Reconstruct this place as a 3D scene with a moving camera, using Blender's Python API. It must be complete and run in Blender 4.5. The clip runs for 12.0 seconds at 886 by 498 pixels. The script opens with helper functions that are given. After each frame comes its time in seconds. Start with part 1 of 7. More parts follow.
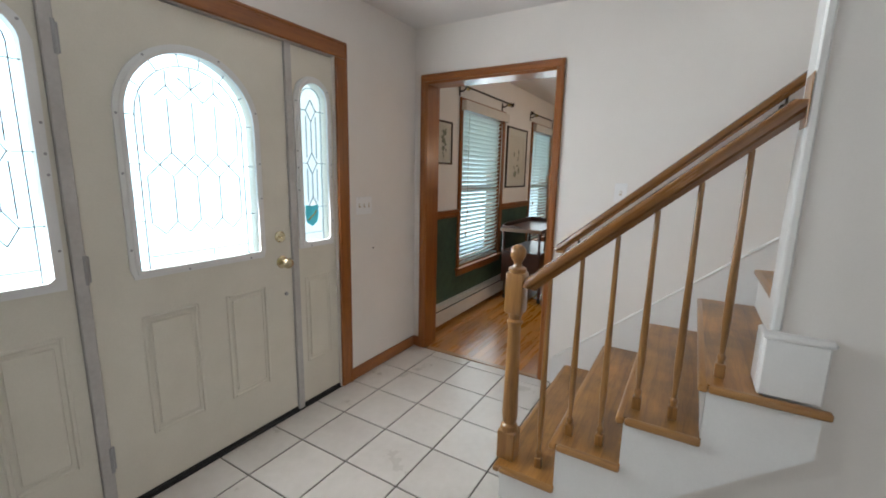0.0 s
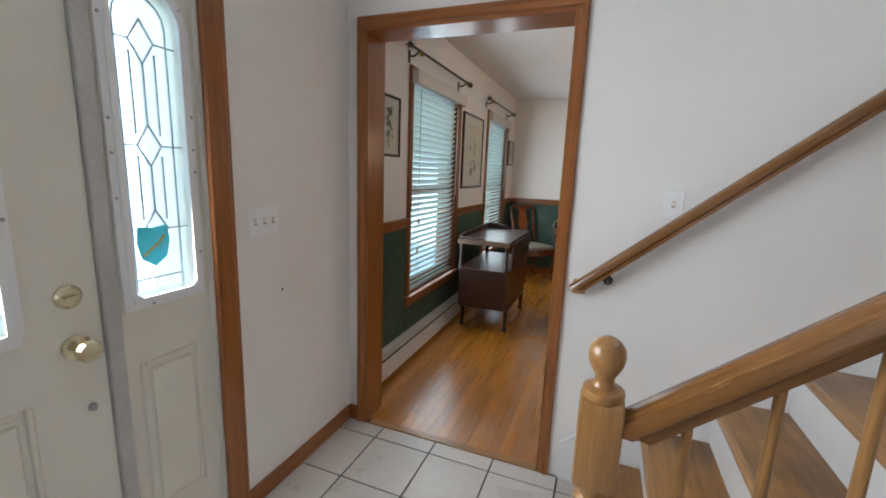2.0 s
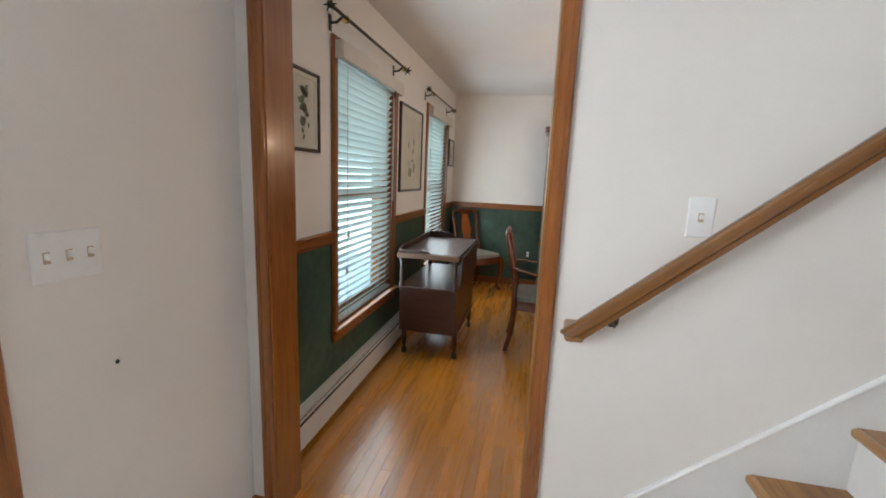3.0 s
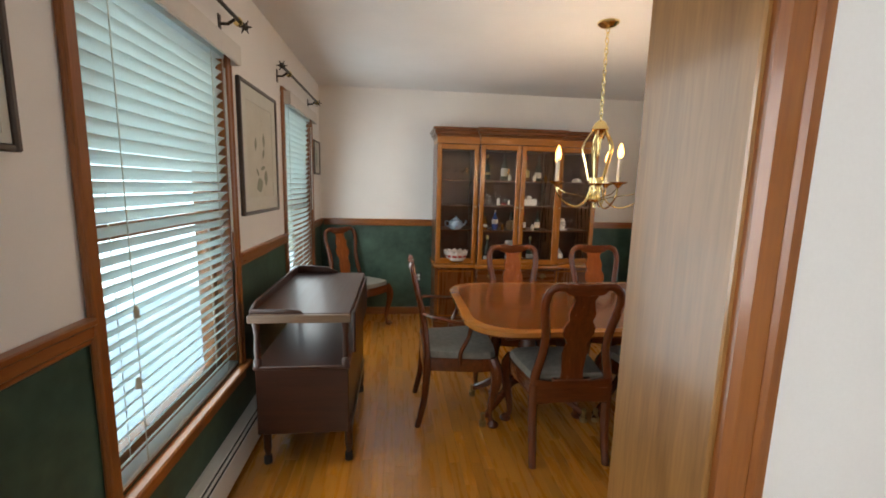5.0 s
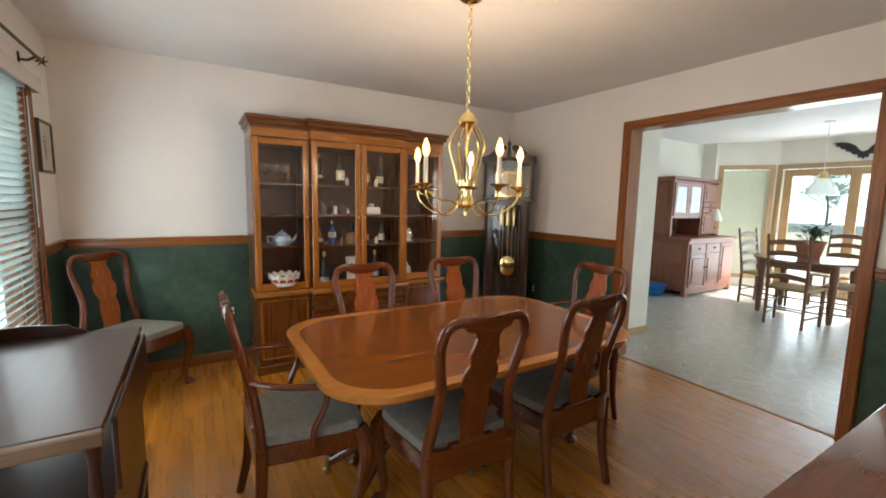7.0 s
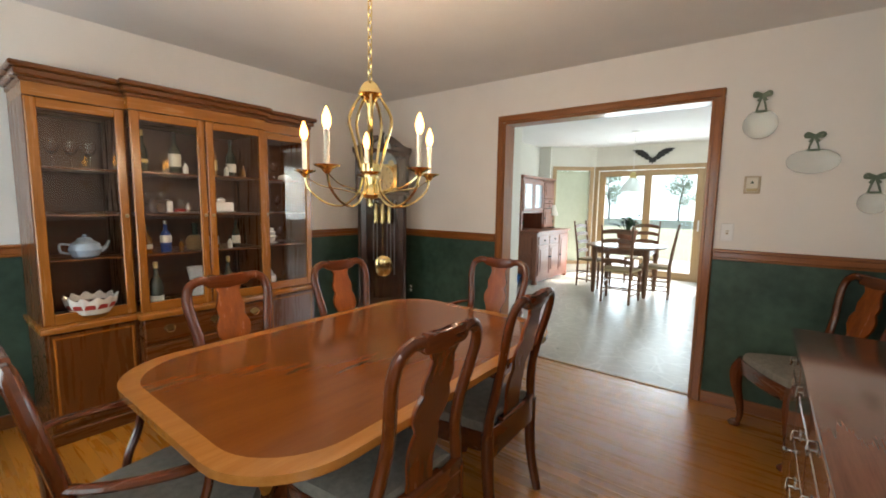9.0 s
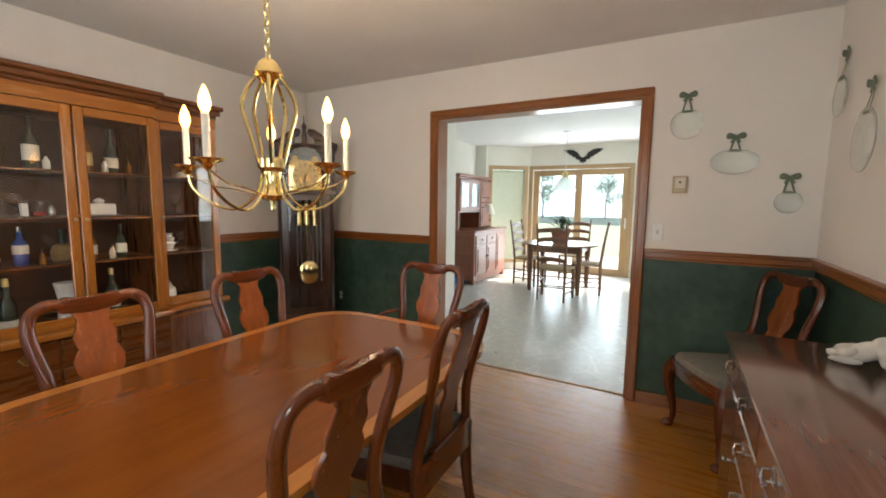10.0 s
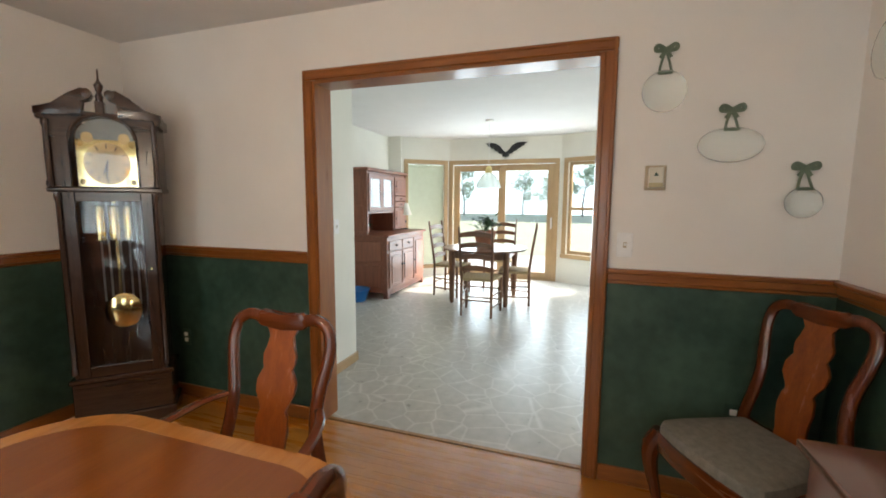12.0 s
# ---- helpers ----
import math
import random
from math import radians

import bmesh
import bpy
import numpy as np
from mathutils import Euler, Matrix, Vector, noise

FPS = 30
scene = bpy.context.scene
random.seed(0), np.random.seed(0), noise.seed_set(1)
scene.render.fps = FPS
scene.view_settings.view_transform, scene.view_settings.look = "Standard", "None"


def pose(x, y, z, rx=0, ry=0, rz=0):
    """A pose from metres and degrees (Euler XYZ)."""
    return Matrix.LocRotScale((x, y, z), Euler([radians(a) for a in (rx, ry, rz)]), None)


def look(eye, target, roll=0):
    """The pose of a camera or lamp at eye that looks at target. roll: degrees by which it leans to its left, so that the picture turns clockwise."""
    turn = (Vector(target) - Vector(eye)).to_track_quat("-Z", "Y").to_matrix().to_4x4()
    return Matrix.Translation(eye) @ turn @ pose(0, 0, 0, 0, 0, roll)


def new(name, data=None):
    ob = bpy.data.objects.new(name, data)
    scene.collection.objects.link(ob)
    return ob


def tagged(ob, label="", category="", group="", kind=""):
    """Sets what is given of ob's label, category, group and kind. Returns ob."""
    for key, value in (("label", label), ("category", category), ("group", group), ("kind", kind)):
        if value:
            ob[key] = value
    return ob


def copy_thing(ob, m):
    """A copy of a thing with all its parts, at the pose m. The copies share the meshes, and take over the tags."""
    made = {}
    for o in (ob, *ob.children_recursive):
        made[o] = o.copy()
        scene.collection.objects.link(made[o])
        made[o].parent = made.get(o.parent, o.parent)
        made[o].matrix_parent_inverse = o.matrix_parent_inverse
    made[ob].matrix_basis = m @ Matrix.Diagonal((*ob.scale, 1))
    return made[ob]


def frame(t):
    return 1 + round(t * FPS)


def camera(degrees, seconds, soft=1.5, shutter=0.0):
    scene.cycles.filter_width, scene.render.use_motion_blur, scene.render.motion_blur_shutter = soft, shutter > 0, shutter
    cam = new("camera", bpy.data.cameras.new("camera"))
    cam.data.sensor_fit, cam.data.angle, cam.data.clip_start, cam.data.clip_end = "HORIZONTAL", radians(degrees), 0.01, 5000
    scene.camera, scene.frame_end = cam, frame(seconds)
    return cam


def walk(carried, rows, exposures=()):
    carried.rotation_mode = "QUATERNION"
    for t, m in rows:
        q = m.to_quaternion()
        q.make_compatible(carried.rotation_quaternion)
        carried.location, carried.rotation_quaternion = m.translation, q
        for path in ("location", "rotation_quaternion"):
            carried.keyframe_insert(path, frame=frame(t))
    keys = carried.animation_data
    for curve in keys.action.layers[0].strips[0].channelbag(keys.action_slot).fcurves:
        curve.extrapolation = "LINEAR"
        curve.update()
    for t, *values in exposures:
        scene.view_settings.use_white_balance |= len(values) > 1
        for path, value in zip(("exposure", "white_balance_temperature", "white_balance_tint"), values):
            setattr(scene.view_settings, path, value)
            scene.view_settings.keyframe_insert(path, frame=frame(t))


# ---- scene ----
cam = camera(93.9, 12.0, 1.8)
PATH = [
    (0, (0.421, 0.134, 1.406), (-0.589, 1.823, 1.049), 1.2),
    (0.5, (0.252, 0.274, 1.387), (-0.727, 1.982, 1.029), 1.3),
    (1, (0.114, 0.502, 1.393), (-0.797, 2.246, 1.034), 1.5),
    (1.5, (-0.021, 0.732, 1.409), (-0.854, 2.514, 1.047), 1.7),
    (2, (-0.205, 0.97, 1.406), (-0.911, 2.805, 1.041), 2.2),
    (2.5, (-0.317, 1.201, 1.402), (-0.876, 3.085, 1.035), 2.5),
    (2.7, (-0.355, 1.325, 1.398), (-0.854, 3.231, 1.042), 2.5),
    (4.3, (-0.675, 2.151, 1.424), (-0.708, 4.123, 1.089), 1.7),
    (4.5, (-0.68, 2.25, 1.42), (-0.647, 4.224, 1.096), 1.6),
    (5, (-0.698, 2.463, 1.44), (-0.475, 4.428, 1.142), 1.4),
    (5.5, (-0.745, 2.661, 1.441), (-0.331, 4.598, 1.172), 1.4),
    (6, (-0.758, 2.841, 1.43), (-0.131, 4.724, 1.188), 1.4),
    (6.5, (-0.742, 3.003, 1.412), (0.095, 4.806, 1.175), 1.3),
    (7, (-0.701, 3.144, 1.408), (0.326, 4.843, 1.174), 1.2),
    (9, (-0.715, 3.618, 1.352), (0.864, 4.826, 1.132), 0.9),
    (9.5, (-0.641, 3.649, 1.366), (1.014, 4.75, 1.144), 0.6),
    (10, (-0.484, 3.695, 1.366), (1.252, 4.663, 1.143), 0.7),
    (10.5, (-0.267, 3.79, 1.383), (1.533, 4.631, 1.156), 0.5),
    (11, (-0.019, 3.841, 1.369), (1.822, 4.589, 1.143), 0.5),
    (11.5, (0.238, 3.897, 1.38), (2.104, 4.577, 1.153), 0.5),
    (12, (0.499, 3.983, 1.388), (2.382, 4.615, 1.158), 0.4),
]
walk(cam, [(t, look(eye, target, roll)) for t, eye, target, roll in PATH], [
    (0.0, 0.58, 6450, 10), (1.5, 0.58, 6250, 10), (2.0, 0.62, 6150, 10), (2.7, 0.80, 6300, 10), (4.5, 0.97, 6700, 10), (5.0, 0.88, 6650, 10),
    (5.5, 0.97, 6600, 10), (6.0, 1.08, 6650, 10), (7.0, 1.07, 6650, 10), (9.5, 1.13, 6750, 10), (12.0, 1.12, 6700, 10)])

# ---- world, sun, large lights ----
world = bpy.data.worlds.new("sky")
scene.world = world
world.use_nodes = True
wn = world.node_tree
sky = wn.nodes.new("ShaderNodeTexSky")
sky.sky_type, sky.sun_disc = "NISHITA", False
sky.sun_elevation, sky.sun_rotation = radians(42), radians(130)
wn.links.new(sky.outputs[0], wn.nodes["Background"].inputs[0])
wn.nodes["Background"].inputs[1].default_value = 0.15
sun_data = bpy.data.lights.new("sun", "SUN")
sun_data.energy, sun_data.angle, sun_data.color = 5.0, radians(0.5), (1.0, 0.95, 0.86)
new("sun", sun_data).matrix_world = look((9.0, -7.5, 10.0), (0, 0, 0))


def area_light(name, eye, target, wide, high, watts, colour):
    d = bpy.data.lights.new(name, "AREA")
    d.shape, d.size, d.size_y, d.energy, d.color = "RECTANGLE", wide, high, watts, colour
    ob = new(name, d)
    ob.matrix_world = look(eye, target)
    return ob


DAY = (0.95, 0.975, 1.0)
area_light("daylight_front_door", (-1.445, 1.175, 1.43), (0, 1.175, 1.35), 0.52, 0.86, 11.5, DAY)
area_light("daylight_sidelight", (-1.445, 1.83, 1.43), (0, 1.83, 1.35), 0.18, 0.86, 3.5, DAY)
area_light("daylight_sidelight", (-1.445, 0.54, 1.43), (0, 0.54, 1.35), 0.18, 0.86, 3.5, DAY)
area_light("daylight_dining_window", (-1.425, 4.12, 1.25), (0, 4.12, 1.1), 0.94, 1.48, 6.4, (0.84, 0.95, 1.0))
area_light("daylight_dining_window", (-1.425, 6.07, 1.25), (0, 6.07, 1.1), 0.90, 1.48, 7.0, (0.84, 0.95, 1.0))
area_light("daylight_stair_hall", (2.2, 2.25, 4.6), (0.3, 2.0, 0.5), 0.9, 0.9, 16.5, (0.84, 0.93, 1.0))
# unseen fill lamp added inside the closed back wall to brighten the foyer
area_light("fill_foyer_back", (1.2, -1.9, 1.4), (0.3, 1.5, 1.0), 2.4, 1.7, 6, (0.92, 0.96, 1.0))
# added fill lamp on the unseen kitchen side, brightens kitchen and dining floor
area_light("fill_kitchen_side", (5.6, 0.62, 1.5), (5.6, 4.5, 0.8), 2.2, 1.3, 28, (0.86, 0.95, 1.0))
area_light("daylight_sliding_door", (7.80, 5.35, 1.05), (4.0, 5.2, 0.9), 1.7, 1.8, 25, (0.72, 0.89, 1.0))
area_light("daylight_bay_window", (7.55, 3.92, 1.3), (5.5, 5.0, 1.0), 0.65, 1.4, 6, (0.72, 0.89, 1.0))


# ---- mesh helpers ----
def box(bm, x0, x1, y0, y1, z0, z1, bevel=0.0, m=None, seg=1):
    vs = [bm.verts.new(p) for p in ((x0, y0, z0), (x1, y0, z0), (x1, y1, z0), (x0, y1, z0), (x0, y0, z1), (x1, y0, z1), (x1, y1, z1), (x0, y1, z1))]
    fs = [bm.faces.new([vs[i] for i in q]) for q in ((3, 2, 1, 0), (4, 5, 6, 7), (0, 1, 5, 4), (1, 2, 6, 5), (2, 3, 7, 6), (3, 0, 4, 7))]
    if bevel:
        es = list({e for f in fs for e in f.edges})
        r = bmesh.ops.bevel(bm, geom=es, offset=bevel, segments=seg, affect="EDGES", profile=0.5)
        vs = list({v for f in r["faces"] for v in f.verts} | {v for v in vs if v.is_valid})
    if m is not None:
        for v in vs:
            v.co = m @ v.co
    return bm


def B(*a, **k):
    return box(bmesh.new(), *a, **k)


def lathe(bm, prof, seg=20, m=None):
    """Turn a profile of (radius, height) round z."""
    rings = []
    for r, z in prof:
        if r < 1e-5:
            rings.append([bm.verts.new((0, 0, z))])
        else:
            rings.append([bm.verts.new((r * math.cos(2 * math.pi * i / seg), r * math.sin(2 * math.pi * i / seg), z)) for i in range(seg)])
    for a, b in zip(rings, rings[1:]):
        for i in range(seg):
            j = (i + 1) % seg
            q = [a[i % len(a)], a[j % len(a)], b[j % len(b)], b[i % len(b)]]
            q = list(dict.fromkeys(q))
            if len(q) > 2:
                bm.faces.new(q)
    for ring, flip in ((rings[0], True), (rings[-1], False)):
        if len(ring) > 2:
            bm.faces.new(ring[::-1] if flip else ring)
    if m is not None:
        for ring in rings:
            for v in ring:
                v.co = m @ v.co
    return bm


def L(prof, seg=20, m=None):
    return lathe(bmesh.new(), prof, seg, m)


def tube(bm, pts, rad, seg=8, flat=1.0, side=None):
    """A tapering round or oval bar along points; flat scales it across side."""
    pts = [Vector(p) for p in pts]
    n = len(pts)
    rads = list(rad) if hasattr(rad, "__len__") else [rad] * n
    up = Vector(side) if side is not None else None
    rings = []
    for i, p in enumerate(pts):
        d = (pts[min(i + 1, n - 1)] - pts[max(i - 1, 0)]).normalized()
        if up is None:
            up = d.orthogonal()
        u = (up - d * up.dot(d)).normalized()
        if side is None:
            up = u
        w = d.cross(u)
        rings.append([bm.verts.new(p + u * (rads[i] * flat * math.cos(2 * math.pi * k / seg)) + w * (rads[i] * math.sin(2 * math.pi * k / seg))) for k in range(seg)])
    for a, b in zip(rings, rings[1:]):
        for k in range(seg):
            bm.faces.new((a[k], a[(k + 1) % seg], b[(k + 1) % seg], b[k]))
    bm.faces.new(rings[0][::-1]), bm.faces.new(rings[-1])
    return bm


def T(pts, rad, seg=8, flat=1.0, side=None):
    return tube(bmesh.new(), pts, rad, seg, flat, side)


def prism(bm, outline, depth, m=None, bevel=0.0):
    """An outline in x and z, thickened along y from 0 to depth."""
    a = [bm.verts.new((x, 0, z)) for x, z in outline]
    b = [bm.verts.new((x, depth, z)) for x, z in outline]
    n = len(a)
    f1, f2 = bm.faces.new(a), bm.faces.new(b[::-1])
    fs = [bm.faces.new((a[i], b[i], b[(i + 1) % n], a[(i + 1) % n])) for i in range(n)]
    vs = a + b
    if bevel:
        es = [e for e in f1.edges] + [e for e in f2.edges]
        r = bmesh.ops.bevel(bm, geom=es, offset=bevel, segments=2, affect="EDGES", profile=0.5)
        vs = list({v for f in r["faces"] for v in f.verts} | {v for v in vs if v.is_valid})
    if m is not None:
        for v in vs:
            v.co = m @ v.co
    return bm


def P(outline, depth, m=None, bevel=0.0):
    return prism(bmesh.new(), outline, depth, m, bevel)


def smooth_curve(pts, n=6):
    """Catmull-Rom through points."""
    q = [Vector(p) for p in pts]
    q = [q[0] * 2 - q[1]] + q + [q[-1] * 2 - q[-2]]
    out = []
    for i in range(1, len(q) - 2):
        a, b, c, d = q[i - 1:i + 3]
        for k in range(n):
            t = k / n
            out.append(0.5 * (2 * b + (c - a) * t + (2 * a - 5 * b + 4 * c - d) * t * t + (3 * b - a - 3 * c + d) * t ** 3))
    out.append(q[-2])
    return out


def mesh_object(name, bm, material, smooth=35):
    me = bpy.data.meshes.new(name)
    bmesh.ops.recalc_face_normals(bm, faces=bm.faces)
    bm.to_mesh(me)
    bm.free()
    me.materials.append(material)
    if smooth:
        me.shade_smooth()
        me.set_sharp_from_angle(angle=radians(smooth))
    return new(name, me)


def part(name, bm, material, parent, label=""):
    ob = mesh_object(name, bm, material)
    ob.parent = parent
    return tagged(ob, label) if label else ob


def thing(name, m, label, category, group=""):
    ob = new(name)
    ob.empty_display_size = 0.1
    ob.matrix_basis = m
    return tagged(ob, label, category, group)


def setting(name, bm, material, label="", category="", smooth=0):
    return tagged(mesh_object(name, bm, material, smooth), label, category, "", "structure")


# ---- materials ----
def material(name, c1, c2, scale=8.0, rough=0.5, metal=0.0, bump=0.1, stretch=(1, 1, 1), detail=6.0, coat=0.0, fine=None, rvar=0.1, big=0.0, vary=0.0, dist=0.002):
    """Colour from stretched noise at two scales, with matching roughness and relief. vary: spread from piece to piece."""
    mt = bpy.data.materials.new(name)
    mt.use_nodes = True
    nt = mt.node_tree
    bs = nt.nodes["Principled BSDF"]
    co = nt.nodes.new("ShaderNodeTexCoord")
    mp = nt.nodes.new("ShaderNodeMapping")
    mp.inputs["Scale"].default_value = stretch
    oi = nt.nodes.new("ShaderNodeObjectInfo")
    ad = nt.nodes.new("ShaderNodeVectorMath")
    ad.operation = "MULTIPLY_ADD"
    cr = nt.nodes.new("ShaderNodeCombineXYZ")
    for i in range(3):
        nt.links.new(oi.outputs["Random"], cr.inputs[i])
    ad.inputs[1].default_value = (37.0, 53.0, 71.0)
    nt.links.new(cr.outputs[0], ad.inputs[0])
    nt.links.new(co.outputs["Object"], ad.inputs[2])
    nt.links.new(ad.outputs[0], mp.inputs["Vector"])
    n1 = nt.nodes.new("ShaderNodeTexNoise")
    n1.inputs["Scale"].default_value, n1.inputs["Detail"].default_value, n1.inputs["Roughness"].default_value = scale, detail, 0.6
    nt.links.new(mp.outputs[0], n1.inputs["Vector"])
    n2 = nt.nodes.new("ShaderNodeTexNoise")
    n2.inputs["Scale"].default_value, n2.inputs["Detail"].default_value = fine or scale * 9, 3.0
    nt.links.new(mp.outputs[0], n2.inputs["Vector"])
    rp = nt.nodes.new("ShaderNodeValToRGB")
    rp.color_ramp.elements[0].position, rp.color_ramp.elements[1].position = 0.32, 0.68
    rp.color_ramp.elements[0].color, rp.color_ramp.elements[1].color = (*c1, 1), (*c2, 1)
    mx = nt.nodes.new("ShaderNodeMath")
    mx.operation = "MULTIPLY_ADD"
    mx.inputs[1].default_value = 0.3
    nt.links.new(n2.outputs[0], mx.inputs[0])
    sc = nt.nodes.new("ShaderNodeMath")
    sc.operation = "MULTIPLY"
    sc.inputs[1].default_value = 0.7
    nt.links.new(n1.outputs[0], sc.inputs[0])
    nt.links.new(sc.outputs[0], mx.inputs[2])
    nt.links.new(mx.outputs[0], rp.inputs[0])
    col = rp.outputs[0]
    if vary:
        hs = nt.nodes.new("ShaderNodeHueSaturation")
        mr = nt.nodes.new("ShaderNodeMapRange")
        mr.inputs["To Min"].default_value, mr.inputs["To Max"].default_value = 1 - vary, 1 + vary
        nt.links.new(oi.outputs["Random"], mr.inputs[0])
        nt.links.new(mr.outputs[0], hs.inputs["Value"])
        nt.links.new(col, hs.inputs["Color"])
        col = hs.outputs[0]
    nt.links.new(col, bs.inputs["Base Color"])
    rr = nt.nodes.new("ShaderNodeMapRange")
    rr.inputs["To Min"].default_value, rr.inputs["To Max"].default_value = max(0.02, rough - rvar), min(1, rough + rvar)
    nt.links.new(n1.outputs[0], rr.inputs[0])
    nt.links.new(rr.outputs[0], bs.inputs["Roughness"])
    bs.inputs["Metallic"].default_value = metal
    bs.inputs["Coat Weight"].default_value = coat
    bs.inputs["Coat Roughness"].default_value = 0.12
    if bump:
        bp = nt.nodes.new("ShaderNodeBump")
        bp.inputs["Strength"].default_value, bp.inputs["Distance"].default_value = bump, dist
        nt.links.new(mx.outputs[0], bp.inputs["Height"])
        nt.links.new(bp.outputs[0], bs.inputs["Normal"])
    return mt


def wood(name, dark, light, axis="x", rough=0.35, coat=0.3, vary=0.0, grain=1.0):
    s = {"x": (1.2, 16, 16), "y": (16, 1.2, 16), "z": (16, 16, 1.2)}[axis]
    return material(name, dark, light, 2.2 * grain, rough, 0.0, 0.12, s, 8.0, coat, 14.0, 0.08, 0, vary, 0.001)


def glass(name, rough=0.0, tint=(1, 1, 1), ior=1.45):
    mt = bpy.data.materials.new(name)
    mt.use_nodes = True
    bs = mt.node_tree.nodes["Principled BSDF"]
    bs.inputs["Base Color"].default_value = (*tint, 1)
    bs.inputs["Transmission Weight"].default_value = 1
    bs.inputs["Roughness"].default_value, bs.inputs["IOR"].default_value = rough, ior
    return mt


def glow(name, colour, strength):
    mt = bpy.data.materials.new(name)
    mt.use_nodes = True
    bs = mt.node_tree.nodes["Principled BSDF"]
    bs.inputs["Base Color"].default_value = (*colour, 1)
    bs.inputs["Emission Color"].default_value = (*colour, 1)
    bs.inputs["Emission Strength"].default_value = strength
    return mt


WALL = material("wall_paint_white", (0.78, 0.75, 0.715), (0.83, 0.80, 0.765), 3.0, 0.6, 0, 0.06, fine=220)
CEIL = material("ceiling_paint", (0.72, 0.71, 0.70), (0.79, 0.78, 0.77), 2.0, 0.75, 0, 0.15, fine=160)
KWALL = material("kitchen_paint_cream", (0.74, 0.73, 0.66), (0.80, 0.79, 0.72), 3.0, 0.6, 0, 0.06, fine=220)
GREEN = material("green_sponged_paint", (0.010, 0.034, 0.024), (0.062, 0.120, 0.084), 2.4, 0.5, 0, 0.05, fine=16, detail=4.5)
WHITE = material("white_gloss_paint", (0.76, 0.76, 0.75), (0.82, 0.82, 0.81), 5.0, 0.35, 0, 0.04, fine=120)
DOORW = material("cream_door_paint", (0.68, 0.645, 0.555), (0.76, 0.725, 0.635), 4.0, 0.4, 0, 0.05, fine=150)
TRIM_X = wood("stained_trim_x", (0.19, 0.056, 0.011), (0.35, 0.120, 0.024), "x", 0.3)
TRIM_Y = wood("stained_trim_y", (0.19, 0.056, 0.011), (0.35, 0.120, 0.024), "y", 0.3)
TRIM_Z = wood("stained_trim_z", (0.19, 0.056, 0.011), (0.35, 0.120, 0.024), "z", 0.3)
OAK_X = wood("golden_oak_x", (0.23, 0.105, 0.028), (0.42, 0.215, 0.068), "x", 0.32, 0.4)


def tread_wood(name):
    """Oak boards with arched growth rings along y, and grey traffic wear in large soft patches."""
    mt = wood(name, (0.27, 0.118, 0.026), (0.52, 0.245, 0.056), "y", 0.33, 0.3)
    nt = mt.node_tree
    bs = nt.nodes["Principled BSDF"]
    base = bs.inputs["Base Color"].links[0].from_socket
    tc, oi = nt.nodes.new("ShaderNodeTexCoord"), nt.nodes.new("ShaderNodeObjectInfo")
    off = nt.nodes.new("ShaderNodeVectorMath")
    off.operation = "ADD"
    nt.links.new(tc.outputs["Object"], off.inputs[0])
    mul = nt.nodes.new("ShaderNodeMath")
    mul.operation = "MULTIPLY"
    mul.inputs[1].default_value = 41.0
    nt.links.new(oi.outputs["Random"], mul.inputs[0])
    nt.links.new(mul.outputs[0], off.inputs[1])
    mp = nt.nodes.new("ShaderNodeMapping")
    mp.inputs["Scale"].default_value = (1.0, 0.16, 1.0)
    nt.links.new(off.outputs[0], mp.inputs["Vector"])
    wv = nt.nodes.new("ShaderNodeTexWave")
    wv.wave_profile = "SAW"
    for key, val in (("Scale", 5.0), ("Distortion", 11.0), ("Detail", 2.0), ("Detail Scale", 1.2), ("Detail Roughness", 0.45)):
        wv.inputs[key].default_value = val
    nt.links.new(mp.outputs[0], wv.inputs["Vector"])
    ring = nt.nodes.new("ShaderNodeMix")
    ring.data_type, ring.blend_type = "RGBA", "MULTIPLY"
    ring.inputs[0].default_value = 0.32
    rr = nt.nodes.new("ShaderNodeValToRGB")
    rr.color_ramp.elements[0].position, rr.color_ramp.elements[1].position = 0.02, 0.5
    rr.color_ramp.elements[0].color, rr.color_ramp.elements[1].color = (0.42, 0.38, 0.34, 1), (1, 1, 1, 1)
    nt.links.new(wv.outputs["Color"], rr.inputs[0])
    nt.links.new(base, ring.inputs[6])
    nt.links.new(rr.outputs[0], ring.inputs[7])
    big = nt.nodes.new("ShaderNodeTexNoise")
    big.inputs["Scale"].default_value, big.inputs["Detail"].default_value = 3.2, 3.0
    nt.links.new(off.outputs[0], big.inputs["Vector"])
    br = nt.nodes.new("ShaderNodeMapRange")
    br.inputs["From Min"].default_value, br.inputs["From Max"].default_value = 0.40, 0.66
    br.inputs["To Max"].default_value = 0.85
    nt.links.new(big.outputs[0], br.inputs[0])
    wear = nt.nodes.new("ShaderNodeMix")
    wear.data_type, wear.blend_type = "RGBA", "MULTIPLY"
    wear.inputs[7].default_value = (0.42, 0.43, 0.47, 1)
    nt.links.new(br.outputs[0], wear.inputs[0])
    nt.links.new(ring.outputs[2], wear.inputs[6])
    nt.links.new(wear.outputs[2], bs.inputs["Base Color"])
    return mt


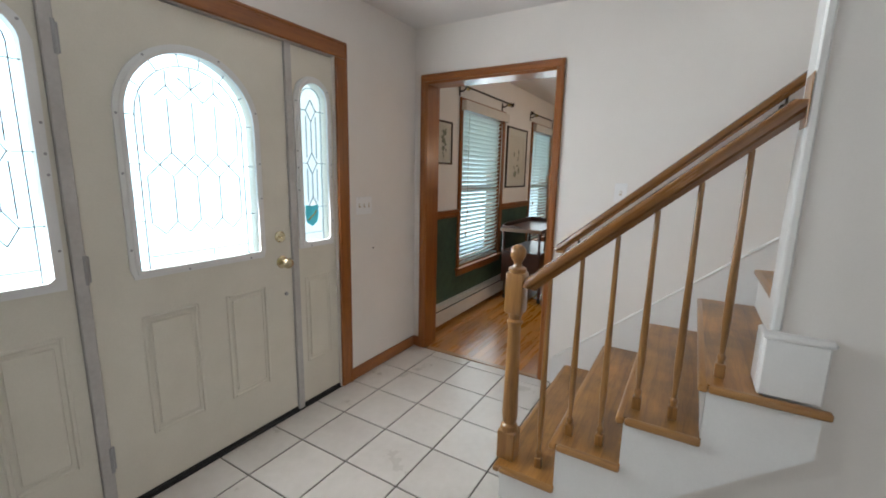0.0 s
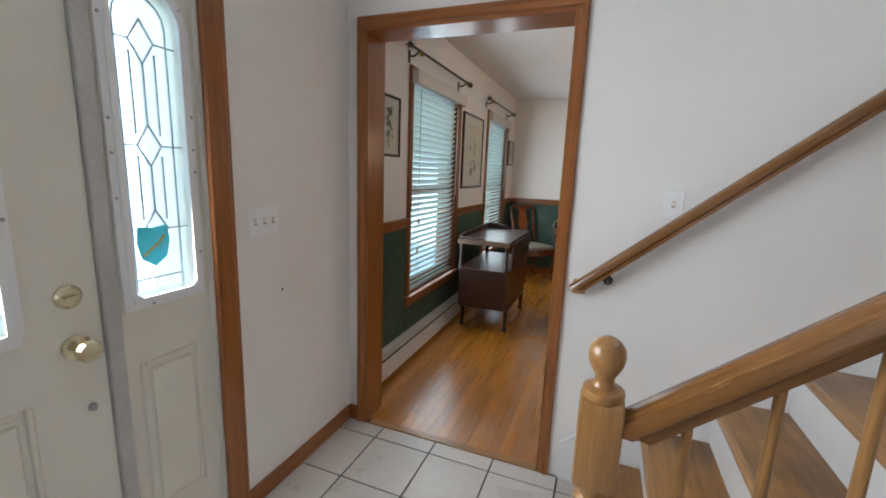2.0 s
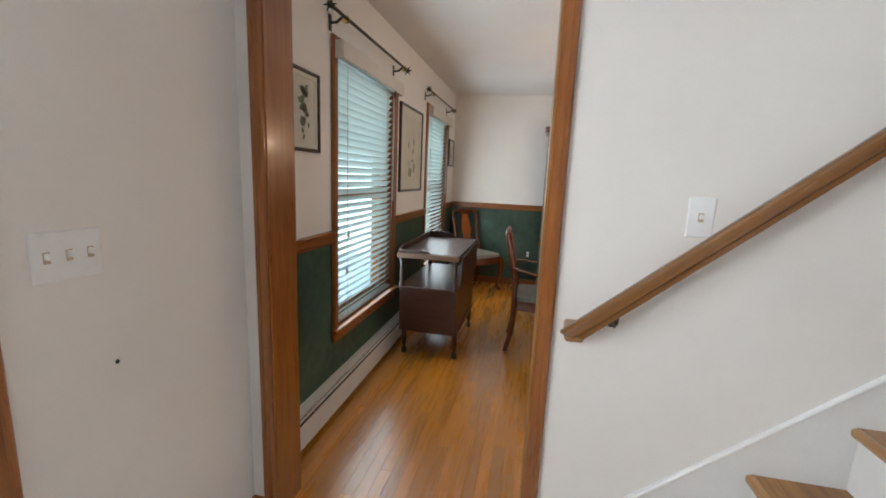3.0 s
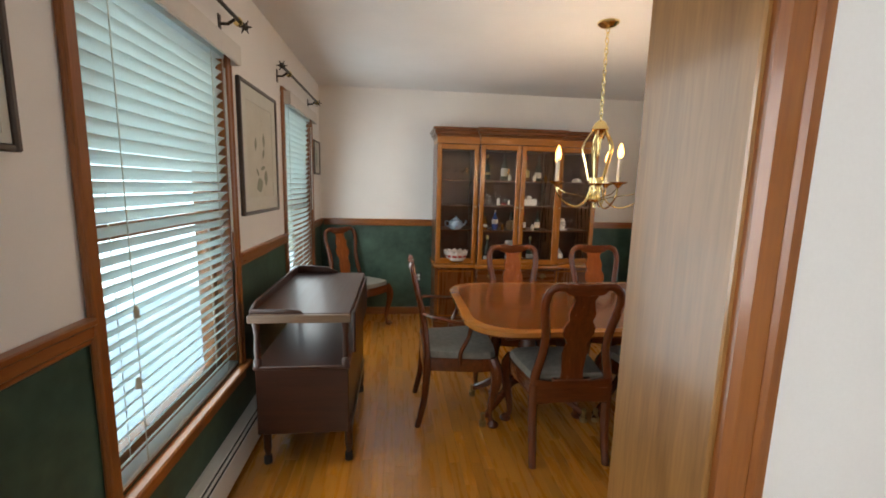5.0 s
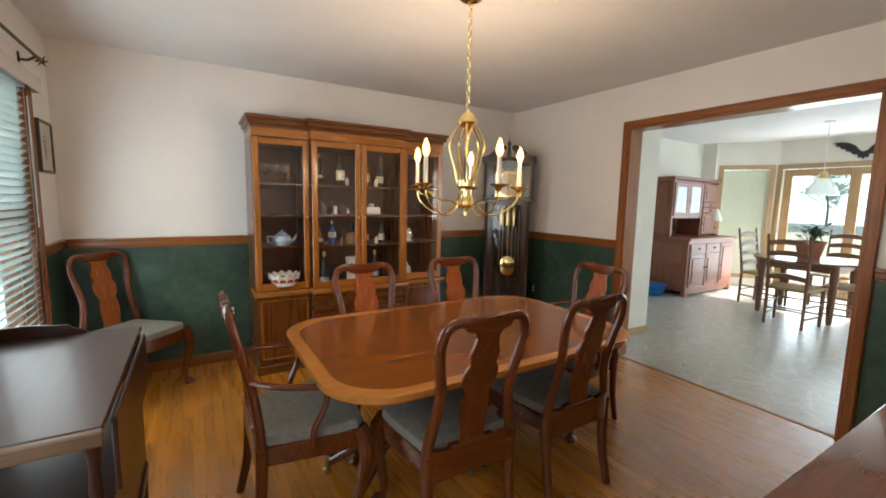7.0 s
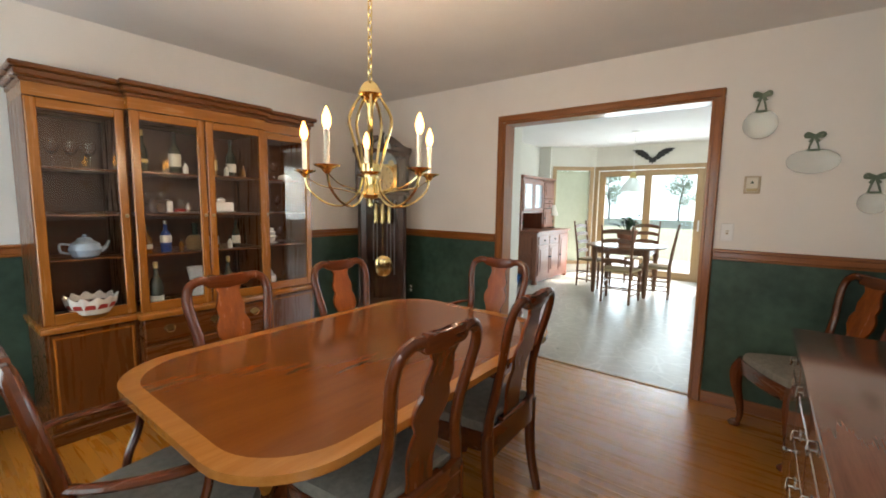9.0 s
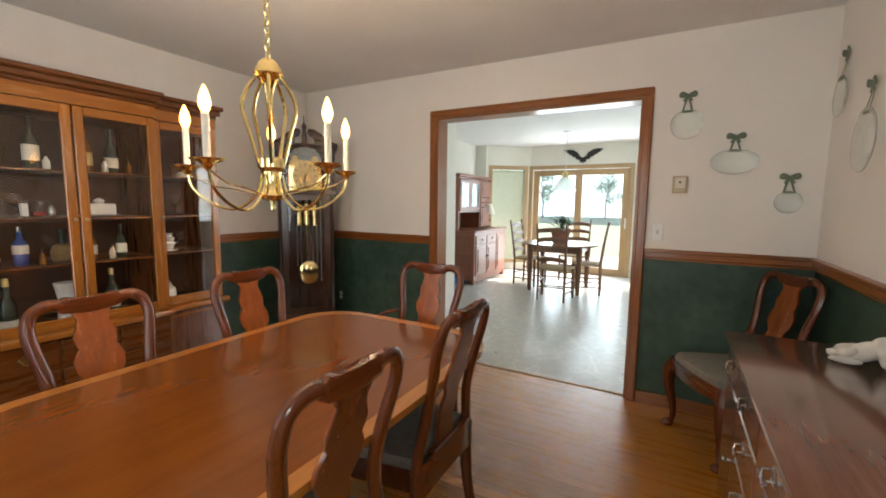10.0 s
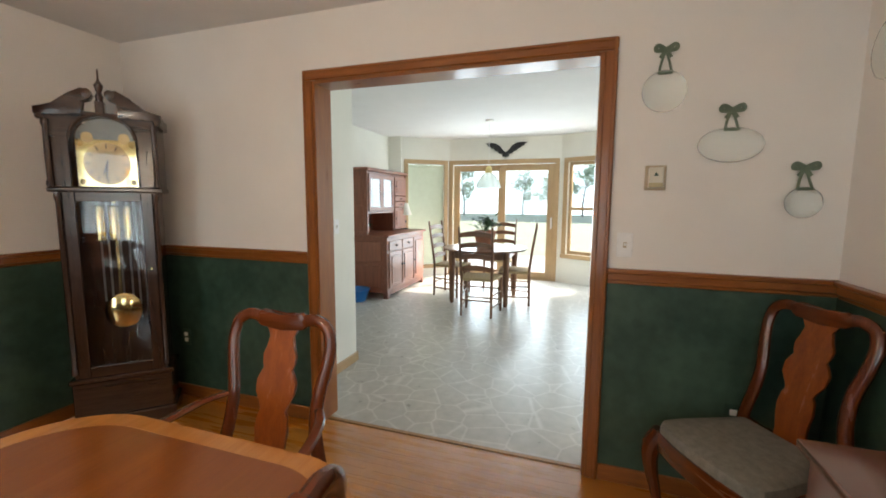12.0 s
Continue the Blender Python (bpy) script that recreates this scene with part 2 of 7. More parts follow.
OAK_Y = tread_wood("worn_oak_tread")
OAK_Z = wood("golden_oak_z", (0.20, 0.088, 0.022), (0.40, 0.195, 0.056), "z", 0.32, 0.4)
PLANK = wood("oak_floor_strip", (0.47, 0.172, 0.014), (0.545, 0.212, 0.021), "y", 0.28, 1.0, 0.22, 0.8)
PLANK.node_tree.nodes["Principled BSDF"].inputs["Coat Roughness"].default_value = 0.26
PLANK.node_tree.nodes["Principled BSDF"].inputs["Coat IOR"].default_value = 1.62
GAP = wood("shadowed_strip_edge", (0.13, 0.050, 0.010), (0.20, 0.08, 0.018), "y", 0.6, 0.0)
TILE = material("ceramic_floor_tile", (0.55, 0.51, 0.465), (0.64, 0.60, 0.555), 3.0, 0.28, 0, 0.03, fine=25, rvar=0.02, vary=0.04)
GROUT = material("grout", (0.045, 0.038, 0.030), (0.085, 0.075, 0.06), 30, 0.9, 0, 0.3)
STEEL = material("grey_steel", (0.35, 0.35, 0.36), (0.45, 0.45, 0.46), 20, 0.35, 0.9, 0.02)
KNOB = material("pale_lacquered_brass", (0.62, 0.55, 0.36), (0.74, 0.67, 0.47), 12, 0.2, 1.0, 0.02, rvar=0.05)
BRASS = material("polished_brass", (0.80, 0.63, 0.27), (0.90, 0.74, 0.37), 12, 0.09, 1.0, 0.02, rvar=0.05)
DARK = material("dark_rubber", (0.012, 0.012, 0.012), (0.03, 0.03, 0.03), 30, 0.7, 0, 0.1)
GLASS = glass("clear_glass")
OBSCURE = glass("obscure_door_glass", 0.10, (0.97, 1.0, 1.0), 1.2)

# ---- structure ----
XF, XFD, YA, YB, XK, YH, ZC = -1.45, -1.51, 2.815, 2.975, 2.60, 7.025, 2.44
KC = 2.51


def wall_boxes(name, mat, boxes, label="", category="wall"):
    bm = bmesh.new()
    for b in boxes:
        box(bm, *b)
    return setting(name, bm, mat, label, category)


# floors
setting("floor_foyer", B(-1.7, 2.6, -2.1, YA + 0.02, -0.12, -0.006), GROUT, "dark grout bed under the foyer tiles", "floor")
setting("subfloor_dining", B(-1.7, 2.66, YA + 0.02, 7.2, -0.12, -0.0015), GAP, "brown wood bed under the oak strips", "floor")
setting("threshold_strip", B(-1.32, -0.39, YA - 0.005, YA + 0.04, -0.006, 0.004, 0.003), OAK_X, "oak strip between tile and wood floors", "trim")

# front wall: door opening with both sidelights y 0.36..2.0 ; dining windows
Y0, Y1 = 0.345, 1.985
wall_boxes("wall_front_foyer", WALL, [(-1.68, XF, -2.1, Y0, 0, ZC), (-1.68, XF, Y0, Y1, 2.07, ZC), (-1.68, XF, Y1, YA, 0, ZC)])
W1, W2 = (3.66, 4.60), (5.62, 6.52)
WZ0, WZ1 = 0.50, 2.05
wall_boxes("wall_front_dining", WALL, [(-1.68, XFD, YB, W1[0], 1.05, ZC), (-1.68, XFD, W1[1], W2[0], 1.05, ZC), (-1.68, XFD, W2[1], YH, 1.05, ZC)] +
           [(-1.68, XFD, a, b, WZ1, ZC) for a, b in (W1, W2)], "white painted upper wall")
wall_boxes("wainscot_front", GREEN, [(-1.68, XFD, YB, W1[0], 0, 1.05), (-1.68, XFD, W1[1], W2[0], 0, 1.05), (-1.68, XFD, W2[1], YH, 0, 1.05)] +
           [(-1.68, XFD, a, b, 0, WZ0) for a, b in (W1, W2)], "dark green sponged lower wall")
# doorway wall between foyer and dining room
D0, D1, DH = -1.344, -0.382, 2.068
YM = 2.90
wall_boxes("wall_doorway_foyer_side", WALL, [(-1.68, D0, YA, YM, 0, ZC), (D1, 2.75, YA, YM, 0, 5.0), (D0, D1, YA, YM, DH, ZC), (-1.68, D1, YA, YM, ZC, 5.0)])
wall_boxes("wall_doorway_dining_side", WALL, [(-1.51, D0, YM, YB, 1.05, ZC), (D1, 2.60, YM, YB, 1.05, ZC), (D0, D1, YM, YB, DH, ZC)])
wall_boxes("wainscot_doorway", GREEN, [(-1.51, D0, YM, YB, 0, 1.05), (D1, 2.60, YM, YB, 0, 1.05)], "dark green sponged lower wall")
wall_boxes("wall_hutch", WALL, [(-1.68, 2.75, YH, YH + 0.12, 1.05, ZC)])
wall_boxes("wainscot_hutch", GREEN, [(-1.68, 2.75, YH, YH + 0.12, 0, 1.05)], "dark green sponged lower wall")
# wall to the kitchen
K0, K1 = 3.917, 5.488
XM = 2.68
wall_boxes("wall_kitchen_dining_side", WALL, [(XK, XM, YB, K0, 1.05, ZC), (XK, XM, K1, YH, 1.05, ZC), (XK, XM, K0, K1, DH, ZC)])
wall_boxes("wainscot_kitchen", GREEN, [(XK, XM, YB, K0, 0, 1.05), (XK, XM, K1, YH, 0, 1.05)], "dark green sponged lower wall")
wall_boxes("wall_kitchen_side", KWALL, [(XM, 2.75, 0.4, K0, 0, KC), (XM, 2.75, K1, 7.3, 0, KC), (XM, 2.75, K0, K1, DH, KC)])
setting("ceiling_dining", B(-1.68, 2.68, YM, YH + 0.12, ZC, ZC + 0.12), CEIL, "flat white ceiling", "ceiling")
wall_boxes("ceiling_foyer", CEIL, [(-1.68, 0.55, -2.1, YM, ZC, ZC + 0.12), (0.55, 2.75, -2.1, 1.70, ZC, ZC + 0.12)], "flat white ceiling", "ceiling")
setting("ceiling_stairwell", B(0.3, 2.9, 1.5, 2.9, 5.0, 5.1), CEIL, "", "ceiling")
# stair side wall and closing walls
WX = 0.675
wall_boxes("wall_stair_side", WALL, [(WX, 2.75, 1.70, 1.80, 0, 5.0)])
wall_boxes("wall_stairwell_end", WALL, [(2.6, 2.68, 1.80, YA, 0, 5.0)])
wall_boxes("wall_stairwell_front", WALL, [(0.45, 0.55, 1.80, YA, ZC + 0.12, 5.0), (0.45, WX, 1.70, 1.80, ZC + 0.12, 5.0)])
wall_boxes("wall_foyer_back", WALL, [(-1.68, 2.75, -2.2, -2.1, 0, ZC), (2.6, 2.7, -2.1, 1.70, 0, ZC)])

# kitchen shell
setting("floor_kitchen", B(2.655, 8.3, 0.4, 7.5, -0.12, 0.0), GROUT, "", "floor")
setting("ceiling_kitchen", B(2.68, 8.2, 0.4, 7.5, KC, KC + 0.1), CEIL, "flat white ceiling", "ceiling")
wall_boxes("wall_kitchen_stub", KWALL, [(2.75, 3.56, 5.80, 7.3, 0, KC)])
wall_boxes("wall_kitchen_left", KWALL, [(3.56, 7.30, 7.3, 7.42, 0, KC)])
# the opening from 4.4 to 6.8 is unseen, added behind the kitchen fill lamp
wall_boxes("wall_kitchen_right", KWALL, [(2.68, 4.4, 0.4, 0.52, 0, KC), (6.8, 8.2, 0.4, 0.52, 0, KC), (4.4, 6.8, 0.4, 0.52, 0, 0.9), (4.4, 6.8, 0.4, 0.52, 2.1, KC)])

# ---- trim ----
def casing_x(name, y, x0, x1, top, w, out, mz, mx):
    """Door casing on a wall that runs along x: out is the side it stands proud of."""
    y0, y1 = sorted((y, y + out))
    h = thing(name, Matrix(), "red-brown stained wooden door casing round the opening", "trim")
    h["kind"] = "structure"
    part("side", B(x0 - w, x0, y0, y1, 0, top, 0.006), mz, h)
    part("side", B(x1, x1 + w, y0, y1, 0, top, 0.006), mz, h)
    part("head", B(x0 - w, x1 + w, y0, y1, top, top + w, 0.006), mx, h)
    yy = y1 if out > 0 else y0
    s = 0.005 if out > 0 else -0.005
    a, b = sorted((yy - s, yy + s))
    for xa, xb in ((x0 - w + 0.004, x0 - w + 0.022), (x1 + w - 0.022, x1 + w - 0.004)):
        part("bead", B(xa, xb, a, b, 0, top + w - 0.004, 0.004), mz, h)
    part("bead", B(x0 - w + 0.022, x1 + w - 0.022, a, b, top + w - 0.022, top + w - 0.004, 0.004), mx, h)
    return h


def casing_y(name, x, y0, y1, top, w, out, bottom=0.0, sill=False):
    x0, x1 = sorted((x, x + out))
    h = thing(name, Matrix(), "red-brown stained wooden casing round the opening", "trim")
    h["kind"] = "structure"
    part("side", B(x0, x1, y0 - w, y0, bottom, top, 0.006), TRIM_Z, h)
    part("side", B(x0, x1, y1, y1 + w, bottom, top, 0.006), TRIM_Z, h)
    part("head", B(x0, x1, y0 - w, y1 + w, top, top + w, 0.006), TRIM_Y, h)
    xx = x1 if out > 0 else x0
    for ya, yb in ((y0 - w + 0.004, y0 - w + 0.020), (y1 + w - 0.020, y1 + w - 0.004)):
        part("bead", B(xx - 0.005, xx + 0.005, ya, yb, bottom, top + w - 0.004, 0.004), TRIM_Z, h)
    part("bead", B(xx - 0.005, xx + 0.005, y0 - w + 0.020, y1 + w - 0.020, top + w - 0.020, top + w - 0.004, 0.004), TRIM_Y, h)
    if sill:
        part("stool", B(x0, x1 + 0.03, y0 - w - 0.02, y1 + w + 0.02, bottom - 0.025, bottom, 0.006), TRIM_Y, h)
        part("apron", B(x0, x1, y0 - w, y1 + w, bottom - 0.09, bottom - 0.025, 0.006), TRIM_Y, h)
    return h


casing_x("doorway_casing_foyer", YA, D0, D1, DH, 0.049, -0.020, TRIM_Z, TRIM_X)
casing_x("doorway_casing_dining", YB, D0, D1, DH, 0.049, 0.020, TRIM_Z, TRIM_X)
jamb = thing("doorway_jamb", Matrix(), "stained wooden lining of the dining room doorway", "trim")
jamb["kind"] = "structure"
part("side", B(D0 - 0.003, D0 + 0.006, YA - 0.006, YB + 0.006, 0, DH, 0.002), TRIM_Z, jamb)
part("side", B(D1 - 0.006, D1 + 0.003, YA - 0.006, YB + 0.006, 0, DH, 0.002), OAK_Z, jamb)
part("head", B(D0 + 0.006, D1 - 0.006, YA - 0.006, YB + 0.006, DH - 0.018, DH + 0.003, 0.002), TRIM_X, jamb)
casing_y("kitchen_casing_dining", XK, K0, K1, DH, 0.057, -0.020)
casing_y("kitchen_casing_kitchen", 2.75, K0, K1, DH, 0.057, 0.020)
jamb = thing("kitchen_jamb", Matrix(), "stained wooden lining of the kitchen opening", "trim")
jamb["kind"] = "structure"
part("side", B(XK - 0.006, 2.756, K0 - 0.003, K0 + 0.018, 0, DH, 0.002), TRIM_Z, jamb)
part("side", B(XK - 0.006, 2.756, K1 - 0.018, K1 + 0.003, 0, DH, 0.002), TRIM_Z, jamb)
part("head", B(XK - 0.006, 2.756, K0 + 0.018, K1 - 0.018, DH - 0.018, DH + 0.003, 0.002), TRIM_Y, jamb)
setting("threshold_kitchen", B(2.64, 2.67, K0, K1, -0.006, 0.006, 0.004), OAK_X, "oak strip where wood meets vinyl", "trim")


def chair_rail(name, along, fixed, out, a, b):
    bm = bmesh.new()
    for z0, z1, d in ((1.005, 1.022, 0.014), (1.022, 1.058, 0.022), (1.058, 1.078, 0.034)):
        lo, hi = sorted((fixed, fixed + out * d))
        if along == "x":
            box(bm, a, b, lo, hi, z0, z1, 0.004)
        else:
            box(bm, lo, hi, a, b, z0, z1, 0.004)
    setting(name, bm, TRIM_X if along == "x" else TRIM_Y, "red-brown stained moulded chair rail", "trim", 40)


def baseboard(name, along, fixed, out, a, b, h=0.085, mat=None):
    lo, hi = sorted((fixed, fixed + out * 0.014))
    bm = B(a, b, lo, hi, 0, h, 0.004) if along == "x" else B(lo, hi, a, b, 0, h, 0.004)
    setting(name, bm, mat or (TRIM_X if along == "x" else TRIM_Y), "stained wooden baseboard", "trim", 40)


CW = 0.055
chair_rail("chair_rail_front", "y", XFD, 1, YB, W1[0] - CW)
chair_rail("chair_rail_front", "y", XFD, 1, W1[1] + CW, W2[0] - CW)
chair_rail("chair_rail_front", "y", XFD, 1, W2[1] + CW, YH)
chair_rail("chair_rail_hutch", "x", YH, -1, XFD + 0.035, XK - 0.035)
chair_rail("chair_rail_kitchen", "y", XK, -1, YB, K0 - 0.057)
chair_rail("chair_rail_kitchen", "y", XK, -1, K1 + 0.057, YH)
chair_rail("chair_rail_doorway", "x", YB, 1, XFD + 0.035, D0 - 0.049)
chair_rail("chair_rail_doorway", "x", YB, 1, D1 + 0.049, XK - 0.035)
baseboard("baseboard_hutch", "x", YH, -1, XFD + 0.08, XK - 0.014)
baseboard("baseboard_kitchen_wall", "y", XK, -1, YB, K0 - 0.057)
baseboard("baseboard_kitchen_wall", "y", XK, -1, K1 + 0.057, YH)
baseboard("baseboard_doorway", "x", YB, 1, D1 + 0.049, XK - 0.014)
baseboard("baseboard_foyer", "y", XF, 1, Y1 + 0.095, YA - 0.014)
baseboard("baseboard_foyer", "x", YA, -1, XF, D0 - 0.049)
baseboard("baseboard_foyer", "y", XF, 1, -2.1, Y0 - 0.095)
KOAK_X = wood("light_oak_trim_x", (0.36, 0.23, 0.11), (0.52, 0.36, 0.19), "x", 0.4)
KOAK_Z = wood("light_oak_trim_z", (0.36, 0.23, 0.11), (0.52, 0.36, 0.19), "z", 0.4)
baseboard("baseboard_kitchen_stub", "x", 5.80, -1, 2.77, 3.56, 0.085, KOAK_X)
setting("baseboard_stub_end", B(3.56, 3.574, 5.786, 7.3, 0, 0.085, 0.003), KOAK_X, "light oak baseboard", "trim")
baseboard("baseboard_kitchen_left", "x", 7.3, -1, 3.62, 7.30, 0.085, KOAK_X)

# baseboard heater under the windows
heater = thing("baseboard_heater", pose(XFD, 0, 0), "long white enamelled hot-water baseboard heater under windows", "heater")
HEAT = material("heater_enamel", (0.66, 0.64, 0.60), (0.74, 0.72, 0.68), 6, 0.35, 0, 0.05, fine=90)
part("back", B(0.0, 0.012, YB + 0.002, 7.0, 0.02, 0.215), HEAT, heater)
part("front_cover", B(0.058, 0.064, YB + 0.03, 6.98, 0.035, 0.165, 0.003), HEAT, heater)
part("top_lip", B(0.0, 0.055, YB + 0.03, 6.98, 0.205, 0.213, 0.003), HEAT, heater)
part("fin_core", B(0.014, 0.052, YB + 0.03, 6.98, 0.05, 0.15), DARK, heater)
part("damper", B(0.05, 0.060, YB + 0.03, 6.98, 0.176, 0.190, 0.003, m=None), HEAT, heater)
part("end_cap", B(0.0, 0.070, YB, YB + 0.05, 0.0, 0.218, 0.005), HEAT, heater)
part("end_cap", B(0.0, 0.070, 6.965, 7.005, 0.0, 0.218, 0.005), HEAT, heater)


# ---- front door with sidelights ----
def arch_at(ang, cy, cz, hw, zb, zs):
    """Distance from (cy, cz) to the outline of an arched pane along an angle."""
    c, s = math.cos(ang), math.sin(ang)
    lo, hi = 0.0, 3.0
    for _ in range(40):
        t = (lo + hi) / 2
        y, z = cy + t * c, cz + t * s
        inside = abs(y - cy) <= hw and z >= zb and (z <= zs or (y - cy) ** 2 + (z - zs) ** 2 <= hw * hw)
        lo, hi = (t, hi) if inside else (lo, t)
    return cy + lo * c, cz + lo * s


def rect_at(ang, cy, cz, y0, y1, z0, z1):
    c, s = math.cos(ang), math.sin(ang)
    t = min(((y1 - cy) / c if c > 1e-6 else (y0 - cy) / c if c < -1e-6 else 9), ((z1 - cz) / s if s > 1e-6 else (z0 - cz) / s if s < -1e-6 else 9))
    return cy + t * c, cz + t * s


def ring_plate(inner, outer, x0, x1):
    """A plate between two loops of (y, z), from x0 to x1."""
    bm = bmesh.new()
    lo = [[bm.verts.new((x, *p)) for p in loop] for loop in (inner, outer) for x in (x0, x1)]
    i0, i1, o0, o1 = lo
    n = len(i0)
    for k in range(n):
        j = (k + 1) % n
        for a, b in ((i0, o0), (o0, o1), (o1, i1), (i1, i0)):
            bm.faces.new((a[k], a[j], b[j], b[k]))
    return bm


def glazed_leaf(parent, y0, y1, z0, z1, gy0, gy1, gz0, gz1, panels, cames):
    """A door leaf or sidelight with an arched leaded pane and raised panels."""
    cy, hw = (gy0 + gy1) / 2, (gy1 - gy0) / 2
    zs = gz1 - hw
    cz = (gz0 + gz1) / 2
    angs = sorted({round(2 * math.pi * k / 72, 5) for k in range(72)} | {round(math.atan2(z - cz, y - cy) % (2 * math.pi), 5) for y, z in
                  ((y0, z0), (y1, z0), (y0, z1), (y1, z1), (gy0, gz0), (gy1, gz0))})
    hole = [arch_at(a, cy, cz, hw, gz0, zs) for a in angs]
    part("leaf", ring_plate(hole, [rect_at(a, cy, cz, y0, y1, z0, z1) for a in angs], -1.515, -1.470), DOORW, parent)
    f1 = [arch_at(a, cy, cz, hw + 0.030, gz0 - 0.030, zs) for a in angs]
    f2 = [arch_at(a, cy, cz, hw + 0.012, gz0 - 0.012, zs) for a in angs]
    fr = part("glazing_frame", ring_plate(hole, f1, -1.470, -1.458), WHITE, parent)
    part("glazing_bead", ring_plate([arch_at(a, cy, cz, hw - 0.004, gz0 + 0.004, zs) for a in angs], f2, -1.4585, -1.451), WHITE, fr)
    for a in angs[::8]:
        y, z = arch_at(a, cy, cz, hw + 0.021, gz0 - 0.021, zs)
        part("screw", L([(0.005, 0), (0.004, 0.003), (0, 0.004)], 8, Matrix.Translation((-1.458, y, z)) @ pose(0, 0, 0, 0, 90, 0)), STEEL, fr)
    bm = bmesh.new()
    bm.faces.new([bm.verts.new((-1.490, *p)) for p in hole])
    pane = part("pane", bm, OBSCURE, parent, "frosted bevelled door glass")
    pane.visible_shadow = False
    for ya, za, yb, zb in cames:
        d = Vector((0, (yb - ya), (zb - za)))
        m = Matrix.Translation((-1.486, cy + ya, gz0 + za)) @ Matrix.Rotation(math.atan2(d.z, d.y), 4, "X")
        part("came", B(-0.003, 0.003, 0, d.length, -0.0021, 0.0021, m=m), LEAD, pane)
    for py0, py1, pz0, pz1 in panels:
        pn = part("panel", B(-1.471, -1.464, py0 + 0.03, py1 - 0.03, pz0 + 0.03, pz1 - 0.03, 0.006), DOORW, parent)
        for a, b, c, d in ((py0, py0 + 0.016, pz0, pz1), (py1 - 0.016, py1, pz0, pz1), (py0 + 0.016, py1 - 0.016, pz0, pz0 + 0.016), (py0 + 0.016, py1 - 0.016, pz1 - 0.016, pz1)):
            part("moulding", B(-1.471, -1.462, a, b, c, d, 0.004), DOORW, pn)
    return pane


LEAD = material("lead_came", (0.38, 0.40, 0.42), (0.50, 0.52, 0.54), 30, 0.45, 0.4, 0.1)


def arc_lines(hw, r, zs, a0=0, a1=180, n=10):
    p = [(r * math.cos(radians(a0 + (a1 - a0) * k / n)), zs + r * math.sin(radians(a0 + (a1 - a0) * k / n))) for k in range(n + 1)]
    return [(*p[k], *p[k + 1]) for k in range(n)]


H_, ZS = 0.275, 0.615
big = arc_lines(H_, 0.225, ZS, n=14) + [(-0.225, ZS, -0.225, 0.0), (0.225, ZS, 0.225, 0.0), (-0.225, 0.05, 0.225, 0.05), (0.05, 0.05, 0.05, 0.0)]
for sx in (-1, 1):
    big += [(sx * 0.275, 0.20, sx * 0.225, 0.20), (sx * 0.275, 0.43, sx * 0.225, 0.43), (sx * 0.275, 0.62, sx * 0.225, 0.62)]
    for a in (30, 55, 80):
        big.append((sx * 0.225 * math.cos(radians(a)), ZS + 0.225 * math.sin(radians(a)), sx * 0.272 * math.cos(radians(a)), ZS + 0.272 * math.sin(radians(a))))
for cx in (-0.15, -0.05, 0.05, 0.15):
    # tall hexagons over and under a row of diamonds
    big += [(cx, 0.43, cx - 0.05, 0.38), (cx, 0.43, cx + 0.05, 0.38), (cx, 0.43, cx - 0.05, 0.48), (cx, 0.43, cx + 0.05, 0.48),
            (cx, 0.14, cx - 0.05, 0.19), (cx, 0.14, cx + 0.05, 0.19)]
    big += [(cx - 0.05, 0.19, cx - 0.05, 0.38), (cx - 0.05, 0.48, cx - 0.05, 0.70)]
big += [(0.20, 0.19, 0.20, 0.38), (0.20, 0.48, 0.20, 0.66), (-0.20, 0.43, -0.225, 0.43), (0.20, 0.43, 0.225, 0.43)]
for cx in (-0.10, 0.0, 0.10):
    big += [(cx, 0.75, cx - 0.05, 0.70), (cx, 0.75, cx + 0.05, 0.70)]
big += [(0, 0.75, 0, 0.84), (-0.10, 0.75, -0.10, 0.81), (0.10, 0.75, 0.10, 0.81), (-0.05, 0.79, 0.0, 0.75), (0.05, 0.79, 0.0, 0.75)]
small = arc_lines(0.1, 0.072, 0.79, n=8) + [(-0.072, 0.79, -0.072, 0.0), (0.072, 0.79, 0.072, 0.0), (-0.072, 0.05, 0.072, 0.05)]
for zc in (0.20, 0.45, 0.74):
    small += [(0, zc + 0.06, -0.035, zc), (0, zc + 0.06, 0.035, zc), (0, zc - 0.06, -0.035, zc), (0, zc - 0.06, 0.035, zc), (-0.1, zc, -0.035, zc), (0.035, zc, 0.1, zc)]
for za, zb in ((0.26, 0.39), (0.51, 0.68)):
    small += [(0, za, 0, zb), (-0.035, za - 0.03, -0.035, zb + 0.03), (0.035, za - 0.03, 0.035, zb + 0.03)]

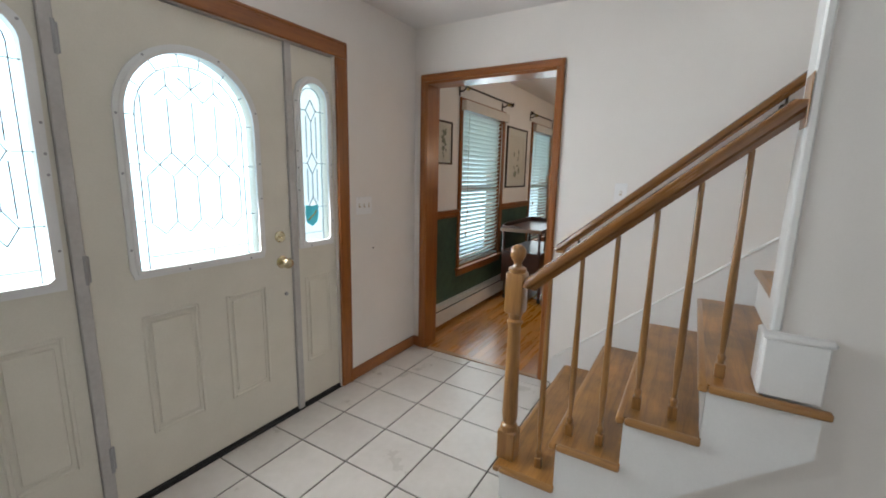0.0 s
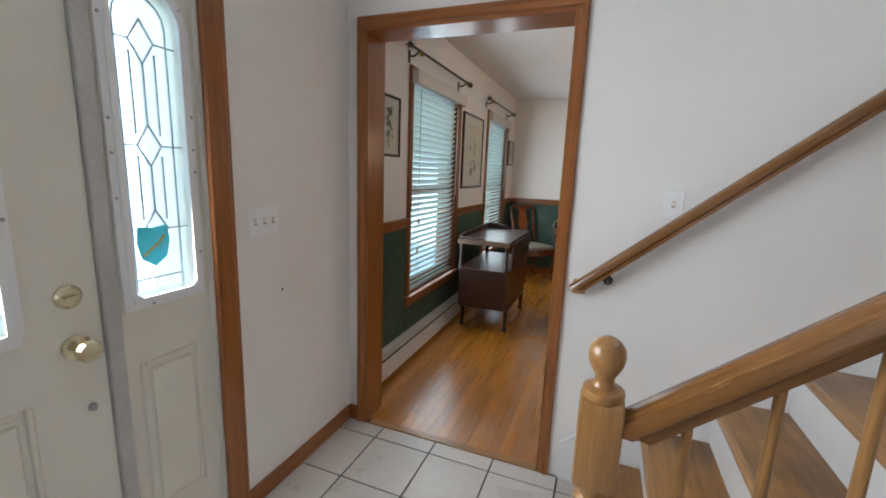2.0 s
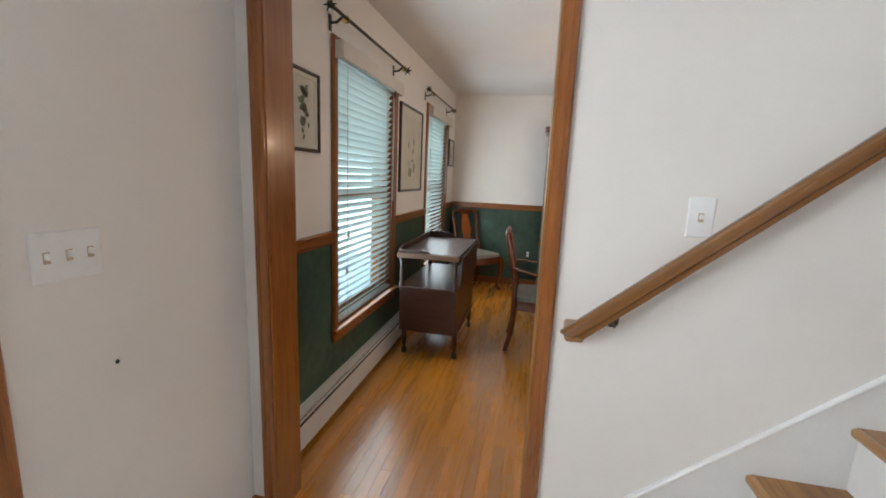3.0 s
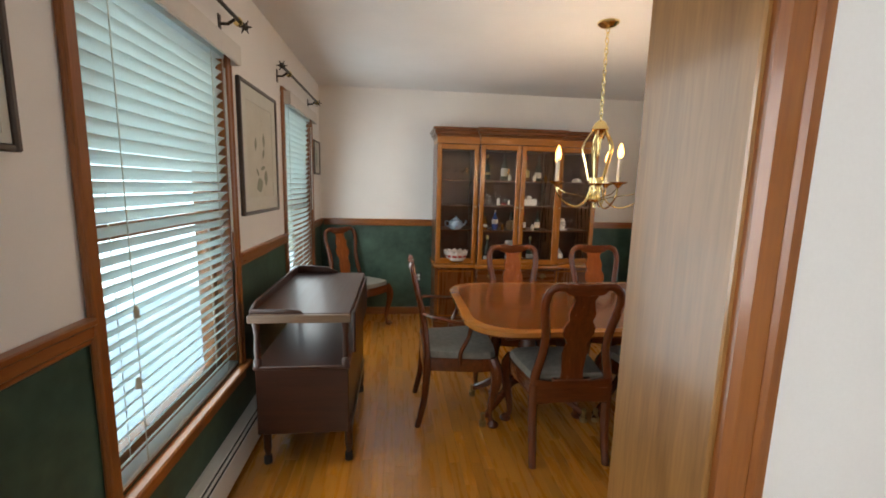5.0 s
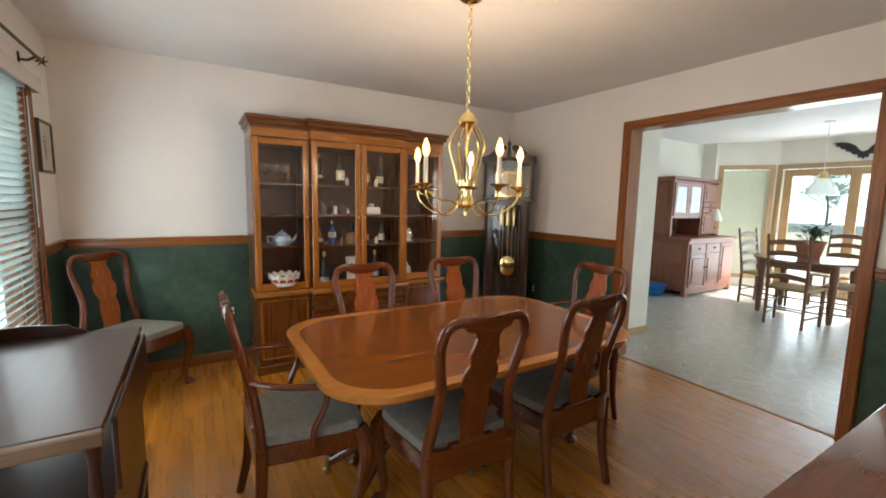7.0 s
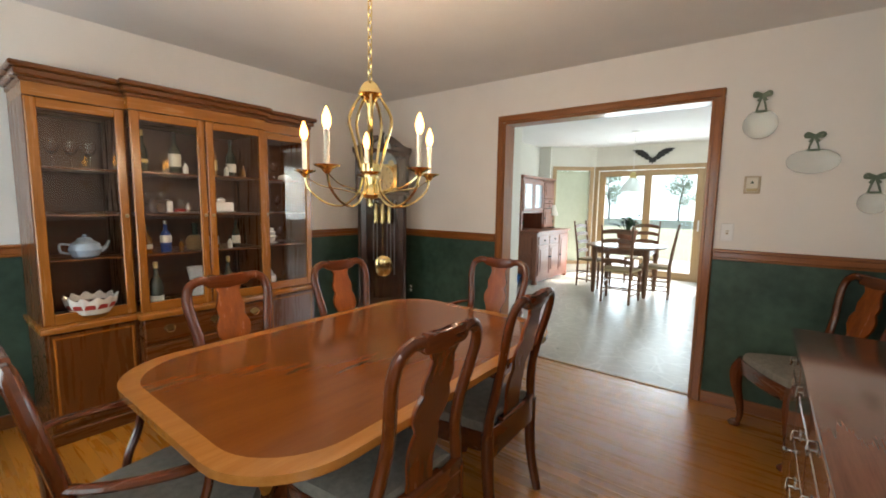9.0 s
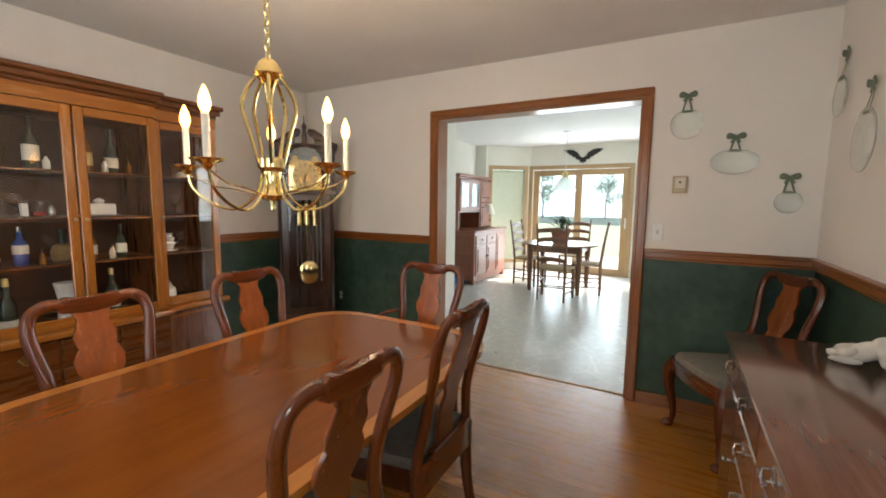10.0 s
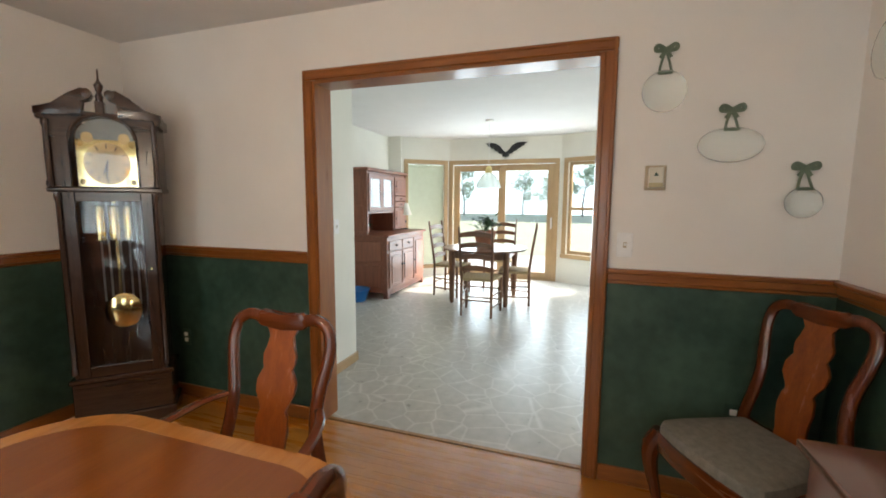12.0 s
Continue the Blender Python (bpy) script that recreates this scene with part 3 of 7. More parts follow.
door = thing("front_door", Matrix(), "cream painted front door with arched leaded glass and brass knob", "door")
glazed_leaf(door, 0.735, 1.645, 0.02, 2.055, 0.90, 1.45, 0.99, 1.88, [(0.89, 1.12, 0.27, 0.80), (1.25, 1.475, 0.26, 0.80)], big)
kn = part("knob", L([(0.033, 0), (0.033, 0.006), (0.013, 0.012), (0.012, 0.034), (0.026, 0.042), (0.030, 0.056), (0.024, 0.068), (0, 0.072)], 24, Matrix.Translation((-1.470, 1.580, 0.914)) @ pose(0, 0, 0, 0, 90, 0)), KNOB, door, "polished brass door knob")
db = part("deadbolt", L([(0.031, 0), (0.031, 0.008), (0.024, 0.014), (0, 0.015)], 24, Matrix.Translation((-1.470, 1.575, 1.054)) @ pose(0, 0, 0, 0, 90, 0)), KNOB, door, "brass deadbolt thumb turn")
part("thumb_turn", B(-1.457, -1.440, 1.561, 1.589, 1.050, 1.058, 0.003), KNOB, db)
part("peg", L([(0.011, 0), (0.010, 0.008), (0.0, 0.009)], 12, Matrix.Translation((-1.470, 1.60, 0.73)) @ pose(0, 0, 0, 0, 90, 0)), STEEL, door)
for z in (0.25, 1.03, 1.83):
    hg = part("hinge", B(-1.472, -1.466, 0.700, 0.745, z - 0.05, z + 0.05, 0.002), STEEL, door, "grey steel hinge")
    part("barrel", L([(0.008, -0.055), (0.008, 0.055)], 10, Matrix.Translation((-1.460, 0.728, z))), STEEL, hg)
part("sweep", B(-1.510, -1.462, 0.737, 1.643, 0.004, 0.022, 0.003), DARK, door, "black rubber door sweep")
for nm, a, b in (("right", 1.69, 1.985), ("left", 0.395, 0.69)):
    sl = thing("sidelight", Matrix(), "cream sidelight with narrow arched leaded pane beside front door", "window", "sidelights")
    c = (a + b) / 2 if nm == "left" else 1.83
    glazed_leaf(sl, a, b, 0.02, 2.055, c - 0.1, c + 0.1, 1.0, 1.89, [(c - 0.10, c + 0.10, 0.27, 0.80)], small)
    part("sill_strip", B(-1.510, -1.455, a + 0.002, b - 0.002, 0.002, 0.022, 0.003), DARK, sl, "dark strip at the foot")
DECAL = material("teal_decal", (0.16, 0.52, 0.55), (0.24, 0.62, 0.64), 20, 0.4, 0, 0)
dn = DECAL.node_tree
dtl, dmx = dn.nodes.new("ShaderNodeBsdfTranslucent"), dn.nodes.new("ShaderNodeMixShader")
dtl.inputs["Color"].default_value = (0.20, 0.62, 0.66, 1)
dmx.inputs[0].default_value = 0.6
dn.links.new(dn.nodes["Principled BSDF"].outputs[0], dmx.inputs[1])
dn.links.new(dtl.outputs[0], dmx.inputs[2])
dn.links.new(dmx.outputs[0], dn.nodes["Material Output"].inputs["Surface"])
dec = [(-0.035, 0.05), (0, 0.045), (0.035, 0.05), (0.04, 0.01), (0.03, -0.03), (0, -0.05), (-0.03, -0.03), (-0.04, 0.01)]
decal = tagged(mesh_object("window_sticker", P([(x * 1.25, z * 1.25) for x, z in dec], 0.002, Matrix.Translation((-1.481, 1.815, 1.15)) @ pose(0, 0, 0, 0, 0, 90)), DECAL), "teal shield-shaped sticker on the sidelight glass", "sticker")
GOLDINK = material("golden_print", (0.50, 0.40, 0.16), (0.62, 0.52, 0.24), 30, 0.5, 0, 0)
streak = P([(-0.034, -0.022), (-0.010, -0.004), (0.012, 0.012), (0.030, 0.034), (0.034, 0.026), (0.014, 0.002), (-0.008, -0.014), (-0.030, -0.030)], 0.001, Matrix.Translation((0, -0.0015, 0)))
ob = mesh_object("printed_streak", streak, GOLDINK)
ob.matrix_basis = Matrix.Translation((-1.481, 1.815, 1.15)) @ pose(0, 0, 0, 0, 0, 90)
ob.parent = decal
frame_grey = material("grey_frame_paint", (0.42, 0.40, 0.38), (0.56, 0.54, 0.52), 6, 0.5, 0, 0.1)
fr = thing("front_door_frame", Matrix(), "grey door frame posts and stained casing", "trim")
fr["kind"] = "structure"
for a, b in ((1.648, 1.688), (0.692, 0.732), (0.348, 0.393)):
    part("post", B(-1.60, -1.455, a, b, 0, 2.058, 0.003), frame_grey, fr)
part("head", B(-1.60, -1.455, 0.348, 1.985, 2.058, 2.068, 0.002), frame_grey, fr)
part("threshold", B(-1.66, -1.45, 0.348, 1.985, -0.005, 0.004, 0.001), DARK, fr)
casing_y("front_door_casing", XF, Y0, Y1, 2.062, 0.092, 0.020)


# ---- wall plates ----
PLATE = material("white_plastic_plate", (0.82, 0.82, 0.82), (0.87, 0.87, 0.87), 20, 0.3, 0, 0.02)
BEIGE = material("beige_plastic", (0.46, 0.37, 0.25), (0.56, 0.47, 0.34), 20, 0.4, 0, 0.02)


def switch_plate(m, toggles, label, outlet=False, w=None):
    """A plate in the x-z plane that faces -y."""
    w = w or 0.07 + 0.046 * (toggles - 1)
    h = thing("outlet" if outlet else "light_switch", m, label, "outlet" if outlet else "light switch")
    part("plate", B(-w / 2, w / 2, -0.006, 0, -0.0575, 0.0575, 0.003), GREEN if outlet else PLATE, h)
    for k in range(toggles):
        x = (k - (toggles - 1) / 2) * 0.046
        if outlet:
            for z in (-0.02, 0.02):
                part("socket", B(x - 0.016, x + 0.016, -0.009, -0.005, z - 0.014, z + 0.014, 0.003), PLATE, h)
        else:
            part("toggle", B(x - 0.005, x + 0.005, -0.018, -0.005, -0.004, 0.010, 0.002), PLATE, h)
            part("slot", B(x - 0.007, x + 0.007, -0.0075, -0.005, -0.013, 0.013), BEIGE, h)
    return h


switch_plate(pose(0.045, YA, 1.315), 1, "white single light switch on the stair wall")
switch_plate(pose(XF, 2.225, 1.19, 0, 0, 90), 3, "white triple light switch beside the front door", w=0.15)
switch_plate(pose(2.62 - 0.02, 3.79, 1.19, 0, 0, -90), 1, "white light switch above the chair rail")
switch_plate(pose(XK, 3.30, 0.43, 0, 0, -90), 1, "white wall outlet on the green wainscot", True)
switch_plate(pose(XK, 6.58, 0.43, 0, 0, -90), 1, "white wall outlet beside the tall clock", True)
switch_plate(pose(-0.45, YH, 0.43), 1, "white wall outlet beside the china cabinet", True)
switch_plate(pose(3.29, 5.80, 1.185), 1, "white light switch on the kitchen wall")
tagged(mesh_object("screw_hole", L([(0.006, 0), (0.004, 0.003), (0, 0.004)], 8, Matrix.Translation((XF, 2.314, 0.89)) @ pose(0, 0, 0, 0, 90, 0)), DARK), "small dark screw standing in the white wall", "screw")
CANDLE_BEIGE = material("yellowed_plastic", (0.50, 0.42, 0.24), (0.58, 0.50, 0.30), 30, 0.4, 0, 0)
LINEN = material("cream_enamel_cover", (0.66, 0.62, 0.52), (0.74, 0.70, 0.60), 20, 0.35, 0, 0.02)
th = thing("thermostat", pose(XK, 3.680, 1.498, 0, 0, -90), "beige wall thermostat above the chair rail", "thermostat")
part("base", B(-0.043, 0.043, -0.012, 0, -0.055, 0.055, 0.003), BEIGE, th)
part("cover", B(-0.031, 0.031, -0.030, -0.012, -0.046, 0.046, 0.004), LINEN, th)
part("emblem", P([(-0.010, 0.008), (0.010, 0.008), (0.006, 0.016), (0.0, 0.026), (-0.006, 0.016)], 0.002, Matrix.Translation((0, -0.032, 0))), GREEN, th, "small dark emblem")
part("lower_flap", B(-0.029, 0.029, -0.032, -0.029, -0.042, -0.022, 0.001), CANDLE_BEIGE, th)


# ---- staircase ----
RUN, RISE, NX, NZ = 0.2350, 0.1970, -0.205, 0.160
YS = 1.66


def tread_x(n):
    return NX + RUN * (n - 1)


def tread_z(n):
    return NZ + RISE * (n - 1)


OAK_NY = wood("golden_oak_nosing", (0.26, 0.115, 0.028), (0.44, 0.215, 0.062), "y", 0.3, 0.4)
stairs = thing("staircase", Matrix(), "straight stair with worn oak treads and white risers", "staircase")
NS = 11
for n in range(1, NS + 1):
    x, z = tread_x(n), tread_z(n)
    y0 = 1.635 if n <= 4 else 1.802
    xe = x + RUN + 0.03 if n != 4 else 0.835
    if n == 4:
        tb = B(x + 0.016, WX - 0.003, y0 + 0.016, YA - 0.016, z - 0.0255, z - 0.0006, 0.0004)
        box(tb, WX - 0.02, 0.775, 1.803, YA - 0.016, z - 0.026, z, 0.009)
        part("tread", tb, OAK_Y, stairs, "oak tread worn grey in the middle")
    else:
        part("tread", B(x + 0.016, xe, y0 + (0.016 if n <= 4 else 0.0), YA - 0.016, z - 0.0255, z - 0.0006, 0.0004), OAK_Y, stairs, "oak tread worn grey in the middle")
    part("nosing", B(x, x + 0.0295, y0, YA - 0.016, z - 0.026, z, 0.009, seg=3), OAK_NY, stairs, "golden unworn nosing")
    if n <= 4:
        part("return_nosing", B(x + 0.030, xe if n < 4 else 0.835, y0, y0 + 0.0295, z - 0.026, z, 0.009, seg=3), OAK_X, stairs, "golden unworn nosing")
    part("riser", B(x + 0.026, x + 0.042, YS + 0.006 if n <= 4 else 1.803, YA - 0.016, z - RISE if n > 1 else 0, z - 0.026), WHITE, stairs)
# open stringer, with cut steps and a straight lower edge
out = [(tread_x(1) + 0.026, 0.0), (tread_x(1) + 0.026, tread_z(1) - 0.026)]
for n in range(2, 5):
    out += [(tread_x(n) + 0.026, tread_z(n - 1) - 0.026), (tread_x(n) + 0.026, tread_z(n) - 0.026)]
out += [(0.815, tread_z(4) - 0.026), (0.815, 0.585), (0.115, 0.0)]
part("stringer", P(out, 0.036, Matrix.Translation((0, YS, 0))), WHITE, stairs, "white painted open stringer")
setting("wall_under_stair", P([(0.03, 0.0), (WX + 0.002, 0.0), (WX + 0.002, 0.66), (0.62, 0.66)], 0.09, Matrix.Translation((0, 1.70, 0))), WALL, "", "wall")
# wall plinth at the foot of the stair wall
pl = part("plinth", B(WX - 0.022, 0.812, 1.664, 1.699, tread_z(4), tread_z(4) + 0.185, 0.006), WHITE, stairs, "white baseboard block on the fourth tread")
part("plinth_return", B(WX - 0.022, WX - 0.002, 1.700, 1.815, tread_z(4), tread_z(4) + 0.185, 0.006), WHITE, pl)
part("plinth_cap", B(WX - 0.030, 0.820, 1.655, 1.699, tread_z(4) + 0.185, tread_z(4) + 0.203, 0.006), WHITE, pl)
setting("corner_bead", B(WX - 0.006, WX + 0.02, 1.692, 1.806, tread_z(4) + 0.2, 5.0, 0.006), WHITE, "white painted end of the stair wall", "wall", 40)
sk = [(-0.29, 0.0), (-0.29, 0.185), (2.55, 0.185 + 2.84 * 0.846), (2.55, 1.9), (-0.05, 0.0)]
part("skirt", P(sk, 0.014, Matrix.Translation((0, YA - 0.014, 0))), WHITE, stairs, "white skirt board along the wall")
part("skirt_bead", B(0, 3.72, -0.020, 0, -0.010, 0.003, 0.004, m=Matrix.Translation((-0.29, YA, 0.188)) @ Matrix.Rotation(-math.atan(0.846), 4, "Y")), WHITE, stairs)

YN = 1.735
newel = thing("newel_post", pose(-0.173, YN, tread_z(1)) @ Matrix.Diagonal((1, 1, 1.012, 1)), "turned golden oak newel post with ball finial", "newel post")
part("base", B(-0.040, 0.040, -0.040, 0.040, 0, 0.135, 0.005), OAK_Z, newel)
part("shaft", L([(0.040, 0.130), (0.036, 0.155), (0.026, 0.165), (0.031, 0.180), (0.034, 0.21), (0.031, 0.35), (0.027, 0.55), (0.026, 0.61), (0.033, 0.622), (0.033, 0.634), (0.024, 0.642), (0.030, 0.66), (0.036, 0.672)], 22), OAK_Z, newel)
part("block", B(-0.039, 0.039, -0.039, 0.039, 0.668, 0.842, 0.010, seg=2), OAK_Z, newel)
part("finial", L([(0.034, 0.838), (0.038, 0.850), (0.036, 0.858), (0.021, 0.864), (0.017, 0.872), (0.017, 0.882), (0.023, 0.892), (0.030, 0.906), (0.0325, 0.922), (0.030, 0.937), (0.022, 0.948), (0.011, 0.9545), (0, 0.956)], 24), OAK_Z, newel)
RZ = lambda x: 0.979 + (x + 0.105) * 0.842


def rail_bar(bm, x0, x1, z0, slope, y, prof):
    """A moulded rail with a constant profile of (y, z), rising along x with cut ends."""
    c = math.cos(math.atan(slope))
    a = [bm.verts.new((-q * c * slope * c, p, q * c * c)) for p, q in prof]
    b = [bm.verts.new(((x1 - x0) / c - q * c * slope * c, p, q * c * c)) for p, q in prof]
    n = len(prof)
    bm.faces.new(a), bm.faces.new(b[::-1])
    for k in range(n):
        bm.faces.new((a[k], a[(k + 1) % n], b[(k + 1) % n], b[k]))
    return bm


RPROF = [(p * 1.1, q * 1.35) for p, q in ((-0.020, -0.042), (0.020, -0.042), (0.020, -0.022), (0.030, -0.012), (0.032, 0.006), (0.026, 0.024), (0.012, 0.034), (-0.012, 0.034), (-0.026, 0.024), (-0.032, 0.006), (-0.030, -0.012), (-0.020, -0.022))]
OAK_RAIL = wood("golden_oak_rail", (0.12, 0.045, 0.009), (0.27, 0.115, 0.026), "x", 0.26, 0.35)
hr = thing("stair_handrail", Matrix(), "golden oak moulded handrail on turned balusters", "handrail")
ob = part("rail", rail_bar(bmesh.new(), -0.131, WX - 0.004, RZ(-0.131), 0.842, YN, RPROF), OAK_RAIL, hr)
ob.matrix_basis = Matrix.Translation((-0.131, YN, RZ(-0.131))) @ Matrix.Rotation(-math.atan(0.842), 4, "Y")
part("rosette", B(WX - 0.008, WX - 0.004, YN - 0.045, YN + 0.045, RZ(WX) - 0.08, RZ(WX) + 0.07, 0.002), OAK_Z, hr)
BX = [-0.032, 0.086, 0.204, 0.322, 0.440, 0.559]
OAK_B = wood("brown_oak_baluster", (0.13, 0.055, 0.014), (0.40, 0.195, 0.056), "z", 0.32, 0.4)
for x in BX:
    n = max(k for k in range(1, 6) if tread_x(k) <= x - 0.01)
    z0, z1 = tread_z(n), RZ(x) - 0.04
    h = z1 - z0
    bl = part("baluster", L([(0.0100, 0.045), (0.0105, 0.052), (0.0100, 0.058), (0.0132, 0.066), (0.0132, 0.076), (0.0080, 0.084), (0.0088, 0.100), (0.0138, 0.20), (0.0132, 0.30), (0.0100, h - 0.25), (0.0085, h)], 14, Matrix.Translation((x, YN, z0))), OAK_B, hr, "turned oak baluster")
    part("square_foot", B(x - 0.015, x + 0.015, YN - 0.015, YN + 0.015, z0, z0 + 0.050, 0.003), OAK_B, bl)
ROD = material("bronze_rod", (0.035, 0.030, 0.025), (0.08, 0.07, 0.055), 20, 0.4, 0.7, 0.1)
wr = thing("wall_handrail", Matrix(), "oak wall handrail on brackets above the stair", "handrail")
WPROF = [(p * 0.82, q * 0.86) for p, q in RPROF]
ob = part("rail", rail_bar(bmesh.new(), -0.285, 2.4, 0.951, 0.852, YA - 0.075, WPROF), OAK_RAIL, wr)
ob.matrix_basis = Matrix.Translation((-0.285, YA - 0.075, 0.951)) @ Matrix.Rotation(-math.atan(0.852), 4, "Y")
part("return", B(-0.300, -0.245, YA - 0.075, YA - 0.001, 0.925, 0.975, 0.006), OAK_X, wr)
for x in (-0.16, 0.75, 1.65):
    z = 0.951 + (x + 0.285) * 0.852 - 0.04
    b = part("bracket", T([(x, YA - 0.002, z - 0.035), (x, YA - 0.05, z - 0.035), (x, YA - 0.072, z - 0.02), (x, YA - 0.075, z + 0.01)], 0.006, 8), ROD, wr, "dark bronze rail bracket")
    part("rosette", L([(0.02, 0), (0.02, 0.006), (0, 0.008)], 14, Matrix.Translation((x, YA, z - 0.035)) @ pose(0, 0, 0, 90)), ROD, b)


# ---- dining windows, blinds, rods ----
SLAT = material("white_blind_slat", (0.70, 0.73, 0.72), (0.77, 0.80, 0.79), 10, 0.4, 0, 0.02)
tn = SLAT.node_tree
tl, mxs = tn.nodes.new("ShaderNodeBsdfTranslucent"), tn.nodes.new("ShaderNodeMixShader")
tl.inputs["Color"].default_value = (0.86, 0.92, 0.88, 1)
mxs.inputs[0].default_value = 0.5
tn.links.new(tn.nodes["Principled BSDF"].outputs[0], mxs.inputs[1])
tn.links.new(tl.outputs[0], mxs.inputs[2])
tn.links.new(mxs.outputs[0], tn.nodes["Material Output"].inputs["Surface"])
VAL = material("cream_valance", (0.60, 0.56, 0.50), (0.68, 0.64, 0.58), 8, 0.4, 0, 0.03)
CORD = material("pale_cord", (0.6, 0.58, 0.5), (0.7, 0.68, 0.6), 60, 0.8, 0, 0)
slat_mesh = None
for wi, (a, b) in enumerate((W1, W2)):
    casing_y("window_casing", XFD, a, b, WZ1, CW, 0.018, WZ0, True)
    win = thing("window", Matrix(), "double-hung window with stained wooden sashes behind blinds", "window", "dining room windows")
    win["kind"] = "structure"
    for ya, yb, za, zb in ((a, a + 0.05, WZ0, WZ1), (b - 0.05, b, WZ0, WZ1), (a + 0.05, b - 0.05, WZ0, WZ0 + 0.06), (a + 0.05, b - 0.05, WZ1 - 0.05, WZ1), (a + 0.05, b - 0.05, 1.25, 1.30)):
        part("sash", B(-1.62, -1.585, ya, yb, za, zb, 0.003), TRIM_Y, win)
    for ya, yb, za, zb in ((a, a + 0.012, WZ0 + 0.012, WZ1 - 0.012), (b - 0.012, b, WZ0 + 0.012, WZ1 - 0.012), (a, b, WZ0, WZ0 + 0.012), (a, b, WZ1 - 0.012, WZ1)):
        part("jamb", B(-1.675, XFD - 0.002, ya, yb, za, zb), TRIM_Z if zb - za > 1 else TRIM_Y, win, "stained wooden jamb liner")
    pn = part("pane", B(-1.604, -1.601, a + 0.05, b - 0.05, WZ0 + 0.06, WZ1 - 0.05), GLASS, win)
    pn.visible_shadow = False
    bl = thing("venetian_blind", Matrix(), "white two-inch venetian blind lowered over the window", "blind", "window blinds")
    part("valance", B(-1.452, -1.440, a - 0.045, b + 0.045, 1.985, 2.075, 0.004), VAL, bl, "cream valance board")
    for yv in (a - 0.045, b + 0.037):
        part("valance_return", B(-1.508, -1.452, yv, yv + 0.008, 1.985, 2.075), VAL, bl)
    part("headrail", B(-1.560, -1.500, a + 0.01, b - 0.01, 2.0, 2.045), SLAT, bl)
    z = 1.965
    k = 0
    while z > WZ0 + 0.05:
        if slat_mesh is None:
            bm = bmesh.new()
            rows = []
            for j in range(5):
                u = (j / 4 - 0.5) * 0.05
                rows.append([bm.verts.new((u, y, 0.004 * (1 - (u / 0.025) ** 2) + dz)) for y in (-0.5, 0.5) for dz in (0, 0.0028)])
            for r, s in zip(rows, rows[1:]):
                for p, q in ((0, 1), (1, 3), (3, 2), (2, 0)):
                    bm.faces.new((r[p], r[q], s[q], s[p]))
            for r in (rows[0], rows[-1]):
                bm.faces.new((r[0], r[1], r[3], r[2]))
            so = part("slat", bm, SLAT, bl)
            slat_mesh = so.data
        else:
            so = new("slat", slat_mesh)
            so.parent = bl
        so.matrix_basis = Matrix.Translation((-1.530, (a + b) / 2, z)) @ Matrix.Rotation(radians(-47 + random.uniform(-2.5, 2.5)), 4, "Y") @ Matrix.Diagonal((1, b - a - 0.024, 1, 1))
        z -= 0.0425
        k += 1
    part("bottom_rail", B(-1.555, -1.505, a + 0.012, b - 0.012, WZ0 + 0.012, WZ0 + 0.03, 0.004), SLAT, bl)
    for y in (a + 0.14, b - 0.14):
        for x in (-1.556, -1.503):
            part("ladder_cord", B(x - 0.0012, x + 0.0012, y - 0.0015, y + 0.0015, WZ0 + 0.03, 2.0), CORD, bl)
    part("tilt_wand", L([(0.004, 0), (0.005, 0.5), (0.003, 0.75)], 8, Matrix.Translation((-1.485, b - 0.05, 1.2))), SLAT, bl)
    for zz in (0.80, 1.02):
        part("cord_tassel", L([(0.010, 0), (0.007, 0.03), (0.003, 0.036)], 8, Matrix.Translation((-1.488, a + 0.10 + (zz - 0.8) * 0.1, zz))), BEIGE, bl)
    r0, r1 = (3.46, 4.72) if wi == 0 else (5.36, 6.62)
    rod = thing("curtain_rod", Matrix(), "bare dark bronze curtain rod with star finials above window", "curtain rod", "curtain rods")
    part("pole", T([(-1.44, r0 + 0.05, 2.185), (-1.44, r1 - 0.05, 2.185)], 0.009, 10), ROD, rod)
    for y, s in ((r0 + 0.04, -1), (r1 - 0.04, 1)):
        fin = part("finial", L([(0.012, 0), (0.014, 0.012), (0.006, 0.02), (0.016, 0.035), (0.006, 0.05), (0.0, 0.058)], 10, Matrix.Translation((-1.44, y, 2.185)) @ pose(0, 0, 0, -90 * s)), ROD, rod, "cast star finial")
        for a2 in range(0, 360, 60):
            part("point", T([(-1.44, y + s * 0.03, 2.185), (-1.44 + 0.034 * math.cos(radians(a2)), y + s * 0.03, 2.185 + 0.034 * math.sin(radians(a2)))], (0.008, 0.002), 6), ROD, fin)
    for y in (r0 + 0.14, r1 - 0.14):
        br = part("bracket", T([(XFD, y, 2.15), (-1.47, y, 2.15), (-1.44, y, 2.172)], 0.007, 8), ROD, rod)
        part("bracket_plate", B(XFD, XFD + 0.006, y - 0.014, y + 0.014, 2.11, 2.19, 0.002), ROD, br)
        part("ring", L([(0.016, -0.004), (0.021, -0.004), (0.021, 0.004), (0.016, 0.004)], 16, Matrix.Translation((-1.44, y + 0.04, 2.176)) @ pose(0, 0, 0, 90)), BRASS, rod, "brass curtain ring")
setting("exterior_cladding", B(-1.80, -1.79, -2.2, 7.4, -0.3, 0.2), WHITE, "white siding below the windows", "wall")

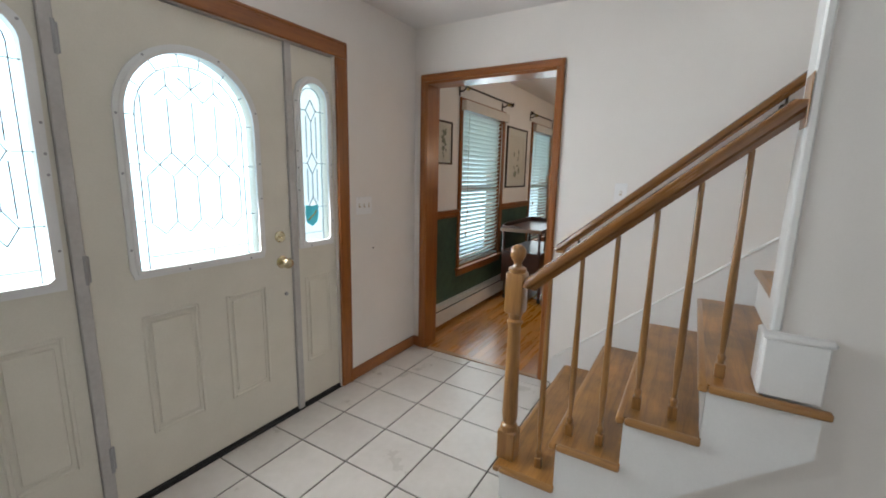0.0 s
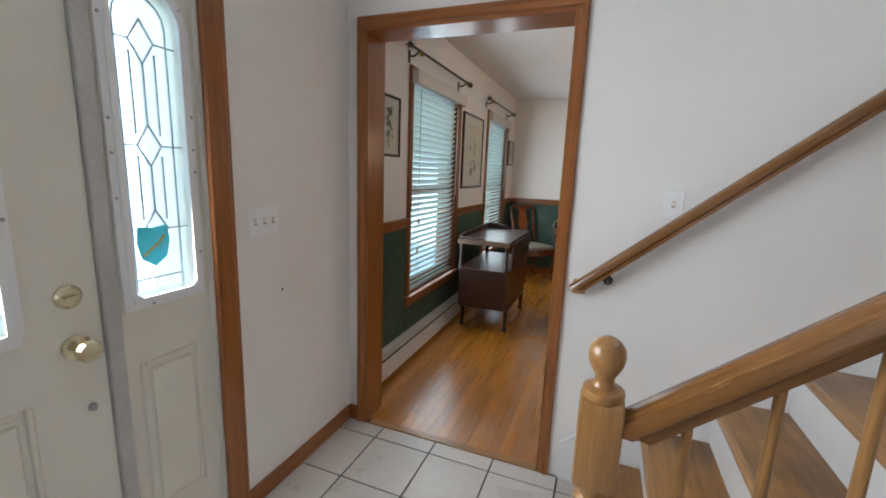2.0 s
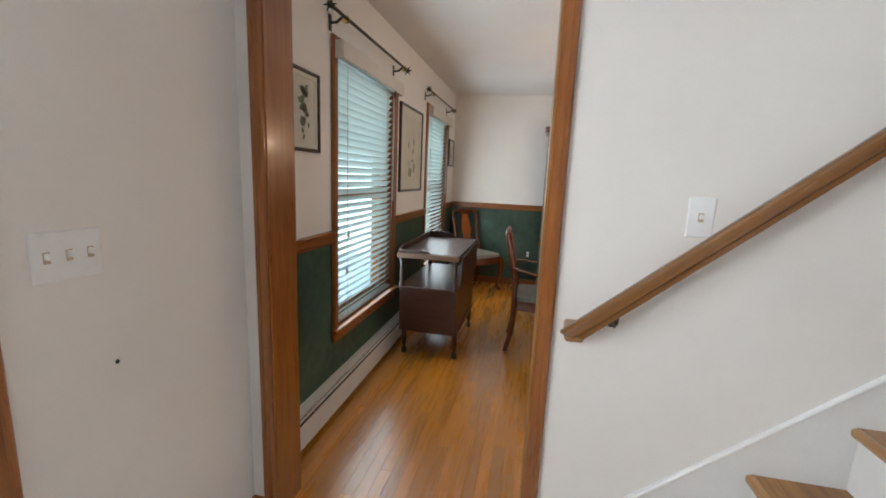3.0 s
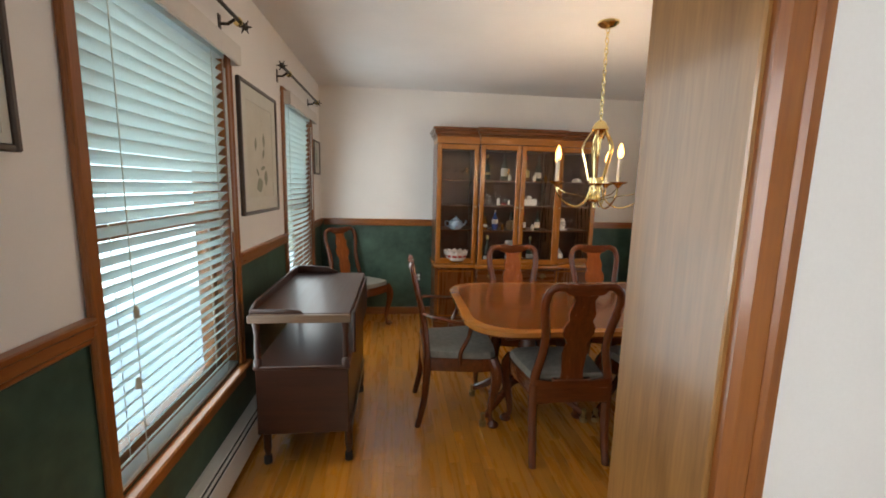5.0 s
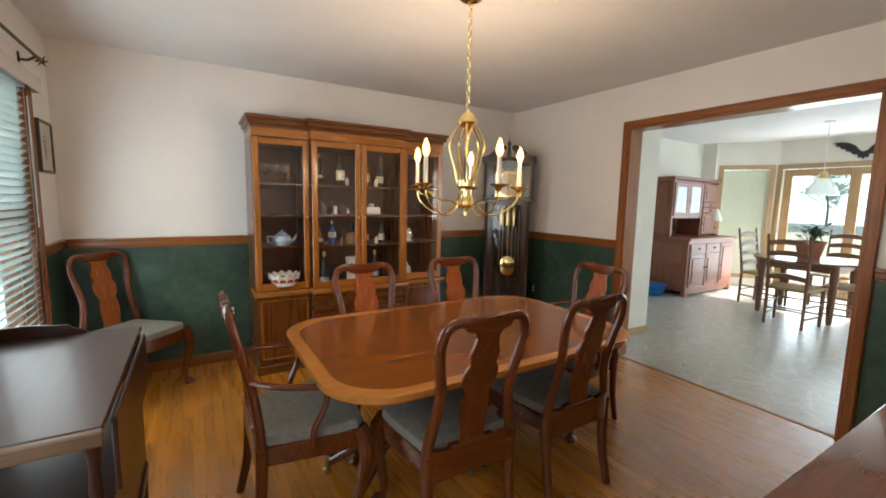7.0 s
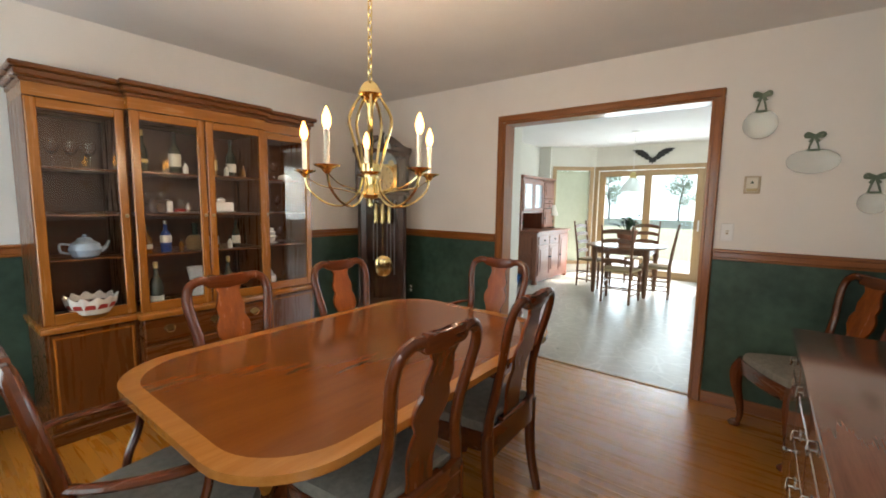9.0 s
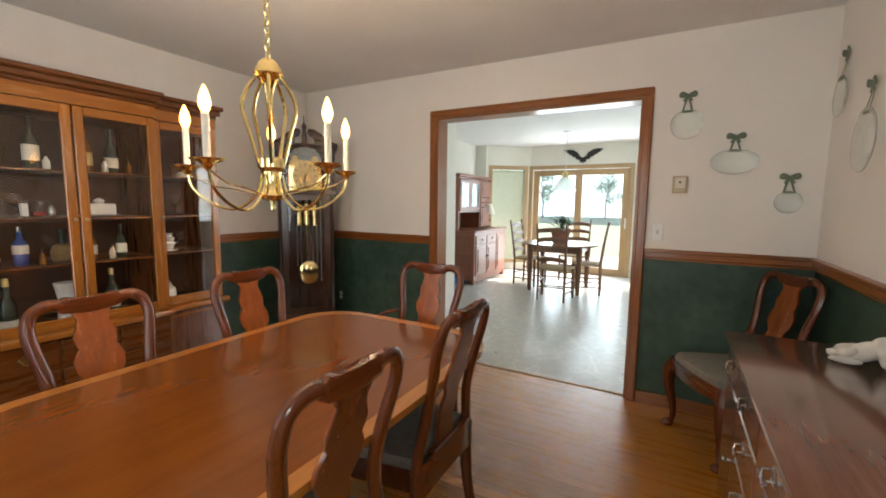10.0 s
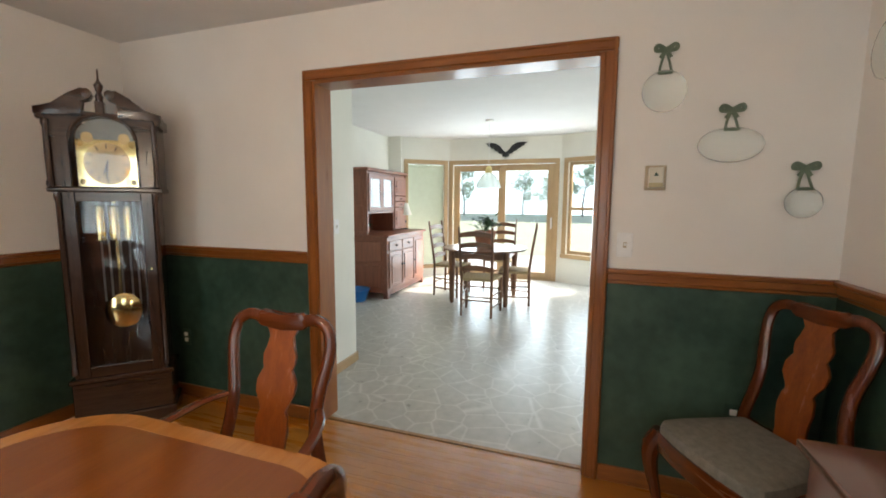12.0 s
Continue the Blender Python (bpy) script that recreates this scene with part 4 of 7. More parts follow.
# ---- pictures ----
FRAME = wood("dark_frame_wood", (0.020, 0.011, 0.006), (0.055, 0.030, 0.015), "z", 0.35)
MATB = material("cream_mat_board", (0.58, 0.57, 0.50), (0.64, 0.63, 0.56), 30, 0.8, 0, 0.02)
PAPER = material("aged_print_paper", (0.55, 0.53, 0.45), (0.63, 0.61, 0.53), 8, 0.8, 0, 0)
LEAF = material("printed_green_ink", (0.15, 0.17, 0.11), (0.32, 0.34, 0.25), 25, 0.8, 0, 0)
INK = material("printed_dark_ink", (0.13, 0.14, 0.105), (0.27, 0.27, 0.22), 25, 0.8, 0, 0)
FAINT = material("faded_green_ink", (0.30, 0.31, 0.22), (0.42, 0.42, 0.32), 25, 0.8, 0, 0)
PGLASS = glass("picture_glass")


def picture(y0, y1, z0, z1, fw, mw, seed, label, inks, sprays=()):
    h = thing("framed_picture", pose(XFD, 0, 0), label, "picture", "botanical prints")
    part("backing", B(0.002, 0.010, y0 + 0.004, y1 - 0.004, z0 + 0.004, z1 - 0.004), PAPER, h)
    for a, b, c, d in ((y0, y0 + fw, z0, z1), (y1 - fw, y1, z0, z1), (y0 + fw, y1 - fw, z0, z0 + fw), (y0 + fw, y1 - fw, z1 - fw, z1)):
        part("frame_rail", B(0.0, 0.022, a, b, c, d, 0.004), FRAME, h)
    for a, b, c, d in ((y0 + fw, y0 + fw + mw, z0 + fw, z1 - fw), (y1 - fw - mw, y1 - fw, z0 + fw, z1 - fw), (y0 + fw + mw, y1 - fw - mw, z0 + fw, z0 + fw + mw), (y0 + fw + mw, y1 - fw - mw, z1 - fw - mw, z1 - fw)):
        part("mat", B(0.010, 0.0125, a, b, c, d), MATB, h)
    rnd = random.Random(seed)
    cy, cz, s = (y0 + y1) / 2, (z0 + z1) / 2, 0.62 * (z1 - z0 - 2 * (fw + mw))
    stem = smooth_curve([(0.0112, cy - 0.05 * s, cz - 0.55 * s), (0.0112, cy + 0.06 * s, cz - 0.15 * s), (0.0112, cy - 0.04 * s, cz + 0.2 * s), (0.0112, cy + 0.1 * s, cz + 0.6 * s)], 5)
    pr = part("print", T(stem, (0.006 * s + 0.0006) * (0.35 if sprays else 1), 5, 0.15, (1, 0, 0)), inks[1], h, "botanical print")
    for k, (u, v, ln, an, wd) in enumerate(sprays):
        o = [(ln * t, ln * wd * math.sin(math.pi * t) * sg) for sg, ts in ((1, (0, 0.2, 0.4, 0.6, 0.8, 1)), (-1, (0.8, 0.6, 0.4, 0.2))) for t in ts]
        part("leaf", P(o, 0.0006, Matrix.Translation((0.0108, y0 + u * (y1 - y0), z1 - v * (z1 - z0))) @ pose(0, 0, 0, 0, 0, 90) @ pose(0, 0, 0, 0, an, 0) @ pose(0, -0.001, 0)), inks[0], pr)
    for k in range(0 if sprays else 22):
        p = stem[rnd.randrange(len(stem))]
        an, ln = rnd.uniform(0, 360), s * rnd.uniform(0.14, 0.27)
        o = [(ln * t, ln * 0.30 * math.sin(math.pi * t) * sg) for sg, ts in ((1, (0, 0.2, 0.4, 0.6, 0.8, 1)), (-1, (0.8, 0.6, 0.4, 0.2))) for t in ts]
        part("leaf", P(o, 0.0006 + 0.0001 * k, Matrix.Translation((0.0108, p.y + (k % 2) * rnd.uniform(-0.16, 0.16) * s, p.z + (k % 2) * rnd.uniform(-0.1, 0.1) * s)) @ pose(0, 0, 0, 0, 0, 90) @ pose(0, 0, 0, 0, an, 0) @ pose(0, -0.001, 0)), inks[k % 3 == 0], pr)
    return h


picture(3.19, 3.46, 1.49, 1.86, 0.016, 0.020, 3, "dark-framed botanical print beside the first window", (LEAF, INK))
PALE = material("faded_green_ink", (0.20, 0.22, 0.16), (0.33, 0.34, 0.26), 40, 0.8, 0, 0)
picture(4.74, 5.39, 1.26, 1.97, 0.020, 0.075, 8, "large dark-framed botanical print between the windows", (PALE, FAINT),
        ((0.36, 0.50, 0.075, -80, 0.26), (0.60, 0.46, 0.085, -95, 0.24), (0.55, 0.55, 0.070, -60, 0.26), (0.62, 0.78, 0.10, -85, 0.34), (0.36, 0.80, 0.12, -20, 0.36), (0.48, 0.64, 0.09, -10, 0.14), (0.44, 0.70, 0.07, -140, 0.18)))
picture(6.66, 6.95, 1.53, 1.86, 0.018, 0.04, 5, "small dark-framed print near the room corner", (FAINT, LEAF))

# ---- dining furniture ----
MAH = {a: wood("mahogany_" + a, (0.072, 0.016, 0.004), (0.150, 0.036, 0.009), a, 0.25, 0.4) for a in "xyz"}
MAHT = wood("mahogany_table_top", (0.160, 0.045, 0.007), (0.205, 0.061, 0.010), "x", 0.15, 0.45, 0.0, 0.6)
MAHT.node_tree.nodes["Principled BSDF"].inputs["Specular IOR Level"].default_value = 0.35
MAHT.node_tree.nodes["Map Range"].inputs["To Min"].default_value = 0.15
MAHT.node_tree.nodes["Map Range"].inputs["To Max"].default_value = 0.19
MAHT.node_tree.nodes["Bump"].inputs["Strength"].default_value = 0.02
SPLAT = wood("mahogany_splat", (0.19, 0.044, 0.007), (0.32, 0.082, 0.013), "z", 0.25, 0.5)
BAND = wood("satinwood_band", (0.35, 0.135, 0.028), (0.46, 0.195, 0.046), "x", 0.18, 0.6)
FABRIC = material("grey_blue_seat_fabric", (0.165, 0.152, 0.125), (0.27, 0.255, 0.215), 35, 0.9, 0, 0.4, fine=300, dist=0.003)
WALNUT = {a: wood("walnut_cabinet_" + a, (0.105, 0.031, 0.005), (0.150, 0.045, 0.008), a, 0.28, 0.35) for a in "xyz"}
HONEY = {a: wood("honey_cabinet_" + a, (0.25, 0.086, 0.012), (0.40, 0.150, 0.025), a, 0.26, 0.35) for a in "xyz"}
DARKW = {a: wood("dark_cherry_" + a, (0.026, 0.013, 0.008), (0.066, 0.031, 0.019), a, 0.24, 0.45) for a in "xyz"}
CARTW = {a: wood("cart_mahogany_" + a, (0.026, 0.008, 0.004), (0.056, 0.017, 0.008), a, 0.36, 0.10) for a in "xyz"}
ANTIQUE = material("antique_brass", (0.30, 0.22, 0.10), (0.45, 0.33, 0.16), 20, 0.3, 1.0, 0.05)


def rounded(hx, hy, r, n=8, bow=0.0):
    """Outline of a rectangle with round corners and slightly bowed sides."""
    pts = []
    for cx, cy, a0 in ((hx - r, hy - r, 0), (-hx + r, hy - r, 90), (-hx + r, -hy + r, 180), (hx - r, -hy + r, 270)):
        for k in range(n + 1):
            a = radians(a0 + 90 * k / n)
            x, y = cx + r * math.cos(a), cy + r * math.sin(a)
            y += math.copysign(bow * (1 - (x / hx) ** 2), y)
            x += math.copysign(bow * 0.6 * (1 - (y / hy) ** 2) if abs(y) < hy else 0, x)
            pts.append((x, y))
    out = []
    for p, q in zip(pts, pts[1:] + pts[:1]):
        out.append(p)
        d = math.hypot(q[0] - p[0], q[1] - p[1])
        m = int(d / 0.1)
        for k in range(1, m):
            x, y = p[0] + (q[0] - p[0]) * k / m, p[1] + (q[1] - p[1]) * k / m
            out.append((x, y))
    return out


def slab(outline, z0, z1, bevel=0.0):
    """An outline in x and y, thickened from z0 to z1."""
    return P([(x, -y) for x, y in outline], z1 - z0, Matrix.Translation((0, 0, z0)) @ Matrix(((1, 0, 0, 0), (0, 0, -1, 0), (0, 1, 0, 0), (0, 0, 0, 1))), bevel)


def band(outline, width, z0, z1):
    """A ring strip inside an outline."""
    hx, hy = max(p[0] for p in outline), max(p[1] for p in outline)
    bm = bmesh.new()
    kx, ky = (hx - width) / hx, (hy - width) / hy
    loops = [[bm.verts.new((x * a, y * b, z)) for x, y in outline] for a, b in ((1, 1), (kx, ky)) for z in (z0, z1)]
    n = len(outline)
    for a, b in ((loops[0], loops[1]), (loops[1], loops[3]), (loops[3], loops[2]), (loops[2], loops[0])):
        for k in range(n):
            bm.faces.new((a[k], a[(k + 1) % n], b[(k + 1) % n], b[k]))
    return bm


def dining_table(m):
    h = thing("dining_table", m, "polished mahogany dining table with satinwood banding and pedestal base", "table")
    o = rounded(0.835, 0.546, 0.25, 10, 0.008)
    inner = [(x * (0.835 - 0.056) / 0.835, y * (0.546 - 0.056) / 0.546) for x, y in o]
    part("tabletop", slab(inner, 0.736, 0.7598), MAHT, h, "glossy mahogany field")
    part("banding", band(o, 0.056, 0.734, 0.760), BAND, h, "pale satinwood border")
    part("edge_moulding", slab([(x * 0.985, y * 0.98) for x, y in o], 0.722, 0.734, 0.004), MAH["x"], h)
    for x0, x1, y0, y1 in ((-0.62, 0.62, -0.40, -0.375), (-0.62, 0.62, 0.375, 0.40), (-0.62, -0.595, -0.375, 0.375), (0.595, 0.62, -0.375, 0.375)):
        part("apron", B(x0, x1, y0, y1, 0.66, 0.722, 0.003), MAH["x"], h)
    for sx in (-0.36, 0.36):
        ped = part("pedestal", L([(0.055, 0.20), (0.075, 0.22), (0.075, 0.25), (0.045, 0.27), (0.055, 0.33), (0.070, 0.40), (0.060, 0.47), (0.038, 0.53), (0.034, 0.60), (0.055, 0.64), (0.06, 0.66)], 20, Matrix.Translation((sx, 0, 0))), MAH["z"], h)
        part("cross_block", B(sx - 0.10, sx + 0.10, -0.25, 0.25, 0.645, 0.67, 0.004), MAH["y"], ped)
        for a in (30, 150, 210, 330):
            c, s = math.cos(radians(a)), math.sin(radians(a))
            pts = smooth_curve([(sx + 0.05 * c, 0.05 * s, 0.24), (sx + 0.14 * c, 0.14 * s, 0.23), (sx + 0.26 * c, 0.26 * s, 0.13), (sx + 0.36 * c, 0.36 * s, 0.065)], 5)
            lg = part("leg", T(pts, [0.034 - 0.014 * k / (len(pts) - 1) for k in range(len(pts))], 8, 0.7, (-s, c, 0)), MAH["x"], ped)
            part("caster", L([(0.004, 0), (0.022, 0.006), (0.022, 0.038), (0.012, 0.045), (0.016, 0.085), (0.012, 0.09)], 12, Matrix.Translation((sx + 0.37 * c, 0.37 * s, 0.0))), ANTIQUE, h, "brass caster")
    return h


dining_table(pose(0.512, 4.942, 0) @ Matrix.Diagonal((1, 1, 0.952, 1)))


def dining_chair(m, arms, label):
    """A Queen Anne chair that faces +y."""
    h = thing("dining_armchair" if arms else "dining_chair", m, label, "chair", "dining chairs")
    k = 1.08 if arms else 1.01
    rake = lambda y, z: y - 0.03 * max(0.0, z - 0.42)
    st = [(0.200, -0.195, 0.42), (0.190, -0.195, 0.50), (0.165, -0.205, 0.62), (0.163, -0.222, 0.72), (0.182, -0.244, 0.83), (0.188, -0.258, 0.90), (0.172, -0.268, 0.955), (0.130, -0.272, 0.978), (0.085, -0.274, 0.972)]
    for s in (-1, 1):
        p = smooth_curve([(s * x * k, rake(y, z), z) for x, y, z in st], 4)
        n = len(p)
        part("stile", T(p, [0.0255 - 0.004 * min(1, i / n * 1.5) for i in range(n)], 10, 0.8, (0, 1, 0.15)), MAH["z"], h)
        q = smooth_curve([(s * 0.198 * k, -0.195, 0.44), (s * 0.197 * k, -0.198, 0.30), (s * 0.195 * k, -0.210, 0.16), (s * 0.197 * k, -0.246, 0.0)], 4)
        part("rear_leg", T(q, [0.0275 - 0.007 * i / (len(q) - 1) for i in range(len(q))], 10, 0.9), MAH["z"], h)
        fx, fy = 0.225 * k, 0.205
        c = smooth_curve([(s * (fx - 0.012), fy - 0.012, 0.43), (s * (fx + 0.012), fy + 0.012, 0.35), (s * (fx + 0.010), fy + 0.010, 0.26), (s * (fx - 0.012), fy - 0.012, 0.12), (s * (fx - 0.010), fy - 0.010, 0.045), (s * (fx + 0.008), fy + 0.008, 0.022)], 4)
        rr = [0.034, 0.036, 0.0375, 0.038, 0.037, 0.036, 0.034, 0.032, 0.030, 0.027, 0.0245, 0.022, 0.0195, 0.018, 0.0165, 0.0155, 0.0155, 0.016, 0.017, 0.019, 0.021]
        lg = part("front_leg", T(c, rr[:len(c)], 10), MAH["z"], h, "cabriole leg")
        part("pad_foot", L([(0.018, 0), (0.032, 0.006), (0.035, 0.016), (0.026, 0.028), (0.014, 0.034)], 14, Matrix.Translation((s * (fx + 0.006), fy + 0.006, 0))), MAH["z"], lg)
    # crest with a dipped yoke
    top = [(-0.106, 0.954), (-0.104, 0.984), (-0.084, 1.000), (-0.066, 0.999), (-0.040, 0.986), (0, 0.981), (0.040, 0.986), (0.066, 0.999), (0.084, 1.000), (0.104, 0.984), (0.106, 0.954), (0.088, 0.940), (0, 0.930), (-0.088, 0.940)]
    part("crest_rail", P(top, 0.030, Matrix.Translation((0, rake(-0.289, 0.97), 0)), 0.008), MAH["x"], h)
    prof = [(0.455, 0.062), (0.50, 0.056), (0.55, 0.060), (0.60, 0.066), (0.645, 0.060), (0.665, 0.050), (0.685, 0.058), (0.72, 0.078), (0.76, 0.080), (0.785, 0.068), (0.80, 0.058), (0.815, 0.064), (0.845, 0.068), (0.875, 0.056), (0.91, 0.048), (0.935, 0.062), (0.955, 0.082)]
    for name, mat, d0, d1, lab in (("splat", SPLAT, 0.0, -0.008, "vase-shaped splat"), ("splat_back", MAH["z"], -0.0085, -0.014, "plain dark back of the splat")):
        bm = bmesh.new()
        rows = []
        for z, w in prof:
            y = rake(float(np.interp(z, (0.45, 0.56, 0.72, 0.85, 0.96), (-0.190, -0.188, -0.220, -0.252, -0.274))), z)
            rows.append([bm.verts.new((x, y + e, z)) for e in (d0, d1) for x in (-w, 0, w)])
        for r, q in zip(rows, rows[1:]):
            for a, b in ((0, 1), (1, 2), (2, 5), (5, 4), (4, 3), (3, 0)):
                bm.faces.new((r[a], r[b], q[b], q[a]))
        bm.faces.new([rows[0][i] for i in (0, 3, 4, 5, 2, 1)]), bm.faces.new([rows[-1][i] for i in (0, 1, 2, 5, 4, 3)])
        part(name, bm, mat, h, lab)
    seat = [(-0.195 * k, -0.215), (0.195 * k, -0.215), (0.215 * k, -0.05), (0.235 * k, 0.10), (0.235 * k, 0.185), (0.20 * k, 0.222), (0.10 * k, 0.236), (0, 0.240), (-0.10 * k, 0.236), (-0.20 * k, 0.222), (-0.235 * k, 0.185), (-0.235 * k, 0.10), (-0.215 * k, -0.05)]
    part("seat_rail", slab(seat, 0.355, 0.435, 0.006), MAH["x"], h)
    part("rear_rail", P([(-0.198 * k, 0.335), (-0.10, 0.345), (0.10, 0.345), (0.198 * k, 0.335), (0.196 * k, 0.475), (0.13, 0.462), (0, 0.458), (-0.13, 0.462), (-0.196 * k, 0.475)], 0.026, Matrix.Translation((0, -0.2185, 0)), 0.004), MAH["x"], h)
    part("back_shoe", B(-0.105, 0.105, -0.216, -0.182, 0.425, 0.470, 0.006), MAH["x"], h)
    bm = bmesh.new()
    rings = []
    for f, z in ((0.965, 0.432), (0.968, 0.455), (0.94, 0.472), (0.80, 0.482), (0.5, 0.487)):
        rings.append([bm.verts.new((x * f, max(y * f + 0.012 * (1 - f), -0.180), z)) for x, y in seat])
    for a, b in zip(rings, rings[1:]):
        for i in range(len(seat)):
            j = (i + 1) % len(seat)
            bm.faces.new((a[i], a[j], b[j], b[i]))
    bm.faces.new(rings[-1]), bm.faces.new(rings[0][::-1])
    part("seat", bm, FABRIC, h, "grey-blue upholstered slip seat")
    if arms:
        for s in (-1, 1):
            a = smooth_curve([(s * 0.180, -0.228, 0.70), (s * 0.235, -0.155, 0.690), (s * 0.268, -0.03, 0.672), (s * 0.272, 0.05, 0.668), (s * 0.250, 0.090, 0.672)], 5)
            part("arm", T(a, [0.015 + 0.009 * (i / (len(a) - 1)) for i in range(len(a))], 8, 0.6, (0, 0, 1)), MAH["y"], h)
            b = smooth_curve([(s * 0.238, 0.00, 0.40), (s * 0.246, 0.00, 0.48), (s * 0.258, 0.04, 0.57), (s * 0.258, 0.06, 0.665)], 5)
            part("arm_support", T(b, 0.0155, 8, 0.8), MAH["z"], h)
    return h


LOW = Matrix.Diagonal((1, 1, 1.0, 1))
first = dining_chair(pose(0.217, 4.606, 0, 0, 0, -1) @ LOW, False, "mahogany dining chair with vase splat and grey-blue seat pushed to table")
copy_thing(first, pose(0.834, 4.613, 0, 0, 0, 1) @ LOW)
copy_thing(first, pose(0.22, 5.355, 0, 0, 0, 180) @ LOW)
copy_thing(first, pose(0.90, 5.375, 0, 0, 0, 178) @ LOW)
tagged(copy_thing(first, pose(-1.088, 6.655, 0, 0, 0, -135) @ LOW), "mahogany dining chair standing in the window corner by green wall")
tagged(copy_thing(first, pose(2.266, 3.355, 0, 0, 0, 30) @ LOW), "mahogany dining chair standing in the corner beside the sideboard")
arm = dining_chair(pose(-0.318, 4.995, 0, 0, 0, -90), True, "mahogany armchair with grey-blue seat at the table's end")
copy_thing(arm, pose(1.380, 4.97, 0, 0, 0, 90))


def bail_pull(parent, m, mat=None):
    """A bail pull that faces -y."""
    mat = mat or ANTIQUE
    pl = part("pull", P([(-0.034, 0), (-0.020, 0.018), (0, 0.022), (0.020, 0.018), (0.034, 0), (0.020, -0.014), (0, -0.018), (-0.020, -0.014)], 0.003, m @ pose(0, -0.003, 0)), mat, parent, "antique brass drawer pull")
    bm = T([m @ Vector(p) for p in ((-0.026, -0.004, 0.004), (-0.026, -0.018, 0.002), (-0.018, -0.022, -0.018), (0, -0.022, -0.024), (0.018, -0.022, -0.018), (0.026, -0.018, 0.002), (0.026, -0.004, 0.004))], 0.0035, 6)
    part("bail", bm, mat, pl)
    return pl


# ---- china cabinet ----
CABGLASS = glass("thin_cabinet_glass", 0.0, (0.97, 0.97, 0.96), 1.42)


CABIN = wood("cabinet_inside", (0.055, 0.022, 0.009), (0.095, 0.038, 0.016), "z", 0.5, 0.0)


def china_cabinet(m):
    """Breakfront cabinet; its back is at y 0 and it faces -y; x from -0.83 to 0.83."""
    h = thing("china_cabinet", m, "walnut breakfront china cabinet with glazed doors over drawers", "cabinet")
    secs = ((-0.83, -0.41, -0.47), (-0.41, 0.41, -0.53), (0.41, 0.83, -0.47))
    for i, (x0, x1, yf) in enumerate(secs):
        lo = part("lower_body", B(x0, x1, yf + 0.02, 0, 0.07, 0.63), WALNUT["x"], h)
        part("plinth", B(x0 - 0.008 * (i != 1), x1 + 0.008 * (i != 1), yf, 0, 0.0, 0.07, 0.005), WALNUT["x"], h)
        part("ledge", B(x0 - (0.02 if i != 2 else -0.0), x1 + (0.02 if i != 0 else 0.0), yf - 0.022, 0, 0.63, 0.665, 0.008, seg=2), HONEY["x"], h)
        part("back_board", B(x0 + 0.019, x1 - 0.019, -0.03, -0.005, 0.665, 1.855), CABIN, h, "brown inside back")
        part("top_board", B(x0 + 0.019, x1 - 0.019, yf + 0.055, -0.032, 1.82, 1.858), WALNUT["x"], h)
        part("frieze", B(x0, x1, yf + 0.03, 0, 1.86, 1.925), HONEY["x"], h)
        for z0, z1, d in ((1.925, 1.95, 0.008), (1.95, 1.985, 0.026), (1.985, 2.012, 0.042)):
            part("cornice", B(x0 - d * (i != 2), x1 + d * (i != 0), yf + 0.03 - d, 0, z0, z1, 0.006), WALNUT["x"], h)
        for zz in (1.01, 1.26, 1.515):
            part("shelf", B(x0 + 0.012, x1 - 0.012, yf + 0.07, -0.032, zz - 0.012, zz, 0.002), WALNUT["x"], h)
        doors = ((x0, x1),) if i != 1 else ((x0, 0.0), (0.0, x1))
        for a, b in doors:
            dr = part("glass_door", B(a + 0.004, a + 0.050, yf + 0.028, yf + 0.05, 0.668, 1.855, 0.004), HONEY["z"], h, "glazed cabinet door")
            part("stile", B(b - 0.050, b - 0.004, yf + 0.028, yf + 0.05, 0.668, 1.855, 0.004), HONEY["z"], dr)
            part("rail", B(a + 0.050, b - 0.050, yf + 0.028, yf + 0.05, 1.805, 1.855, 0.004), HONEY["x"], dr)
            part("rail", B(a + 0.050, b - 0.050, yf + 0.028, yf + 0.05, 0.668, 0.725, 0.004), HONEY["x"], dr)
            pn = part("pane", B(a + 0.049, b - 0.049, yf + 0.038, yf + 0.041, 0.724, 1.806), CABGLASS, dr)
            pn.visible_shadow = False
            kx = b - 0.025 if (i == 0 or (i == 1 and a < 0)) else a + 0.025
            part("knob", L([(0.006, 0), (0.005, 0.01), (0.011, 0.016), (0.010, 0.022), (0, 0.025)], 12, Matrix.Translation((kx, yf + 0.028, 1.25)) @ pose(0, 0, 0, 90)), ANTIQUE, dr)
        if i == 1:
            for a, b in ((x0, -0.137), (-0.137, 0.137), (0.137, x1)):
                for z0, z1 in ((0.47, 0.62), (0.10, 0.455)):
                    dw = part("drawer" if z0 > 0.3 else "cupboard_door", B(a + 0.008, b - 0.008, yf + 0.008, yf + 0.026, z0, z1, 0.005), WALNUT["x"], h)
                    if z0 > 0.3:
                        bail_pull(dw, Matrix.Translation(((a + b) / 2, yf + 0.008, (z0 + z1) / 2 + 0.01)))
        else:
            dw = part("cupboard_door", B(x0 + 0.012, x1 - 0.012, yf + 0.008, yf + 0.026, 0.10, 0.62, 0.005), WALNUT["z"], h)
            for a, b, c, d in ((x0 + 0.03, x0 + 0.042, 0.12, 0.60), (x1 - 0.042, x1 - 0.03, 0.12, 0.60), (x0 + 0.042, x1 - 0.042, 0.12, 0.132), (x0 + 0.042, x1 - 0.042, 0.588, 0.60)):
                part("inlay", B(a, b, yf + 0.005, yf + 0.009, c, d, 0.002), HONEY["z"], dw)
